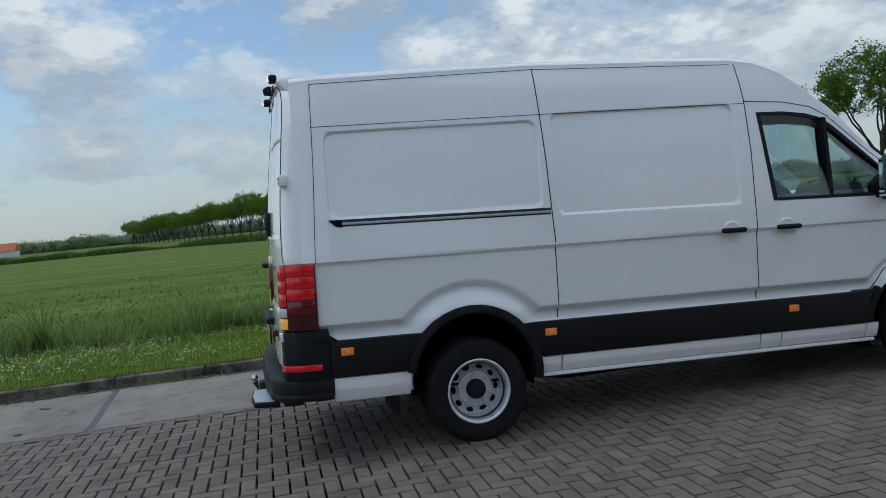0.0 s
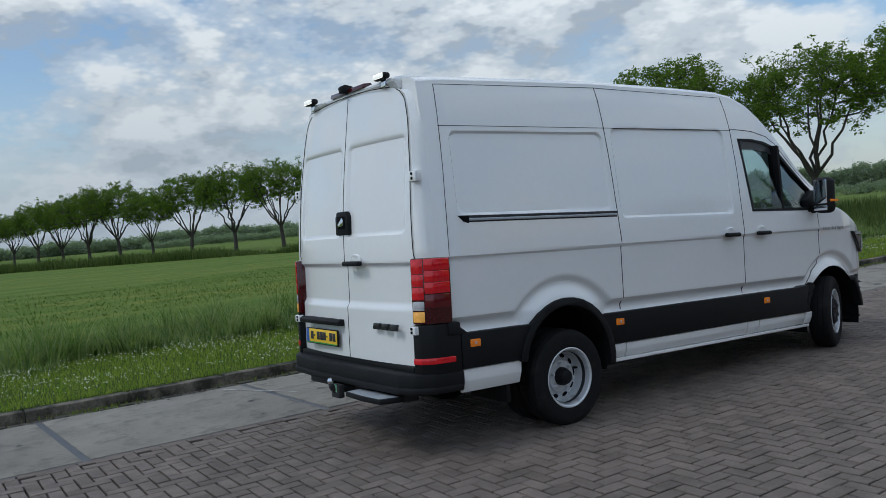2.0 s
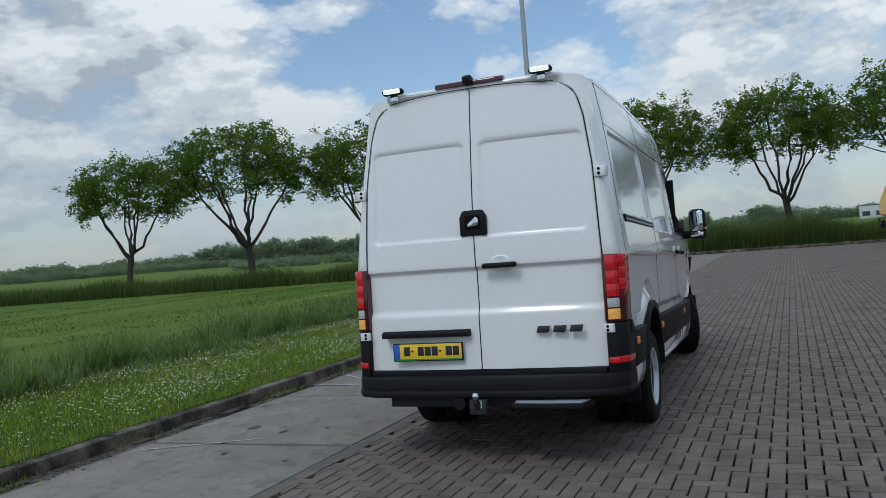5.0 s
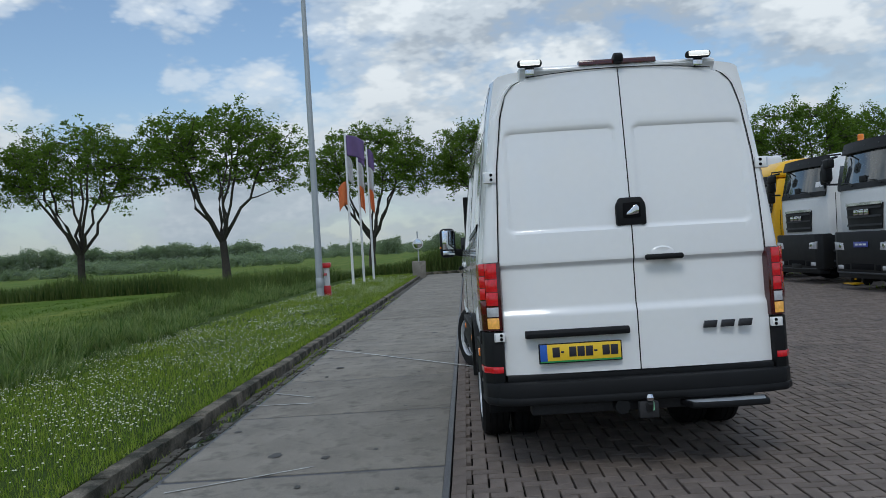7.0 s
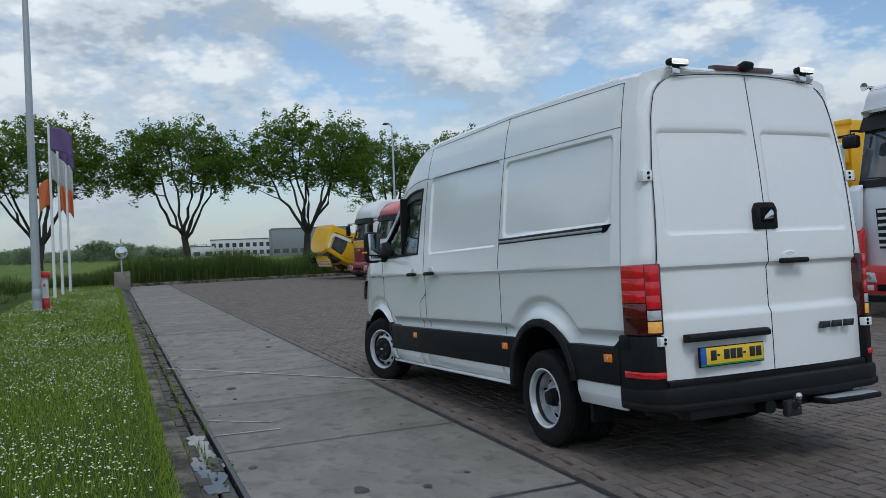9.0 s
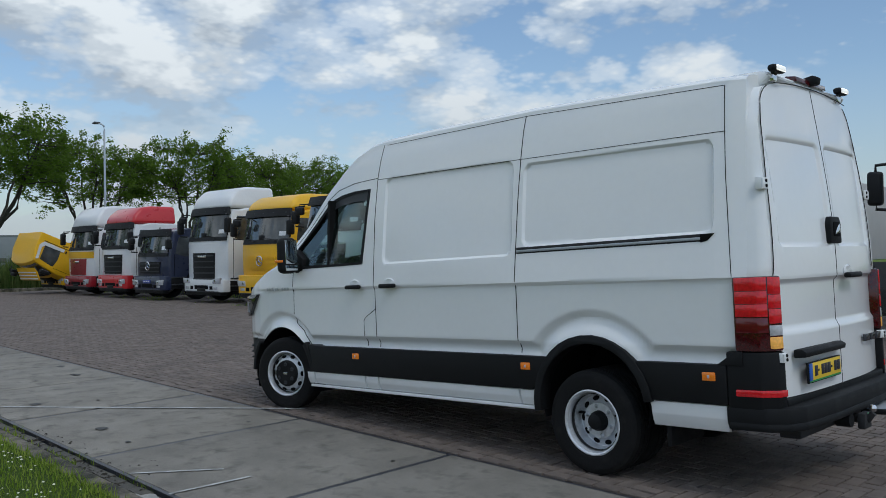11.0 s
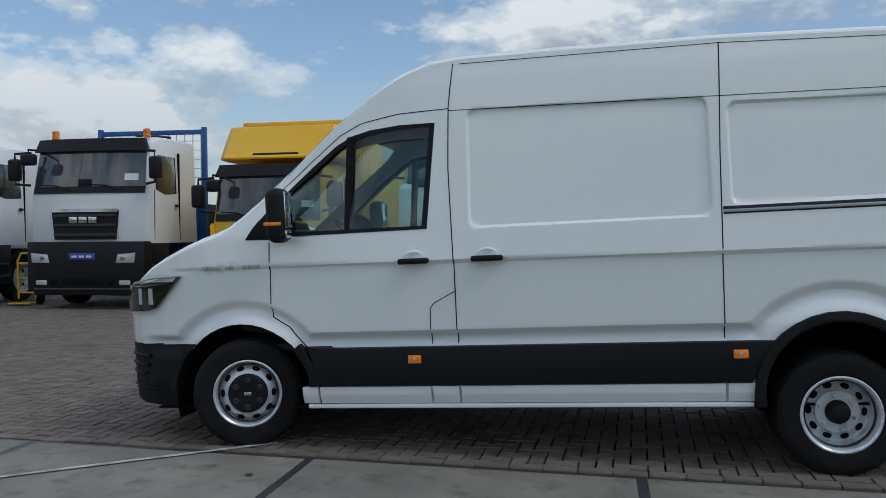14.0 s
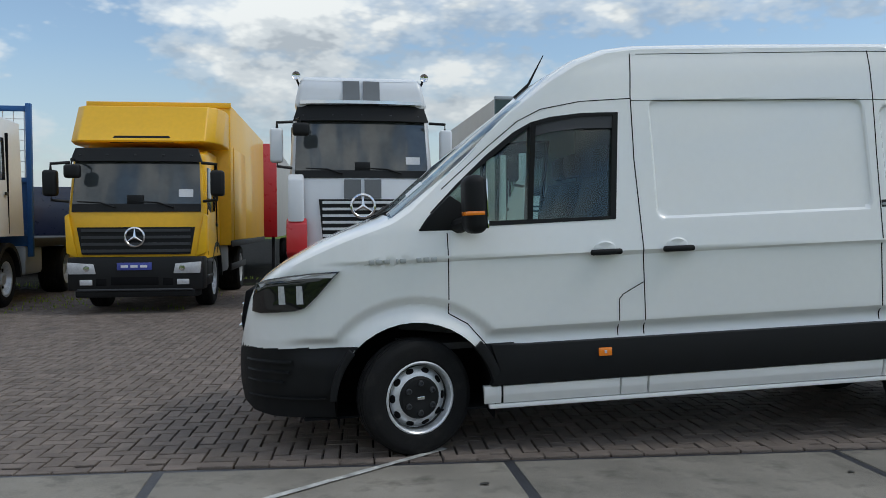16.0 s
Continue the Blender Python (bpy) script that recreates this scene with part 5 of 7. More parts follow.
def truck(at, turn, label, paint, lower=None, bumper=None, grille=None, roof_paint=None, w=2.48, depth=2.15, z0=0.95, zw=1.95, zt=2.85, roof=3.15, lean=0.16, slats=4, grille_z=(1.15, 1.75), grille_w=1.5, lamps_z=0.72, visor=True, logo="bar", fairing=0.0, steep=False, deflector=False, beacons=False, dealer=False, tilt=0.0, rear_axles=2, chassis=5.5, bump_w=None, sticker=True, mirrors=M_TBLACK, lamp_w=0.42, slat=None, visor_z=(-0.04, 0.20), visor_out=0.09, star=None):
    t = empty("truck", Matrix.Translation((at[0], at[1], 0)) @ Matrix.Rotation(radians(turn), 4, "Z"), label, "truck", "trucks parked in a row")
    lower, bumper, grille, roof_paint = lower or paint, bumper or M_TBLACK, grille or M_TBLACK, roof_paint or paint
    h = w / 2
    cm = Matrix.Translation((0, -0.35, 0.75)) @ Matrix.Rotation(radians(-tilt), 4, "X") @ Matrix.Translation((0, 0.35, -0.75)) if tilt else Matrix.Identity(4)
    c = part("cab", cab_solid(w, depth, z0, zw, zt, roof, lean), paint, t, smooth=32, m=cm)

    def face_y(z):
        return table([(z0, -0.02), (z0 + 0.25, 0.0), (zw - 0.15, 0.0), (zw, -0.04), (zt, -0.04 - lean), (zt + 0.12, -0.10 - lean)], z)
    hw = h * 0.93
    part("windscreen", slab_between([(-hw, face_y(zw + 0.02), zw + 0.02), (hw, face_y(zw + 0.02), zw + 0.02), (hw * 0.965, face_y(zt - 0.01), zt - 0.01), (-hw * 0.965, face_y(zt - 0.01), zt - 0.01)], 0.012, 0.004), M_TGLASS, c, "dark windscreen")
    part("screen_band", slab_between([(-hw, face_y(zw - 0.07), zw - 0.07), (hw, face_y(zw - 0.07), zw - 0.07), (hw, face_y(zw + 0.06), zw + 0.06), (-hw, face_y(zw + 0.06), zw + 0.06)], 0.018, 0.005), M_TBLACK, c)
    for sx in (-0.55, 0.28):
        part("wiper", tube([(sx * h, 0.02 + bow_y(sx * h), zw + 0.0), (sx * h + 0.25, face_y(zw + 0.08) + 0.035 + bow_y(sx * h + 0.25), zw + 0.08), (sx * h + 0.62, face_y(zw + 0.1) + 0.03 + bow_y(sx * h + 0.62), zw + 0.10)], [0.016, 0.012, 0.008], 6), M_TBLACK, c)
    if sticker:
        part("windscreen_sticker", slab_between([(hw * -0.88, face_y(zw + 0.2) + 0.012, zw + 0.17), (hw * -0.66, face_y(zw + 0.2) + 0.012, zw + 0.17), (hw * -0.66, face_y(zw + 0.32) + 0.012, zw + 0.30), (hw * -0.88, face_y(zw + 0.32) + 0.012, zw + 0.30)], 0.006), M_PAPER, c)
        part("cab_camera", box(-0.13, 0.13, face_y(zw + 0.1) + 0.01, face_y(zw + 0.1) + 0.03, zw + 0.06, zw + 0.20, 0.006), M_TBLACK, c)
    if visor:
        part("sun_visor", slab_between([(-h * 0.95, face_y(zt) + 0.02, zt + visor_z[0]), (h * 0.95, face_y(zt) + 0.02, zt + visor_z[0]), (h * 0.88, face_y(zt) - 0.04, zt + visor_z[1]), (-h * 0.88, face_y(zt) - 0.04, zt + visor_z[1])], visor_out, 0.04), M_TBLACK, c, "black sun visor")
        for i in range(5):
            xx = (i - 2) * h * 0.4
            part("visor_lamp", box(xx - 0.02, xx + 0.02, face_y(zt) + visor_out - 0.04 + bow_y(xx), face_y(zt) + visor_out + 0.0 + bow_y(xx), zt + 0.06, zt + 0.085, 0.004), M_GREYPL, c)
    # grille with slats
    gz0, gz1 = grille_z
    part("grille", slab_between([(-grille_w / 2 * 0.92, 0.0, gz0), (grille_w / 2 * 0.92, 0.0, gz0), (grille_w / 2, 0.0, gz1), (-grille_w / 2, 0.0, gz1)], 0.02, 0.008), grille, c, "front grille")
    for i in range(slats):
        z = gz0 + (gz1 - gz0) * (i + 0.5) / slats
        part("grille_slat", slab_between([(-grille_w * 0.46, 0.012, z - 0.02), (grille_w * 0.46, 0.012, z - 0.02), (grille_w * 0.46, 0.012, z + 0.025), (-grille_w * 0.46, 0.012, z + 0.025)], 0.035), slat or (M_GREYPL if grille is M_TBLACK else grille), c)
    if logo == "star":
        bz, br = star or ((gz0 + gz1) / 2 + 0.06, 0.165)
        k = br / 0.14
        part("badge_ring", lathe([(r * k, d) for r, d in ((0.125, 0.0), (0.14, 0.02), (0.12, 0.03), (0.112, 0.02), (0.115, 0.0))], 28, m=Matrix.Translation((0, 0.04, bz))), M_CHROME, c, "round chrome badge ring")
        for a in (90, 210, 330):
            part("badge_spoke", tube([(0, 0.06, bz), (0.118 * k * math.cos(radians(a)), 0.055, bz + 0.118 * k * math.sin(radians(a)))], [0.022 * k, 0.005], 6), M_CHROME, c)
    elif logo == "bar":
        for dx in (-0.2, 0.0, 0.2):
            part("badge_bar", box(dx - 0.085, dx + 0.085, 0.04, 0.055, gz1 - 0.24, gz1 - 0.12, 0.006), M_CHROME, c, "plain chrome badge bar")
        part("grille_trim", slab_between([(-grille_w * 0.49, 0.01, gz1 - 0.03), (grille_w * 0.49, 0.01, gz1 - 0.03), (grille_w * 0.49, 0.01, gz1 + 0.03), (-grille_w * 0.49, 0.01, gz1 + 0.03)], 0.035), M_CHROME, c)
    elif logo == "strip":
        part("badge_bar", box(-0.25, 0.25, 0.04, 0.055, gz1 - 0.16, gz1 - 0.08, 0.006), M_CHROME, c, "plain chrome badge bar")
    # side windows, doors and mirrors
    for s in (1, -1):
        y0 = -0.30 - lean * 0.7
        part("side_window", prism([(y0, zw + 0.02), (y0 - 0.15, zt - 0.1), (-1.25, zt - 0.1), (-1.3, zw - 0.05), (y0 - 0.4, zw - 0.08)], "x", s * h * 0.93, s * (h * 0.985), 0.01), M_TGLASS, c, "dark cab side window")
        part("door_gap", prism([(-0.36, z0 + 0.05), (-0.38, zw), (-0.39, zw), (-0.37, z0 + 0.05)], "x", s * h * 0.95, s * (h + 0.002)), M_GAP, c)
        part("door_gap", prism([(-1.38, z0 + 0.05), (-1.38, zt), (-1.395, zt), (-1.395, z0 + 0.05)], "x", s * h * 0.9, s * (h + 0.003)), M_GAP, c)
        part("door_handle", box(s * h, s * (h + 0.03), -1.30, -1.18, zw - 0.32, zw - 0.26, 0.01), M_TBLACK, c)
        part("mirror", box(s * (h + 0.10), s * (h + 0.32), -0.12, 0.06, zw + 0.18, zt - 0.18, 0.05, segments=3), mirrors, c, "tall cab mirror")
        part("mirror_glass", box(s * (h + 0.13), s * (h + 0.29), -0.128, -0.118, zw + 0.24, zt - 0.24, 0.003), M_MIRROR, c)
        part("mirror_arm", tube([(s * h * 0.95, -0.15, zt - 0.05), (s * (h + 0.2), -0.02, zt - 0.08), (s * (h + 0.2), -0.02, zt - 0.2)], 0.025, 8), M_TBLACK, c)
        part("mirror_arm", tube([(s * h * 0.97, -0.15, zw + 0.1), (s * (h + 0.2), -0.02, zw + 0.12), (s * (h + 0.2), -0.02, zw + 0.25)], 0.025, 8), M_TBLACK, c)
    part("front_mirror", box(h * 0.72, h * 0.95, 0.06, 0.22, zt - 0.32, zt - 0.1, 0.05, segments=3), M_TBLACK, c, "black kerb mirror")
    part("front_mirror_arm", tube([(h * 0.9, face_y(zt), zt), (h * 0.85, 0.12, zt - 0.02), (h * 0.85, 0.13, zt - 0.12)], 0.02, 8), M_TBLACK, c)
    # bumper, lamps, steps
    bw = (bump_w or w) / 2
    b = part("bumper", prism([(-bw, -0.25), (-bw * 0.97, 0.0), (-bw * 0.8, 0.08), (bw * 0.8, 0.08), (bw * 0.97, 0.0), (bw, -0.25)], "z", 0.38, z0 + 0.04, 0.03), bumper, t, "truck bumper")
    part("bumper_skirt", prism([(-bw * 0.92, -0.2), (-bw * 0.85, 0.03), (bw * 0.85, 0.03), (bw * 0.92, -0.2)], "z", 0.27, 0.40, 0.02), M_TBLACK, b)
    part("bumper_opening", box(-bw * 0.34, bw * 0.34, 0.07, 0.088, 0.47, 0.60, 0.01), M_GAP, b)
    part("bumper_lip", prism([(-bw * 0.96, -0.1), (-bw * 0.8, 0.095), (bw * 0.8, 0.095), (bw * 0.96, -0.1)], "z", 0.375, 0.41, 0.01), M_GREYPL, b)
    for s in (1, -1):
        part("fog_lamp", prism([(s * bw * 0.60, 0.47), (s * bw * 0.78, 0.47), (s * bw * 0.78, 0.56), (s * bw * 0.60, 0.56)], "y", 0.05, 0.088, 0.01), M_CLEAR, b, "small fog lamp")
        part("bumper_slot", box(s * bw * 0.40, s * bw * 0.55, 0.07, 0.086, 0.46, 0.58, 0.01), M_GAP, b)
    for s in (1, -1):
        lamp = part("headlamp", prism([(s * bw * 0.55, lamps_z - 0.09), (s * (bw * 0.55 + lamp_w), lamps_z - 0.09), (s * (bw * 0.57 + lamp_w), lamps_z + 0.10), (s * bw * 0.58, lamps_z + 0.07)], "y", 0.0, 0.092, 0.012), M_CLEAR, b, "clear headlamp")
        part("headlamp_bulb", lathe([(0.05, 0.0), (0.045, 0.01), (0.0, 0.012)], 16, m=Matrix.Translation((s * (bw * 0.57 + 0.12), 0.09, lamps_z))), M_CHROME, lamp)
        part("step_panel", box(s * (h - 0.22), s * (h - 0.01), -0.95, -0.20, 0.42, z0 + 0.02, 0.03), M_TBLACK, t, "dark step panel")
        for z in (0.55, 0.80):
            part("step", box(s * (h - 0.12), s * (h + 0.015), -0.85, -0.25, z, z + 0.05, 0.01), M_GREYPL, t)
        fen = prism([(-1.37 + 0.64 * math.cos(a * math.pi / 10), 0.50 + 0.64 * math.sin(a * math.pi / 10)) for a in range(11)] + [(-1.37 + 0.56 * math.cos(a * math.pi / 10), 0.50 + 0.56 * math.sin(a * math.pi / 10)) for a in range(10, -1, -1)], "x", s * (h - 0.42), s * (h + 0.0))
        part("fender", fen, M_TBLACK if tilt == 0 else lower, t, "curved wheel fender")
        truck_wheel(t, s * (h - 0.2), -1.37)
        for i in range(rear_axles):
            truck_wheel(t, s * (h - 0.25), -1.37 - 3.6 - 1.35 * i, wide=0.5)
        part("frame_rail", box(s * 0.36, s * 0.44, -chassis - 1.2, -0.4, 0.78, 1.0, 0.01), M_IRON, t)
    part("fuel_tank", box(-h + 0.08, -h + 0.65, -3.5, -2.5, 0.5, 1.05, 0.08), M_POLE, t, "metal fuel tank")
    part("engine_block", box(-0.4, 0.4, -2.0, -0.4, 0.6, 1.2, 0.05), M_IRON, t)
    if dealer:
        part("dealer_plate", box(-0.27, 0.27, 0.088, 0.10, lamps_z - 0.03, lamps_z + 0.09, 0.004), M_DEALER, b, "blue dealer plate")
        for i in range(3):
            part("plate_bar", box(-0.2 + 0.15 * i, -0.09 + 0.15 * i, 0.098, 0.103, lamps_z + 0.01, lamps_z + 0.05), M_PAPER, b)
    else:
        part("plate_holder", box(-0.26, 0.26, 0.085, 0.095, 0.40, 0.51, 0.004), M_TBLACK, b)
    if fairing:
        front = [(-0.06 - lean, roof - 0.05), (-0.12 - lean, roof + fairing * 0.70), (-0.25 - lean, roof + fairing * 0.93)] if steep else [(-0.12 - lean, roof - 0.02), (-0.22 - lean, roof + fairing * 0.45), (-0.55 - lean, roof + fairing * 0.9)]
        fm = prism(front + [(-0.95 - lean, roof + fairing), (-depth, roof + fairing), (-depth, roof - 0.02)], "x", -h * 0.93, h * 0.93, 0.12, 4)
        for v in fm.verts:                       # the roof draws in towards its crown
            v.co.x *= 1 - 0.09 * smooth01((v.co.z - roof) / fairing)
        part("high_roof", fm, roof_paint, c, "rounded high roof", smooth=50)
    if deflector:
        dm = prism([(-1.02, -0.50), (1.02, -0.50), (1.17, -0.66), (h * 1.15, -1.10), (h * 1.15, -1.9), (-h * 1.15, -1.9), (-h * 1.15, -1.10), (-1.17, -0.66)], "z", roof + 0.10, roof + 0.76, 0.03, 3)
        for v in dm.verts:                       # the front leans back over the cab
            v.co.y -= 0.42 * smooth01((v.co.z - roof - 0.1) / 0.64) * smooth01((v.co.y + 1.9) / 1.0)
        dfl = part("roof_deflector", dm, roof_paint, c, "roof air deflector", smooth=40)
        part("deflector_slot", prism([(-0.52, roof + 0.09), (0.52, roof + 0.09), (0.44, roof + 0.21), (-0.44, roof + 0.21)], "y", -0.60, -0.53, 0.01), M_TBLACK, dfl, "dark slot in the deflector")
        for s in (1, -1):
            part("corner_panel", prism([(s * (h - 0.17), z0 + 0.02), (s * (h + 0.01), z0 + 0.10), (s * (h + 0.03), zw - 0.14), (s * (h - 0.03), zw - 0.10)], "y", -0.34, 0.02 + bow_y(h - 0.1), 0.02), paint, c, "corner air panel")
    if beacons:
        for s in (1, -1):
            bc = part("beacon", lathe([(0.07, 0.0), (0.075, 0.04), (0.065, 0.05), (0.068, 0.15), (0.05, 0.17), (0.0, 0.175)], 18, axis="z", m=Matrix.Translation((s * h * 0.78, -0.45 - lean, roof - 0.03))), M_BEACON, c, "orange roof beacon")
    return t, c


# silver high cab with two grey stripes
t, c = truck((3.62, -8.35), 1.0, "silver high-roof tractor with grey stripes, parked on brick paving", M_SILVER, zw=2.30, zt=3.24, roof=3.46, fairing=0.60, steep=True, grille=M_TBLACK, slat=M_SILVER, grille_z=(1.18, 1.86), slats=6, logo="star", star=(1.74, 0.22), z0=0.85, lamps_z=0.7, bumper=M_TRED, mirrors=M_SILVER, rear_axles=1, visor_z=(-0.02, 0.26), visor_out=0.10)
for s in (1, -1):
    part("stripe", slab_between([(s * 0.03, -0.27, 3.52), (s * 0.32, -0.27, 3.52), (s * 0.32, -0.385, 3.93), (s * 0.03, -0.385, 3.93)], 0.10), M_STRIPE, c, "grey stripe")
    part("stripe", slab_between([(s * 0.03, 0.0, 1.87), (s * 0.32, 0.0, 1.87), (s * 0.32, 0.0, 2.2), (s * 0.03, 0.0, 2.2)], 0.012), M_STRIPE, c)
    part("horn_stem", tube([(s * 1.06, -0.62, 3.85), (s * 1.12, -0.5, 4.0)], 0.02, 8), M_TBLACK, c)
    part("air_horn", lathe([(0.02, -0.35), (0.025, -0.1), (0.075, 0.0), (0.07, 0.01), (0.0, -0.05)], 16, m=Matrix.Translation((s * 1.12, -0.35, 4.02))), M_CHROME, c, "chrome air horn")
part("visor_trim", slab_between([(-1.05, -0.16, 3.505), (1.05, -0.16, 3.505), (1.05, -0.16, 3.56), (-1.05, -0.16, 3.56)], 0.12), M_CHROME, c, "bright strip over the visor")
part("red_corner", prism([(-0.05, 0.85), (0.10, 0.95), (0.07, 1.45), (-0.05, 1.55)], "x", 0.95, 1.30, 0.03), M_TRED, t, "red corner fairing")
part("corner_fairing", prism([(-0.05, 1.53), (0.08, 1.47), (0.03, 2.2), (-0.1, 2.3)], "x", 1.0, 1.27, 0.03), M_SILVER, t)
# yellow box lorry
t, c = truck((7.30, -7.95), -0.5, "yellow box lorry with black sun visor, parked on brick paving", M_YELLOW, w=2.18, zw=1.72, zt=2.50, roof=2.72, z0=0.88, lean=0.12, depth=1.75, deflector=True, grille_z=(0.96, 1.40), grille_w=1.85, slats=4, logo="star", lamps_z=0.74, visor_z=(-0.03, 0.19), visor_out=0.10, dealer=True, rear_axles=1, chassis=6.4)
cargo = part("cargo_box", box(-1.27, 1.27, -8.6, -1.95, 1.05, 3.68, 0.03), M_YELLOW, t, "yellow cargo box body")
part("box_rim", box(-1.285, 1.285, -1.97, -1.93, 3.60, 3.70, 0.01), M_YELLOW, cargo)
part("box_rail", box(-1.28, -1.25, -8.6, -1.95, 1.02, 1.14, 0.01), M_IRON, cargo)
for s in (1, -1):
    part("side_panel_frame", box(s * 1.27, s * 1.285, -4.2, -2.3, 1.15, 2.9, 0.01), M_YELLOW, cargo)
    part("side_guard", box(s * 1.16, s * 1.19, -5.0, -2.6, 0.55, 0.68, 0.01), M_IRON, t)
# white tipper cab with beacons and a blue headboard frame
t, c = truck((10.95, -8.0), 2.0, "white tipper cab with orange beacons, parked on the brick yard", M_TWHITE, zw=2.28, zt=3.06, roof=3.34, z0=1.25, grille_z=(1.33, 1.88), grille_w=1.38, slats=3, lamps_z=0.98, beacons=True, dealer=True, lamp_w=0.36)
frame_ = part("headboard", box(-1.2, 1.2, -2.66, -2.62, 1.05, 2.25, 0.01), M_FBLUE, t, "blue steel headboard behind the cab")
for x in (-1.22, 1.22):
    part("headboard_post", box(x - 0.05, x + 0.05, -2.65, -2.55, 0.85, 3.75, 0.01), M_FBLUE, frame_)
for z in (1.3, 2.3, 3.65):
    part("headboard_rail", box(-1.2, 1.2, -2.64, -2.56, z - 0.05, z + 0.05, 0.01), M_FBLUE, frame_)
for i in range(13):
    part("mesh_bar", box(-1.15 + 0.19 * i, -1.135 + 0.19 * i, -2.61, -2.59, 2.3, 3.6), M_WPOLE, frame_)
for i in range(6):
    part("mesh_bar", box(-1.2, 1.2, -2.608, -2.592, 2.45 + 0.2 * i, 2.462 + 0.2 * i), M_WPOLE, frame_)
part("flatbed", box(-1.24, 1.24, -8.0, -2.7, 1.02, 1.2, 0.02), M_IRON, t, "dark flatbed behind the cab")
part("crane_arm", tube([(0.5, -2.5, 2.2), (0.7, -2.45, 3.3), (0.2, -2.45, 3.55), (-0.5, -2.45, 3.5)], [0.09, 0.08, 0.07, 0.05], 8), M_TBLACK, t, "folded dark loader arm")
# white tractor
truck((14.75, -8.3), 2.0, "white low-roof tractor, parked in the row", M_TWHITE, zw=2.26, zt=3.0, roof=3.28, z0=1.22, grille_z=(1.33, 1.86), grille_w=1.38, slats=3, lamps_z=0.98, lamp_w=0.36)
# yellow tractor with domed roof
truck((18.2, -8.4), 2.0, "yellow tractor with rounded roof, parked in the row", M_YELLOW, bumper=M_YELLOW, grille=M_YELLOW, zw=1.98, zt=2.78, roof=2.95, fairing=0.50, z0=0.92, grille_z=(1.12, 1.55), slats=3, logo="star", lamps_z=0.70)
# white big cab
truck((21.8, -8.5), 2.0, "white high-roof tractor with dark grille, parked in the row", M_TWHITE, bumper=M_TWHITE, zw=2.15, zt=3.0, roof=3.18, fairing=0.72, z0=0.75, grille_z=(0.72, 1.68), grille_w=1.35, slats=5, logo="strip", lamps_z=0.75, visor=True)
# navy low cab
truck((25.3, -8.3), 2.0, "dark blue low-cab lorry, parked in the row", M_BLUE, bumper=M_BLUE, zw=1.66, zt=2.38, roof=2.62, z0=0.85, grille_z=(0.98, 1.40), slats=3, logo="star", lamps_z=0.66, dealer=True, w=2.3)
# red-roofed cab
t, c = truck((28.6, -8.4), 2.0, "white tractor with red roof, parked in the row", M_TWHITE, bumper=M_TRED, roof_paint=M_TRED, zw=1.98, zt=2.75, roof=2.92, fairing=0.68, z0=0.85, grille_z=(0.95, 1.70), slats=4, logo="strip", lamps_z=0.66)
# white, yellow and dark red cab
t, c = truck((32.2, -8.5), 2.0, "white tractor with yellow band and dark red nose", M_TWHITE, bumper=M_DRED, zw=1.98, zt=2.75, roof=2.92, fairing=0.88, z0=0.80, grille=M_DRED, grille_z=(0.88, 1.55), slats=4, logo="strip", lamps_z=0.62)
part("yellow_band", slab_between([(-1.2, 0.0, 1.58), (1.2, 0.0, 1.58), (1.2, 0.0, 1.86), (-1.2, 0.0, 1.86)], 0.012), M_YELLOW, c, "yellow band")
# yellow cab tipped forward over its bumper
t, c = truck((36.0, -8.9), 4.0, "yellow tractor with its cab tipped forward", M_YELLOW, bumper=M_YELLOW, zw=1.75, zt=2.52, roof=2.78, fairing=0.0, depth=1.7, z0=0.9, grille_z=(1.0, 1.45), slats=0, logo="none", lamps_z=0.66, tilt=67, visor=False, sticker=False)
for s in (1, -1):
    part("side_stripe", prism([(-1.34, 1.55), (-1.34, 2.52), (-1.15, 2.66), (-0.5, 2.60), (-0.55, 2.50), (-1.08, 2.54), (-1.2, 2.42), (-1.2, 1.55)], "x", s * 1.19, s * 1.246), M_TWHITE, c, "white side stripe")
part("cab_floor", box(-1.1, 1.1, -2.0, -0.1, 0.82, 0.93, 0.02), M_GAP, c)
part("open_flap", prism([(0.95, 0.62), (1.02, 0.65), (1.22, 1.2), (1.15, 1.2)], "x", -0.95, 0.95, 0.015), M_YELLOW, t, "open yellow front flap")
for z in (0.68, 0.82, 0.96):
    part("flap_slat", box(-0.9, 0.9, 1.0 + (z - 0.65) * 0.35, 1.06 + (z - 0.65) * 0.35, z, z + 0.05, 0.01), M_TWHITE, t)
# trailers standing behind the row
tr = empty("trailer", Matrix.Translation((5.09, -17.5, 0)), "box trailer with a red end, behind the trucks", "trailer")
part("trailer_box", box(0.6, 3.0, -10.0, 0.0, 1.1, 3.65, 0.02), M_TARP, tr)
part("trailer_end", box(0.58, 3.02, 0.0, 0.05, 1.1, 3.7, 0.01), M_TRED, tr, "red trailer end")
for x in (0.8, 2.8):
    truck_wheel(tr, x, -7.0)
    part("landing_leg", box(x - 0.05, x + 0.05, -1.6, -1.5, 0.0, 1.1, 0.01), M_IRON, tr)
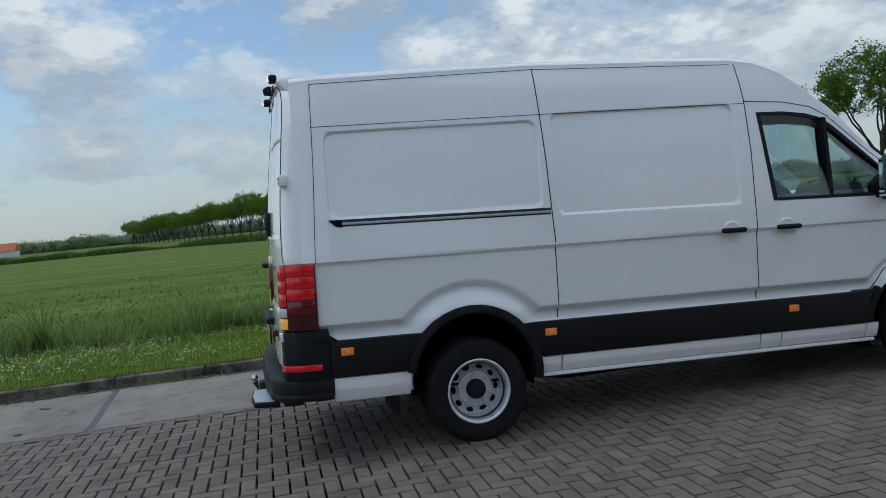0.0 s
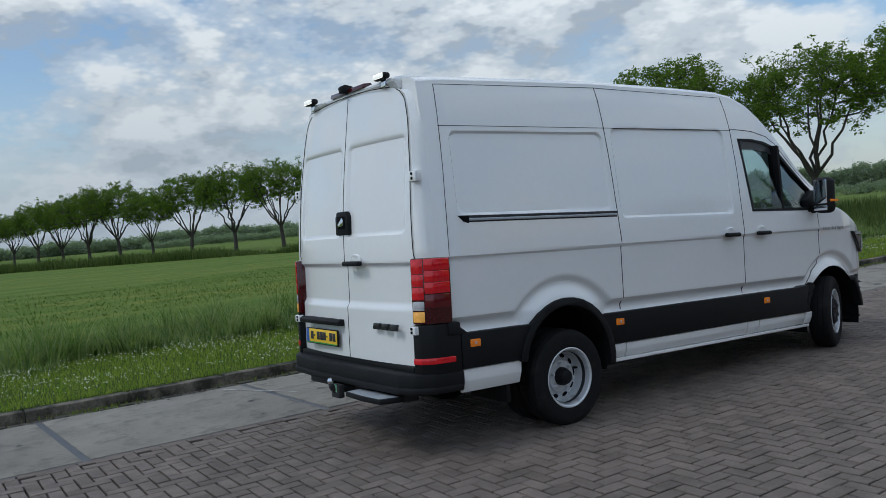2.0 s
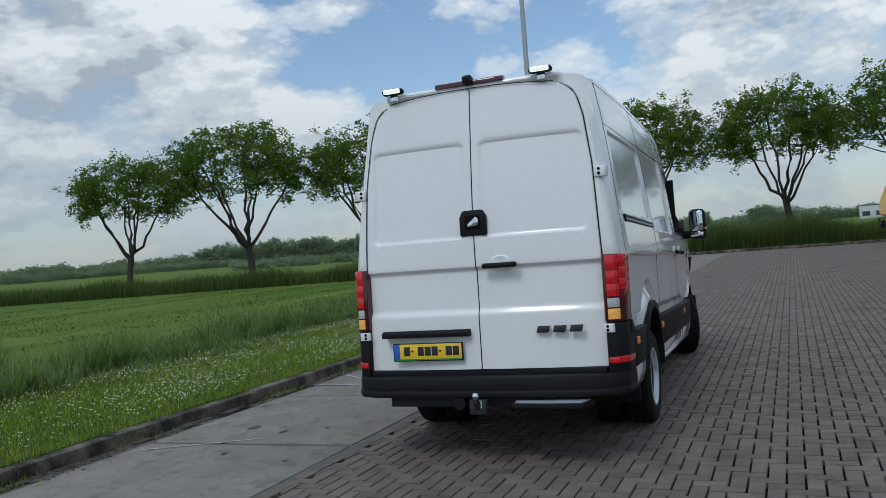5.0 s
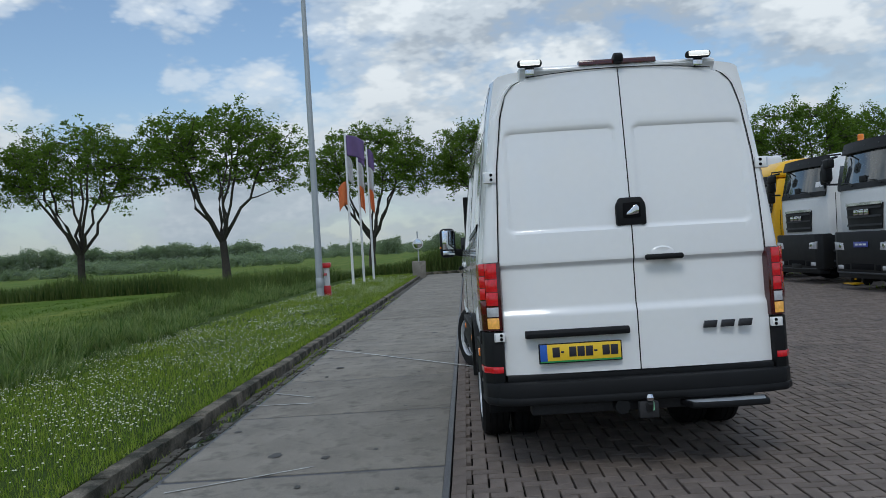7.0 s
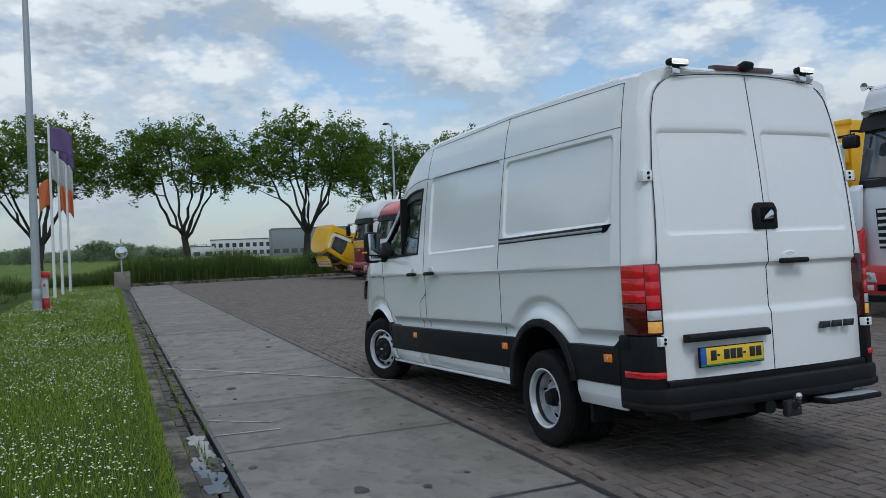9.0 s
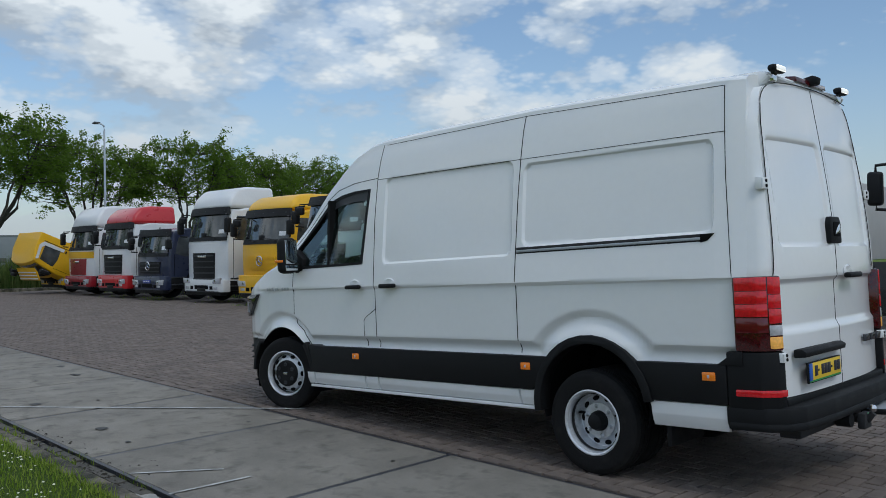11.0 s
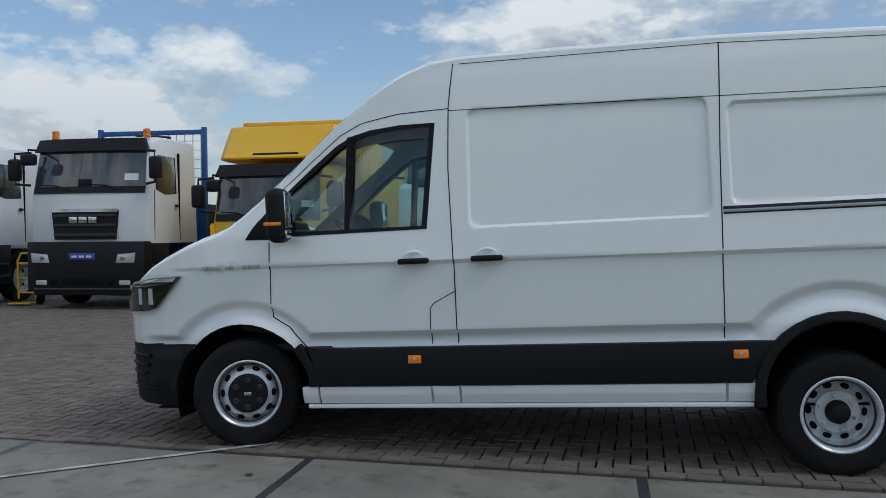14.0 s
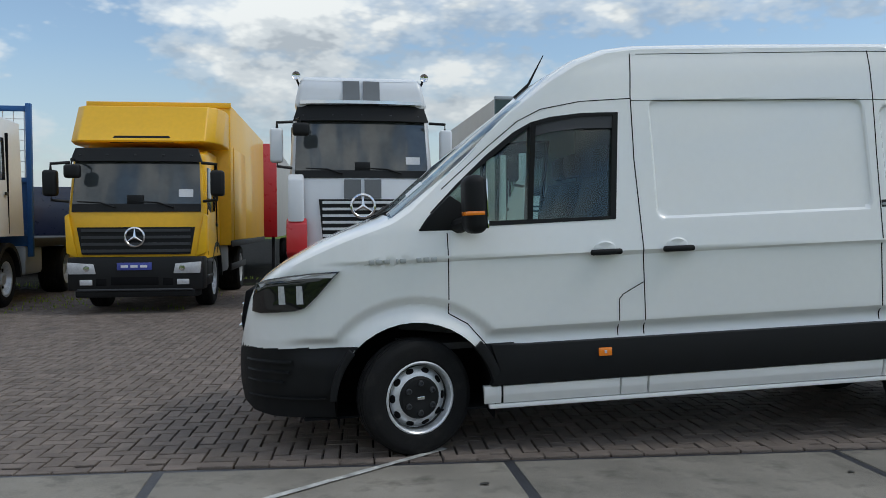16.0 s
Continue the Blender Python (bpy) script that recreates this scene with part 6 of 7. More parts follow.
# white cab with a dark green box body, next in the row
t, c = truck((-0.5, -8.55), 1.0, "white lorry with a dark green box body, parked in the row", M_TWHITE, bumper=M_DGREEN, grille=M_DGREEN, zw=2.0, zt=2.90, roof=3.10, z0=0.9, grille_z=(1.02, 1.56), grille_w=1.7, slats=4, logo="none", lamps_z=0.72, dealer=True, rear_axles=1, chassis=6.4)
cargo = part("cargo_box", box(-1.27, 1.27, -9.4, -2.30, 1.05, 4.02, 0.03), M_TARP, t, "grey cargo box body")
part("box_front", box(-1.28, 1.28, -2.31, -2.22, 1.05, 4.0, 0.02), M_DGREEN, cargo, "dark green box front")
part("box_rim", box(-1.285, 1.285, -2.32, -2.21, 3.98, 4.05, 0.01), M_POLE, cargo, "metal rim of the box")
for i in range(5):
    part("lettering_bar", prism([(0.98 - 0.42 * i, 3.38), (1.06 - 0.42 * i, 3.38), (0.92 - 0.42 * i, 3.72), (0.84 - 0.42 * i, 3.72)], "y", -2.225, -2.212), M_TWHITE, cargo, "plain pale lettering bar")
for z in (1.64, 1.72):
    part("nose_stripe", slab_between([(-1.15, 0.0, z), (1.15, 0.0, z), (1.15, 0.0, z + 0.03), (-1.15, 0.0, z + 0.03)], 0.012), M_DGREEN, c, "dark green stripe")
# yellow hand trolley left between two trucks
tl = empty("hand_trolley", Matrix.Translation((12.85, -8.85, 0)), "yellow tubular hand trolley standing between the trucks", "trolley")
for x in (-0.2, 0.2):
    part("upright", tube([(x, 0, 0.12), (x, 0.02, 0.9), (x * 0.9, -0.06, 1.05)], 0.022, 8), M_YELLOW, tl)
    part("wheel", lathe([(0.0, -0.03), (0.10, -0.03), (0.12, -0.015), (0.12, 0.015), (0.10, 0.03), (0.0, 0.03)], 18, axis="x", m=Matrix.Translation((x * 1.3, -0.05, 0.12))), M_RUBBER, tl)
for z in (0.25, 0.55, 0.85):
    part("rung", tube([(-0.2, 0.0, z), (0.2, 0.0, z)], 0.018, 8), M_YELLOW, tl)
part("toe_plate", box(-0.24, 0.24, 0.0, 0.28, 0.03, 0.06, 0.008), M_YELLOW, tl)
part("handle", tube([(-0.18, -0.06, 1.05), (0.18, -0.06, 1.05)], 0.022, 8), M_YELLOW, tl)

# older flatbeds and trailers filling the yard behind the row
for i, x in enumerate((8.8, 12.6, 16.4, 20.2, 24.0, 27.8, 31.6, 35.4)):
    tr = empty("low_trailer", Matrix.Translation((x, -19.0 - (i % 3), 0)), "dark low trailer parked behind the trucks", "trailer", "low trailers behind the row")
    part("trailer_box", box(-1.24, 1.24, -9.0, 0.0, 0.95, 2.5 + 0.12 * (i % 2), 0.03), (M_TARP, M_BLUE, M_TBLACK)[i % 3], tr)
    part("bumper_bar", box(-1.2, 1.2, -0.1, 0.02, 0.45, 0.6, 0.02), M_IRON, tr)
    for xx in (-1.0, 1.0):
        truck_wheel(tr, xx, -1.6)

# ---------------------------------------------------------------- trees


def leaf_mesh(points, size, rng):
    """Many small folded leaves round given clump centres, as one mesh."""
    verts, faces = [], []
    for (c, r, n) in points:
        for _ in range(n):
            d = Vector((rng.gauss(0, 1), rng.gauss(0, 1), rng.gauss(0, 0.75)))
            d = d.normalized() * r * rng.uniform(0.25, 1.0)
            p = c + d
            a = Vector((rng.gauss(0, 1), rng.gauss(0, 1), rng.gauss(0, 0.6))).normalized()
            b = a.cross(Vector((rng.gauss(0, 1), rng.gauss(0, 1), rng.gauss(0, 1)))).normalized()
            l = size * rng.uniform(0.7, 1.4)
            w = l * 0.42
            nrm = a.cross(b) * w * 0.3
            i = len(verts)
            verts += [p - a * l, p + b * w + nrm, p + a * l, p - b * w + nrm]
            faces += [(i, i + 1, i + 2), (i, i + 2, i + 3)]
    me = bpy.data.meshes.new("leaves")
    me.from_pydata([tuple(v) for v in verts], [], faces)
    return me


def tree_parts(seed, height=12.0, leaf=0.118, wide=1.0):
    """Trunk and limbs as one mesh, the crown as another. Limbs fan from a low fork to a broad dome of leaf clumps, open inside."""
    rng = random.Random(seed)
    bm = bmesh.new()
    fork = height * rng.uniform(0.19, 0.25)
    lean = Vector((rng.gauss(0, 0.12), rng.gauss(0, 0.12), 0))
    top = Vector((0, 0, fork)) + lean
    tube([(0, 0, -0.3), (0, 0, 0.15), (0.03, 0.02, fork * 0.5), tuple(top)], [0.40, 0.31, 0.25, 0.24], 12, bm)
    rx, rz = height * 0.45 * wide, height * 0.32
    mid = Vector((lean.x * 2, lean.y * 2, height * 0.665))

    def bend(a, c, b, r0, r1, sides, n=6):
        pts = []
        for i in range(n + 1):
            u = i / n
            p = a * (1 - u) ** 2 + c * 2 * u * (1 - u) + b * u * u
            if 0 < i < n:
                p = p + Vector((rng.gauss(0, 1), rng.gauss(0, 1), rng.gauss(0, 0.6))) * (b - a).length * 0.018
            pts.append(p)
        tube([tuple(p) for p in pts], [r0 + (r1 - r0) * (i / n) ** 0.8 for i in range(n + 1)], sides, bm)
        return pts

    mains = []
    n = rng.choice((7, 8, 9))
    off = rng.uniform(0, 6)
    for i in range(n):
        a = off + 2 * math.pi * i / n * 1.62 + rng.gauss(0, 0.2)
        out = 0.18 if i == 0 else rng.uniform(0.38, 0.66)
        goal = mid + Vector((math.cos(a) * rx * out, math.sin(a) * rx * out, rz * (rng.uniform(0.35, 0.6) if i == 0 else rng.uniform(-0.05, 0.45) - out * 0.35)))
        d = goal - top
        start = top - Vector((0, 0, rng.uniform(0, fork * 0.12)))
        control = start + Vector((d.x * 0.55, d.y * 0.55, d.z * 0.42))
        mains.append(bend(start, control, goal, rng.uniform(0.11, 0.16), 0.055, 7, 7))
    clumps = []
    tips = 92
    for i in range(tips):
        el = math.asin(-0.48 + 1.46 * (i + 0.5) / tips)
        az = i * 2.39996 + rng.gauss(0, 0.15)
        k = rng.uniform(0.72, 1.0) * (0.92 + 0.16 * noise.noise((math.cos(az) * 1.3, math.sin(az) * 1.3, el * 1.5 + seed)))
        tip = mid + Vector((math.cos(az) * math.cos(el) * rx, math.sin(az) * math.cos(el) * rx, math.sin(el) * rz)) * k
        source = min((p for m in mains for p in m[3:] if p.z < tip.z + 0.5), key=lambda p: (p - tip).length + 0.35 * max(0, p.z - tip.z + 0.6), default=mains[0][-1])
        d = tip - source
        pts = bend(source, source + d * 0.5 + Vector((d.x * 0.06, d.y * 0.06, -abs(d.z) * 0.05)), tip, 0.05, 0.016, 5)
        for _ in range(6):
            base = pts[rng.choice((3, 4, 5, 6))]
            sub_tip = base + Vector((rng.gauss(0, 0.6), rng.gauss(0, 0.6), rng.gauss(0.12, 0.42)))
            tube([tuple(base), tuple((base + sub_tip) / 2 + Vector((0, 0, 0.05))), tuple(sub_tip)], [0.016, 0.012, 0.006], 3, bm)
            clumps.append((sub_tip, rng.uniform(0.30, 0.62), int(rng.uniform(18, 40))))
        if rng.random() < 0.8:
            clumps.append((tip, rng.uniform(0.4, 0.7), 36))
    me = mesh_of(bm, "trunk", 50)
    lm = leaf_mesh(clumps, leaf, rng)
    k = height / (max(c[0].z for c in clumps) + 0.3)
    for m in (me, lm):
        m.transform(Matrix.Scale(k, 4))
    me.materials.append(M_BARK)
    lm.materials.append(M_LEAF)
    return me, lm


KINDS = [tree_parts(s, wide=w) for s, w in ((11, 1.08), (23, 0.99), (37, 1.13), (41, 1.04))]


def tree(x, y, z, height, kind, spin):
    t = empty("tree", Matrix.Translation((x, y, z)) @ Matrix.Rotation(spin, 4, "Z") @ Matrix.Scale(height / 12.0, 4), "leafy roadside tree with a forked trunk and open crown", "tree", "row of roadside trees")
    trunk, leaves = KINDS[kind % len(KINDS)]
    part("trunk", trunk, M_BARK, t)
    part("crown", leaves, M_LEAF, t)


rt = random.Random(5)
ROW = [(63.0, 6.2, 12.0), (65.3, -4.8, 12.3), (60.0, -13.4, 12.2), (68.0, -24.0, 12.0), (67.5, -32.5, 12.6), (70.0, -41, 12.0), (73.0, -51, 12.4), (76.0, -61, 12.0), (79, -71, 12.0), (82, -81, 12), (50.8, 15.5, 12.0), (51.5, 25.8, 11.6), (48.1, 34.9, 12.2), (46.0, 45.0, 10.4)]
y, x = 97.0, 44.0
while y < 460:
    ROW.append((x, y, rt.uniform(9.6, 12.6)))
    y += rt.uniform(8.5, 11.0)
    x -= 0.27 * 9.6
for i, (x, y, h) in enumerate(ROW):
    tree(x, y, -0.12, h + 1.0, i, rt.uniform(0, 6.28))

# far woods and hedges on the horizon, uneven masses of leaf clumps with haze in their colour


def far_wood(name, x0, y0, x1, y1, height, depth, n, seed, label, size=1.3):
    rng = random.Random(seed)
    pts = []
    for i in range(n):
        u = rng.random()
        w = rng.uniform(-1, 1) * depth
        x, y = x0 + (x1 - x0) * u, y0 + (y1 - y0) * u
        l = math.hypot(x1 - x0, y1 - y0)
        x, y = x - (y1 - y0) / l * w, y + (x1 - x0) / l * w
        h = height * (0.72 + 0.38 * noise.noise((u * l / 28.0, seed, 0.3)) + 0.22 * noise.noise((u * l / 7.0, seed, 1.3)))
        z = h * rng.uniform(0.05, 1.0)
        pts.append((Vector((x, y, z)), size * rng.uniform(1.0, 2.0), 20))
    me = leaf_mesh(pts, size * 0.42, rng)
    me.materials.append(M_HAZEVEG)
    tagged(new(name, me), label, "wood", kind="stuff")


far_wood("far_wood", 190, 640, 520, 400, 12.5, 12, 3400, 1, "distant green wood on the horizon, haze mixed into its colour", 2.2)
far_wood("far_wood", -160, 700, 190, 640, 11.0, 12, 3000, 2, "distant green wood on the horizon, haze mixed into its colour", 2.2)
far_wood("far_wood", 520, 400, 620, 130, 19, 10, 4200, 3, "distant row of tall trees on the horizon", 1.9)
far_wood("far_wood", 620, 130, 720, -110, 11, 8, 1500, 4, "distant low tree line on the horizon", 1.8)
far_wood("field_hedge", 150, 108, 176, 30, 2.4, 3, 900, 8, "low hedge across the field, paled by haze in its colour", 0.6)
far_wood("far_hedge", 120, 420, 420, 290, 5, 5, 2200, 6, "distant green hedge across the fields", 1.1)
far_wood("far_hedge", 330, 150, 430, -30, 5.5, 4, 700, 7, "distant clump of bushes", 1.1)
far_wood("far_clump", 358, 0, 347, -19, 9.5, 3, 420, 12, "distant clump of round trees, paled by haze in their colour", 0.8)
far_wood("far_clump", 372, 24, 366, 14, 8.0, 3, 240, 13, "distant clump of round trees, paled by haze in their colour", 0.8)

# ---------------------------------------------------------------- grass, reeds and flowers


def blades(name, rows, material, label, category, seg=2):
    """Bent grass blades as one mesh. rows: x, y, z, height, width, heading, bend."""
    n = len(rows)
    a = np.array(rows)
    x, y, z, h, w, t, b = a.T
    c, s = np.cos(t), np.sin(t)
    cols = []
    for k in range(seg + 1):
        f = k / seg
        off = b * f * f
        wz = w * (1 - f) * 0.5 + 0.0004
        px, py, pz = x - s * off, y + c * off, z + h * f * (1 - 0.15 * f * np.minimum(1, b))
        cols += [np.stack([px - c * wz, py - s * wz, pz], 1), np.stack([px + c * wz, py + s * wz, pz], 1)]
    verts = np.stack(cols, 1).reshape(-1, 3)
    base = (np.arange(n) * 2 * (seg + 1))[:, None]
    faces = np.concatenate([base + np.array([2 * k, 2 * k + 1, 2 * k + 3, 2 * k + 2]) for k in range(seg)], 0)
    me = bpy.data.meshes.new(name)
    me.vertices.add(len(verts)); me.vertices.foreach_set("co", verts.ravel())
    me.loops.add(faces.size); me.loops.foreach_set("vertex_index", faces.ravel().astype(np.int32))
    me.polygons.add(len(faces)); me.polygons.foreach_set("loop_start", np.arange(0, faces.size, 4, dtype=np.int32))
    me.update(calc_edges=True)
    me.materials.append(material)
    return tagged(new(name, me), label, category, kind="stuff")


rg = np.random.RandomState(3)


def verge_rows(n, x0, x1, v0, v1, h0, h1, width, bend):
    x = rg.uniform(x0, x1, n)
    y = 3.46 + SLOPE * np.minimum(x, 41) + rg.uniform(v0, v1, n)
    v = (y - 3.6 - SLOPE * np.minimum(x, 41)) / 6.5
    q = np.clip((v - 0.45) / 0.55, 0, 1)
    z = 0.075 - 0.28 * q * q * (3 - 2 * q)
    return np.stack([x, y, z, rg.uniform(h0, h1, n), rg.uniform(0.6, 1.2, n) * width, rg.uniform(0, 6.28, n), rg.uniform(0.2, 1.0, n) * bend], 1)


blades("verge_grass", np.concatenate([verge_rows(60000, -8, 9, 0.13, 3.4, 0.03, 0.09, 0.008, 0.05), verge_rows(26000, 9, 40, 0.15, 3.3, 0.04, 0.11, 0.018, 0.06), verge_rows(6000, -8, 40, 0.12, 0.22, 0.03, 0.09, 0.009, 0.08)]), M_BLADE, "short mown grass blades on the verge", "grass")
# tall seeding grass between verge and ditch, in separate tufts
tufts = []
for row in verge_rows(3600, -16, 32, 2.5, 5.6, 0.34, 0.80, 0.02, 0.3):
    along, across = row[0], row[1] - (3.46 + SLOPE * row[0])
    start = 2.75 + 0.35 * noise.noise((along * 0.6, 0.0, 5.0)) + (1.3 if along > 14 else max(0.0, (along - 6) / 8 * 1.3))
    rise = min(1.0, max(0.0, (across - start) / 1.1))
    if rise <= 0 or noise.noise((along * 0.9, across * 1.3, 2.0)) < -0.22:
        continue
    h = row[3] * (0.35 + 0.65 * rise) * (0.85 + 0.9 * noise.noise((along * 0.8, across * 0.8, 9.0)))
    n = rg.randint(14, 26)
    a = rg.uniform(0, 6.28, n)
    r = np.abs(rg.normal(0, 0.07, n))
    tufts.append(np.stack([along + r * np.cos(a), row[1] + r * np.sin(a), np.full(n, row[2]), h * rg.uniform(0.55, 1.1, n), rg.uniform(0.016, 0.034, n), a + math.pi / 2 + math.pi, h * rg.uniform(0.2, 0.8, n)], 1))
blades("tall_grass", np.concatenate(tufts), M_REED, "tall seeding grass in tufts along the ditch", "grass", 3)
# rough stubble in the mown field near the ditch
n = 70000
x, y = rg.uniform(-30, 34, n), 9.0 + 26 * rg.uniform(0, 1, n) ** 1.5
keep = np.array([noise.noise((a * 0.07, b * 0.7, 1.0)) for a, b in zip(x, y)]) + rg.uniform(-0.3, 0.3, n) > -0.1
x, y = x[keep], y[keep]
n = len(x)
blades("field_grass", np.stack([x, y, np.full(n, -0.13), rg.uniform(0.03, 0.085, n), rg.uniform(0.02, 0.05, n), rg.uniform(0, 6.28, n), rg.uniform(0, 0.12, n)], 1), M_FIELD, "mown grass stubble in the field", "grass")
# reed belt along the dyke behind the mown field and along the far side of the yard


def belt(n, x0, y0, x1, y1, wide, h0, h1, width):
    u = rg.uniform(0, 1, n); v = rg.uniform(-1, 1, n) * wide
    l = math.hypot(x1 - x0, y1 - y0)
    x, y = x0 + (x1 - x0) * u - (y1 - y0) / l * v, y0 + (y1 - y0) * u + (x1 - x0) / l * v
    h = rg.uniform(h0, h1, n) * (1 + 0.25 * np.sin(u * l * 0.9) * np.sin(u * l * 0.23 + 1)) * np.clip(np.minimum(u, 1 - u) * l / 7, 0.15, 1)
    return np.stack([x, y, np.full(n, -0.12), h, rg.uniform(0.6, 1.3, n) * width, rg.uniform(0, 6.28, n), rg.uniform(0.1, 0.5, n)], 1)


blades("reeds", np.concatenate([belt(34000, 43.2, 8, 45.8, -30, 1.6, 1.1, 1.9, 0.05), belt(12000, 18, 10.5, 45, 6.8, 1.5, 0.55, 1.15, 0.03), belt(22000, 42.5, 9, 30.0, 70, 2.2, 0.7, 1.25, 0.06), belt(16000, 30, 70, -10, 140, 2.5, 0.75, 1.3, 0.09), belt(9000, -10, 140, -60, 150, 2.5, 0.7, 1.2, 0.12)]), M_REEDBELT, "green reed belt along the ditch", "reeds")

# white clover and daisies in the verge
n = 13000
x = np.concatenate([rg.uniform(-7, 10, n * 2 // 3), rg.uniform(10, 36, n - n * 2 // 3)])
off = rg.uniform(0.28, 3.2, n)
dens = np.array([noise.noise((a * 0.45, b * 0.9, 4.0)) for a, b in zip(x, off)])
keep = dens + rg.uniform(-0.4, 0.4, n) + 0.25 * np.minimum(0, off - 0.8) > -0.03
verts, faces = [], []
for a, o in zip(x[keep], off[keep]):
    r = rg.uniform(0.006, 0.0105) * (1.0 if a < 10 else 1.35)
    c = (a, kerb_y(min(a, 41)) + o, 0.085 + rg.uniform(0.05, 0.10))
    i = len(verts)
    verts += [(c[0] + r * math.cos(k * 1.0472), c[1] + r * math.sin(k * 1.0472), c[2]) for k in range(6)] + [(c[0], c[1], c[2] + r * 0.7), (c[0], c[1], c[2] - r * 0.6)]
    for k in range(6):
        faces += [(i + k, i + (k + 1) % 6, i + 6), (i + (k + 1) % 6, i + k, i + 7)]
me = bpy.data.meshes.new("flowers")
me.from_pydata(verts, [], faces)
me.materials.append(M_FLOWER)
tagged(new("flowers", me), "small white clover and daisy heads in the verge", "flowers", kind="stuff")

# ---------------------------------------------------------------- poles, flags, buildings
p = empty("light_pole", Matrix.Translation((20.9, 5.03, 0.08)), "tall tapered galvanised light pole in the verge", "pole")
part("shaft", tube([(0, 0, -0.2), (0, 0, 1.0), (0.0, 0, 14.0)], [0.13, 0.12, 0.055], 20), M_POLE, p)
part("door_band", lathe([(0.128, 0.3), (0.134, 0.31), (0.134, 0.62), (0.128, 0.63)], 20, axis="z"), M_POLE, p)
ex = empty("lifebuoy_post", Matrix.Translation((21.25, 4.83, 0.08)), "red and white post strapped beside the light pole", "post")
part("post", tube([(0, 0, -0.1), (0, 0, 1.05)], 0.10, 14), M_WPOLE, ex)
part("cap", box(-0.16, 0.16, -0.16, 0.16, 0.95, 1.12, 0.03), M_TRED, ex, "red cap")
part("strap", box(-0.6, 0.1, -0.02, 0.02, 0.70, 0.78, 0.01), M_TRED, ex, "red strap")
part("base", box(-0.12, 0.12, -0.12, 0.12, 0.0, 0.35, 0.02), M_TRED, ex)
M_FLAG = [mat("flag_orange", (0.6, 0.16, 0.05), 0.8, vary=0.1), mat("flag_purple", (0.14, 0.09, 0.22), 0.8, vary=0.1), mat("flag_white", (0.5, 0.5, 0.52), 0.8, vary=0.1)]
for i, (x, y) in enumerate(((29.0, 4.69), (31.7, 4.44), (34.1, 4.15))):
    f = empty("flag_pole", Matrix.Translation((x, y, 0.08)), "white flag pole with a narrow hanging flag", "flag pole", "three flag poles")
    part("mast", tube([(0, 0, -0.2), (0, 0, 6.6)], [0.06, 0.04], 12), M_WPOLE, f)
    # a wide banner flies from the first mast, the others hang furled
    for k, (z0, z1, wide) in enumerate(((5.6, 6.5, -0.75 if i == 0 else -0.28), (4.5, 5.6, -0.22), (3.5, 4.5, 0.36 if i == 0 else -0.2))):
        bm = bmesh.new()
        rows = []
        for j in range(13):
            z = z1 + (z0 - z1) * j / 12
            rows.append([bm.verts.new((0.07 * math.sin(q * 7 + z * 2 + i), math.copysign(0.05, wide) + wide * q, z - 0.30 * q * q)) for q in np.linspace(0, 1, 9)])
        for a, b in zip(rows, rows[1:]):
            for q in range(8):
                bm.faces.new((a[q], a[q + 1], b[q + 1], b[q]))
        fl = part("flag", bm, (M_FLAG[1], M_FLAG[2], M_FLAG[0])[k], f, "limp banner cloth", smooth=60)
        fl.modifiers.new("cloth", "SOLIDIFY").thickness = 0.004
q = empty("mirror_post", Matrix.Translation((36.2, 1.92, 0.0)), "concrete block with a round traffic mirror post", "post")
part("block", box(-0.35, 0.35, -0.35, 0.35, -0.1, 0.85, 0.04), M_CONC, q, "grey concrete block")
part("post", tube([(0, 0, 0.8), (0, 0, 2.4)], 0.035, 10), M_POLE, q)
part("disc", lathe([(0.0, -0.03), (0.26, -0.02), (0.28, 0.0), (0.26, 0.015), (0.0, 0.03)], 28, axis="x", m=Matrix.Translation((-0.06, 0, 1.75))), M_WPOLE, q, "white rim of the round mirror")
part("mirror_glass", lathe([(0.0, -0.045), (0.12, -0.04), (0.24, -0.02)], 28, axis="x", m=Matrix.Translation((-0.062, 0, 1.75))), M_MIRROR, q, "bulged traffic mirror glass")


def street_lamp(x, y, h, spin):
    s = empty("street_lamp", Matrix.Translation((x, y, -0.1)) @ Matrix.Rotation(spin, 4, "Z"), "slim grey street lamp with a curved arm", "street lamp")
    part("column", tube([(0, 0, 0), (0, 0, h - 0.5), (0.05, 0, h - 0.15), (0.35, 0, h), (0.9, 0, h + 0.12)], [0.09, 0.055, 0.05, 0.045, 0.04], 12), M_POLE, s)
    part("head", prism([(0.8, h + 0.06), (0.85, h + 0.20), (1.15, h + 0.26), (1.5, h + 0.22), (1.55, h + 0.14)], "y", -0.14, 0.14, 0.03), M_GREYPL, s, "grey lamp head")


street_lamp(48.0, -16.6, 10.2, radians(0))
street_lamp(44.0, -38.0, 10.2, radians(0))
# far kerb of the yard and the bank of turf behind it
far = empty("far_kerb", label="low concrete kerb along the end of the yard", category="kerb", kind="structure")
for i in range(40):
    y = border_y(40) + 2.3 - i * 1.0
    part("kerb_stone", box(40.6 + 0.035 * i, 40.78 + 0.035 * i, y - 0.995, y, -0.2, 0.13, 0.02), M_KERB, far)
sheet_bank = sheet("bank", [(40.78, 4.2), (42.3, -38), (60, -38), (60, 4.2)], 0.06, M_VERGE, "rough turf bank behind the yard", "bank")


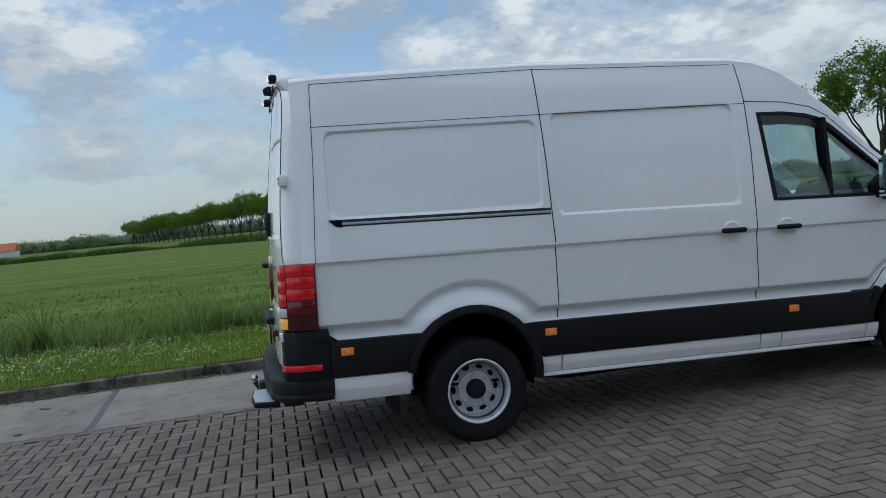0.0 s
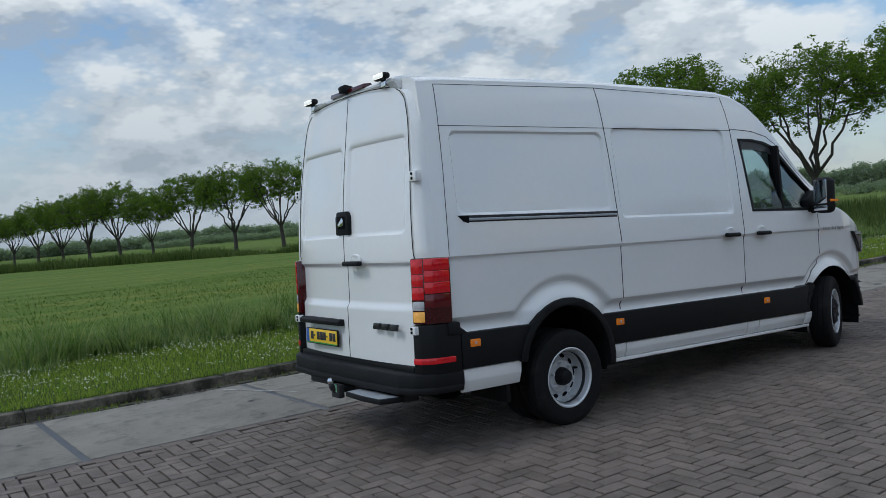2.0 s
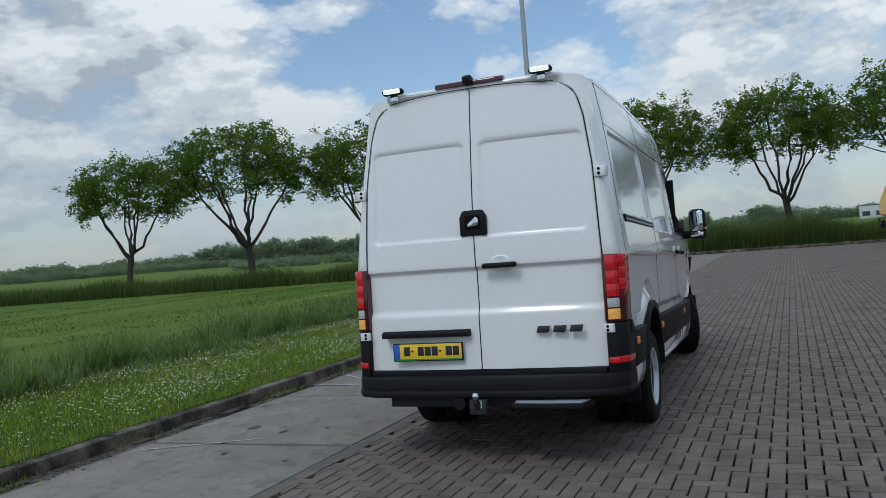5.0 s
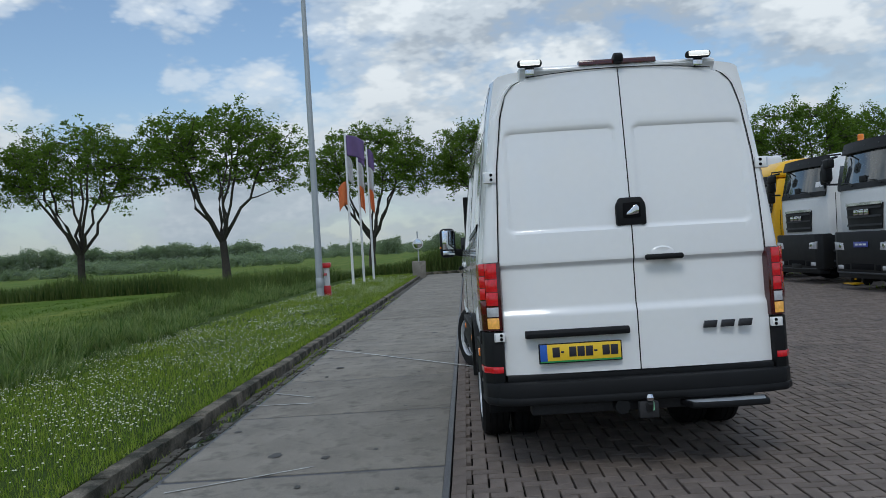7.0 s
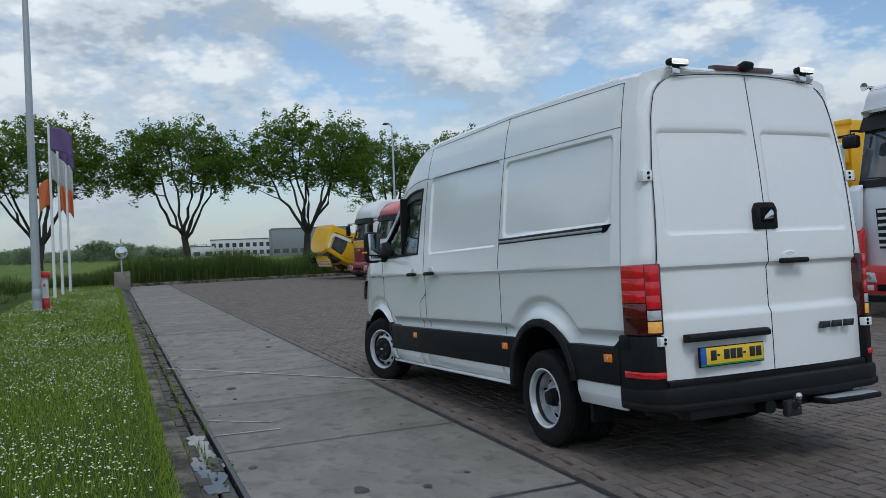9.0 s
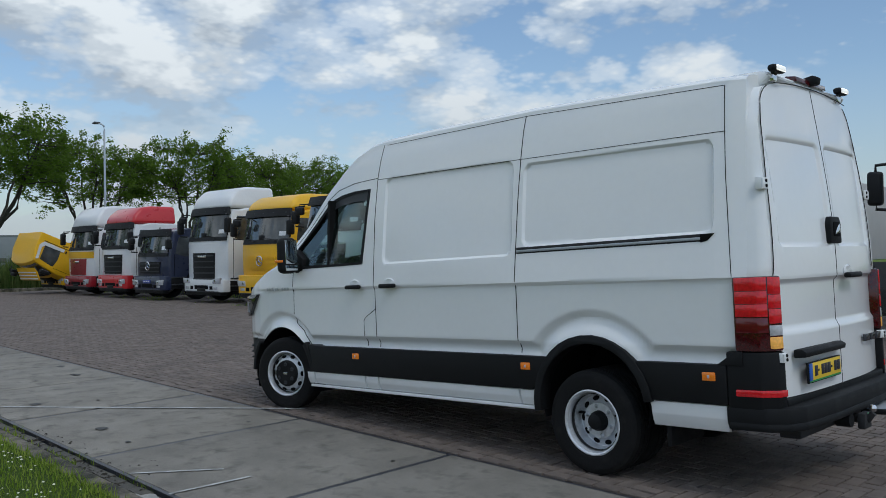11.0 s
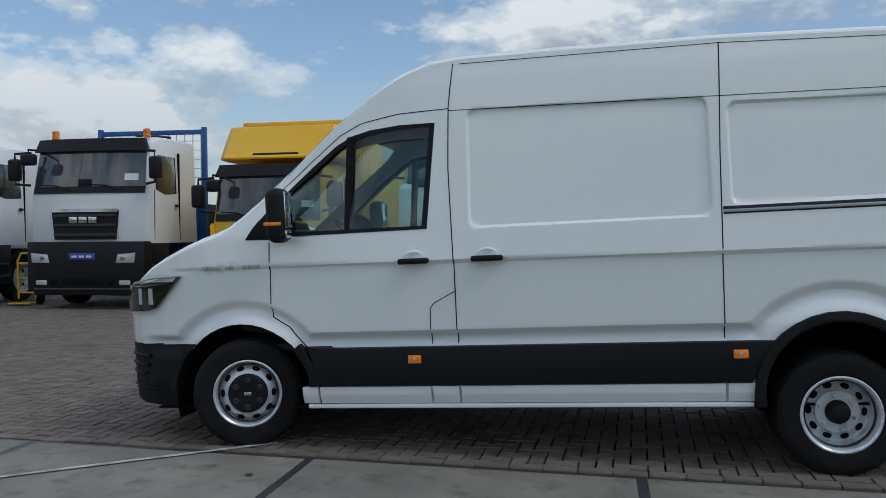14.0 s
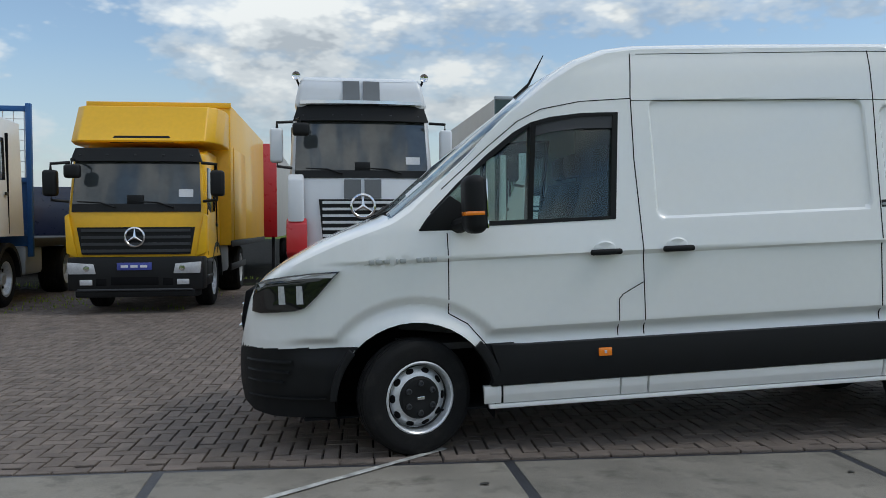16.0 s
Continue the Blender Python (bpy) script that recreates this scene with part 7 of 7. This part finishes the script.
def office(name, x, y, spin, length, depth, height, wall, label, bands=1, storeys=2, window_w=1.6):
    b = empty(name, Matrix.Translation((x, y, 0)) @ Matrix.Rotation(spin, 4, "Z"), label, "building")
    part("wall", box(-length / 2, length / 2, -depth, 0, -0.1, height, 0.05), wall, b)
    part("roof", box(-length / 2 - 0.15, length / 2 + 0.15, -depth - 0.15, 0.15, height, height + 0.35, 0.05), M_STRIPE, b, "dark roof edge")
    for f in range(storeys):
        z = 0.9 + f * (height - 0.8) / storeys
        n = int(length / (window_w + 0.9))
        for i in range(n):
            xx = -length / 2 + (i + 0.5) * length / n
            wn = part("window", box(xx - window_w / 2, xx + window_w / 2, -0.02, 0.06, z, z + min(1.7, (height - 1.2) / storeys - 0.5), 0.01), M_STRIPE, b)
            part("pane", box(xx - window_w / 2 + 0.08, xx + window_w / 2 - 0.08, 0.05, 0.075, z + 0.08, z + min(1.6, (height - 1.2) / storeys - 0.6)), M_TGLASS, wn)
    return b


M_GREYCLAD = mat("grey_cladding", (0.22, 0.24, 0.26), 0.6, vary=0.1, scale=0.5)
M_WHITECLAD = mat("white_cladding", (0.62, 0.63, 0.64), 0.6, vary=0.06, scale=0.5)
office("office_building", 329, -59, radians(78), 24, 20, 7.0, M_WHITECLAD, "long white warehouse with a dark window band, far across the fields", storeys=2)
office("warehouse", 285, -76, radians(80), 28, 24, 9.6, M_GREYCLAD, "grey clad warehouse far across the fields", storeys=1, window_w=2.2)
office("office_building", 330, -44, radians(78), 9, 14, 4.6, M_WHITECLAD, "small white office block far across the fields", storeys=1, window_w=2.6)
# far farm roofs
for x, y, w in ((-106, 410, 20),):
    h = empty("farmhouse", Matrix.Translation((x, y, 0)), "small far farmhouse with an orange tiled roof", "house")
    part("wall", box(-w / 2, w / 2, -5, 5, -0.1, 3.0, 0.05), M_WHITECLAD, h)
    part("roof", prism([(-5.5, 2.9), (0, 6.5), (5.5, 2.9)], "x", -w / 2 - 0.4, w / 2 + 0.4), mat("orange_tiles", (0.42, 0.13, 0.06), 0.8, vary=0.2), h, "orange tiled roof")

# ---------------------------------------------------------------- brick paving
BL, BW, GAP = 0.204, 0.102, 0.0125
rb = random.Random(9)


def brick_mesh(seed):
    r = random.Random(seed)
    bm = bmesh.new()
    l, w = (BL - GAP) / 2, (BW - GAP) / 2
    c = 0.0035
    rings = []
    for k, z in ((0.0, -0.045), (0.0, -0.004), (c, 0.0)):
        rings.append([bm.verts.new((sx * (l - k) + r.uniform(-0.0015, 0.0015), sy * (w - k) + r.uniform(-0.0015, 0.0015), z)) for sx, sy in ((-1, -1), (1, -1), (1, 1), (-1, 1))])
    for a, b in zip(rings, rings[1:]):
        for i in range(4):
            bm.faces.new((a[i], a[(i + 1) % 4], b[(i + 1) % 4], b[i]))
    bm.faces.new(rings[-1])
    me = mesh_of(bm, "brick", None)
    me.materials.append(M_BRICK)
    return me


BRICKS = [brick_mesh(i) for i in range(6)]
LAY = STRIP            # the herringbone runs at this angle


def herringbone(x0, x1, y0, y1, top):
    """Centres and headings of herringbone bricks inside a rectangle, below the line top(x)."""
    out = []
    c, s = math.cos(LAY), math.sin(LAY)
    u = BW
    ox, oy = 1.0, -2.65
    for i in range(int((x0 - ox) / u) - 14, int((x1 - ox) / u) + 14):
        for j in range(int((y0 - oy) / u) - 24, int((y1 - oy) / u) + 24):
            m = (i - j) % 4
            if m == 0:
                a, b, turn = (i + 1.0) * u, (j + 0.5) * u, 0
            elif m == 3:
                a, b, turn = (i + 0.5) * u, (j + 1.0) * u, 1
            else:
                continue
            yield_x, yield_y = ox + c * a - s * b, oy + s * a + c * b
            if x0 < yield_x < x1 and y0 < yield_y < min(y1, top(yield_x)):
                out.append((yield_x, yield_y, LAY + turn * math.pi / 2))
    return out


yard = bpy.data.objects["yard"]


def lay(places, name, single, lift=0.002):
    if single:
        for x, y, a in places:
            ob = new("brick", BRICKS[rb.randrange(6)])
            ob.parent = yard
            ob.matrix_basis = Matrix.Translation((x, y, rb.uniform(-0.003, 0.003) + lift)) @ Matrix.Rotation(a, 4, "Z") @ Matrix.Rotation(rb.gauss(0, 0.006), 4, "X") @ Matrix.Rotation(rb.gauss(0, 0.004), 4, "Y")
        return
    base = np.array([v.co[:] for v in BRICKS[0].vertices])
    polys = [tuple(p.vertices) for p in BRICKS[0].polygons]
    P = np.array(places)
    n, k = len(P), len(base)
    ca, sa = np.cos(P[:, 2]), np.sin(P[:, 2])
    tz = np.random.RandomState(4).uniform(-0.002, 0.002, n) + 0.002
    tilt = np.random.RandomState(5).normal(0, 0.008, (n, 2))
    bx, by, bz = base.T
    X = P[:, 0, None] + ca[:, None] * bx - sa[:, None] * by
    Y = P[:, 1, None] + sa[:, None] * bx + ca[:, None] * by
    Z = tz[:, None] + bz + tilt[:, :1] * bx + tilt[:, 1:] * by
    verts = np.stack([X, Y, Z], 2).reshape(-1, 3)
    faces = np.array(polys)
    F = (np.arange(n)[:, None, None] * k + faces[None]).reshape(-1, 4)
    me = bpy.data.meshes.new(name)
    me.vertices.add(len(verts)); me.vertices.foreach_set("co", verts.ravel())
    me.loops.add(F.size); me.loops.foreach_set("vertex_index", F.ravel().astype(np.int32))
    me.polygons.add(len(F)); me.polygons.foreach_set("loop_start", np.arange(0, F.size, 4, dtype=np.int32))
    me.update(calc_edges=True)
    me.shade_flat()
    me.materials.append(M_BRICK)
    ob = tagged(new(name, me), kind="stuff")
    ob.parent = yard


# two straight courses along the concrete, then herringbone
course = []
x = YX0
while x < YX1:
    for r in range(1):
        xx = x + 0.5 * BL
        course.append((xx, border_y(xx) - 0.008 - BW * 0.5, STRIP))
    x += BL
edge_line = lambda x: border_y(x) - BW * 0.8
everything = herringbone(-14, 16, -7.5, 2.2, edge_line)
near = [p for p in everything if -3.9 < p[0] < 4.6 and p[1] > edge_line(p[0]) - 0.33][:230]
near_set = set(near)
lay([p for p in course if -3.5 < p[0] < 5.0][:45], "edge", True, 0.007)
lay(near, "near", True)
lay([p for p in course if not -3.5 < p[0] < 5.0] + [p for p in everything if p not in near_set], "paving_bricks", False)
wide = herringbone(16, 40, -11, 1.2, edge_line) + herringbone(-14, 16, -14, -7.5, edge_line)
lay(wide, "far_paving_bricks", False)

# gutter of two brick courses beside the kerb, sunk and dirty
gut = empty("gutter", label="dirty brick gutter with a puddle beside the kerb", category="gutter", kind="structure")
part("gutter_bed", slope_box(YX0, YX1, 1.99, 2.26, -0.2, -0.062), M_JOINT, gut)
M_GUTTER = mat("gutter_brick", (0.07, 0.06, 0.048), 0.65, vary=0.45, scale=4, fine=60, bump=0.5, bump_scale=120, island=0.3, dirt=(0.035, 0.04, 0.018), dirt_at=0.56, dirt_scale=2.5)
GB = brick_mesh(50)
GB.materials.clear(); GB.materials.append(M_GUTTER)
x = YX0 + 0.1
count = 0
rest = []
while x < YX1:
    for r in range(2):
        xx = x + (0.1 if r else 0)
        yy = border_y(xx) + 2.065 + 0.115 * r
        if -3.5 < xx < 11 and count < 150:
            ob = new("gutter_brick", GB); ob.parent = gut; count += 1
            ob.matrix_basis = Matrix.Translation((xx, yy, -0.016 + rb.uniform(-0.010, 0.005))) @ Matrix.Rotation(STRIP + rb.gauss(0, 0.02), 4, "Z") @ Matrix.Rotation(rb.gauss(0, 0.02), 4, "X")
        else:
            rest.append((xx, yy))
    x += 0.208
bm = bmesh.new()
for xx, yy in rest:
    low, top = [[bm.verts.new((xx + a * 0.097, yy + b * 0.05, z)) for a, b in ((-1, -1), (1, -1), (1, 1), (-1, 1))] for z in (-0.06, -0.019 + rb.uniform(-0.008, 0.005))]
    bm.faces.new(top)
    for i in range(4):
        bm.faces.new((low[i], low[(i + 1) % 4], top[(i + 1) % 4], top[i]))
tagged(part("gutter_bricks", bm, M_GUTTER, gut), kind="stuff")
M_WATER = mat("puddle_water", (0.03, 0.03, 0.028), 0.03, vary=0.2, spec=0.8)
bm = bmesh.new()
for k, (cx, off, rx, ry) in enumerate(((0.55, 2.13, 0.26, 0.10), (0.92, 2.11, 0.24, 0.11), (1.22, 2.13, 0.26, 0.10), (1.55, 2.12, 0.22, 0.09), (1.85, 2.1, 0.14, 0.06), (0.22, 2.12, 0.14, 0.07))):
    ring = []
    for i in range(40):
        a = 2 * math.pi * i / 40
        rr = 1 + 0.55 * noise.noise((math.cos(a) * 1.4, math.sin(a) * 1.4, 7 + 3 * k)) + 0.10 * noise.noise((math.cos(a) * 4, math.sin(a) * 4, 3 * k))
        px = cx + rx * rr * math.cos(a)
        ring.append(bm.verts.new((px, border_y(px) + min(2.235, max(2.0, off + ry * rr * math.sin(a))), -0.0155 + 0.0002 * k)))
    bm.faces.new(ring)
part("puddle", bm, M_WATER, gut, "shallow puddle reflecting the sky")

# thin worn white lines on the paving
M_LINE = mat("worn_white_line", (0.5, 0.5, 0.48), 0.85, vary=0.25, scale=8, dirt=(0.24, 0.235, 0.22), dirt_at=0.53, dirt_scale=7)
for i, (xa, ya, xb, yb, w) in enumerate(((6.3, 3.0, 3.46, 0.80, 0.048), (2.42, 3.07, 2.02, 2.57, 0.03), (1.74, 3.13, 1.70, 2.54, 0.03), (-1.18, 3.1, -0.75, 2.2, 0.02))):
    dx, dy = xb - xa, yb - ya
    l = math.hypot(dx, dy)
    ox, oy = -dy / l * w / 2, dx / l * w / 2
    bm = bmesh.new()
    n = 24
    rows = [[bm.verts.new((xa + dx * k / n + sgn * ox * (1 + 0.3 * noise.noise((k * 1.3, i, sgn))), ya + dy * k / n + sgn * oy * (1 + 0.3 * noise.noise((k * 1.3, i, sgn))), 0.0085)) for sgn in (-1, 1)] for k in range(n + 1)]
    for a, b in zip(rows, rows[1:]):
        bm.faces.new((a[0], a[1], b[1], b[0]))
    tagged(part("painted_line", bm, M_LINE), "thin worn white chalk line on the paving", "line", kind="structure")
# moss and small weeds in the gutter, the slab joints and under the parked trucks
rw = np.random.RandomState(8)
n = 9000
x = rw.uniform(-6, 20, n)
o = rw.choice((2.0, 2.11, 2.22, 2.245), n) + rw.normal(0, 0.012, n)
d = np.array([noise.noise((a * 1.1, b * 6, 2.0)) for a, b in zip(x, o)])
keep = d + rw.uniform(-0.2, 0.2, n) > 0.18
x, o = x[keep], o[keep]
rows = np.stack([x, 1.21 + SLOPE * x + o, np.full(len(x), -0.03), rw.uniform(0.02, 0.06, len(x)), rw.uniform(0.006, 0.014, len(x)), rw.uniform(0, 6.28, len(x)), rw.uniform(0.0, 0.05, len(x))], 1)
n = 14000
x, y = rw.uniform(2, 36, n), rw.uniform(-17, -8.2, n)
d = np.array([noise.noise((a * 0.5, b * 0.5, 5.0)) for a, b in zip(x, y)])
keep = d + rw.uniform(-0.2, 0.2, n) > 0.22
x, y = x[keep], y[keep]
rows2 = np.stack([x, y, np.full(len(x), 0.0), rw.uniform(0.02, 0.09, len(x)), rw.uniform(0.012, 0.03, len(x)), rw.uniform(0, 6.28, len(x)), rw.uniform(0.0, 0.08, len(x))], 1)
blades("weeds", np.concatenate([rows, rows2]), M_BLADE, "small weeds and moss in the joints", "weeds")
# dark crumbs of soil and old leaves swept against the kerb
verts, faces = [], []
for _ in range(2600):
    x = rw.uniform(-6, 16)
    o = 2.17 - abs(rw.normal(0, 0.14))
    if noise.noise((x * 0.9, 3.0, 1.0)) + rw.uniform(-0.25, 0.25) < 0.05:
        continue
    r, a = rw.uniform(0.006, 0.02), rw.uniform(0, 6.28)
    c = Vector((x, border_y(x) + o, 0.003 if o < 1.965 else -0.012))
    i = len(verts)
    verts += [tuple(c + Vector((r * math.cos(a + k * 2.1) * rw.uniform(0.6, 1.3), r * math.sin(a + k * 2.1), 0))) for k in range(3)] + [tuple(c + Vector((0, 0, r * 0.5)))]
    faces += [(i, i + 1, i + 3), (i + 1, i + 2, i + 3), (i + 2, i, i + 3)]
me = bpy.data.meshes.new("gutter_debris")
me.from_pydata(verts, [], faces)
me.materials.append(mat("dark_soil", (0.03, 0.025, 0.018), 0.95, vary=0.4))
tagged(new("gutter_debris", me), "dark soil crumbs and leaf bits in the gutter", "debris", kind="stuff")

# dark oil drips on the concrete slabs
ro = random.Random(21)
M_OIL = mat("oil_stain", (0.045, 0.042, 0.037), 0.6, vary=0.5, scale=12, fine=80)
bm = bmesh.new()
for k in range(46):
    cx, off = ro.uniform(-6, 9), ro.uniform(0.15, 1.85)
    if (cx + 21.12) % 2.02 < 0.16 or (cx + 21.12) % 2.02 > 1.86:
        continue
    r = ro.choice((0.014, 0.018, 0.022, 0.03, 0.05))
    ring = []
    for i in range(14):
        a = 2 * math.pi * i / 14
        rr = r * (1 + 0.5 * noise.noise((math.cos(a) * 1.5, math.sin(a) * 1.5, 5.0 * k)))
        px = cx + 1.5 * rr * math.cos(a)
        ring.append(bm.verts.new((px, border_y(px) + off + rr * math.sin(a), 0.0095)))
    bm.faces.new(ring)
tagged(part("oil_stain", bm, M_OIL), "small dark oil drips on the concrete slabs", "stain", kind="stuff")
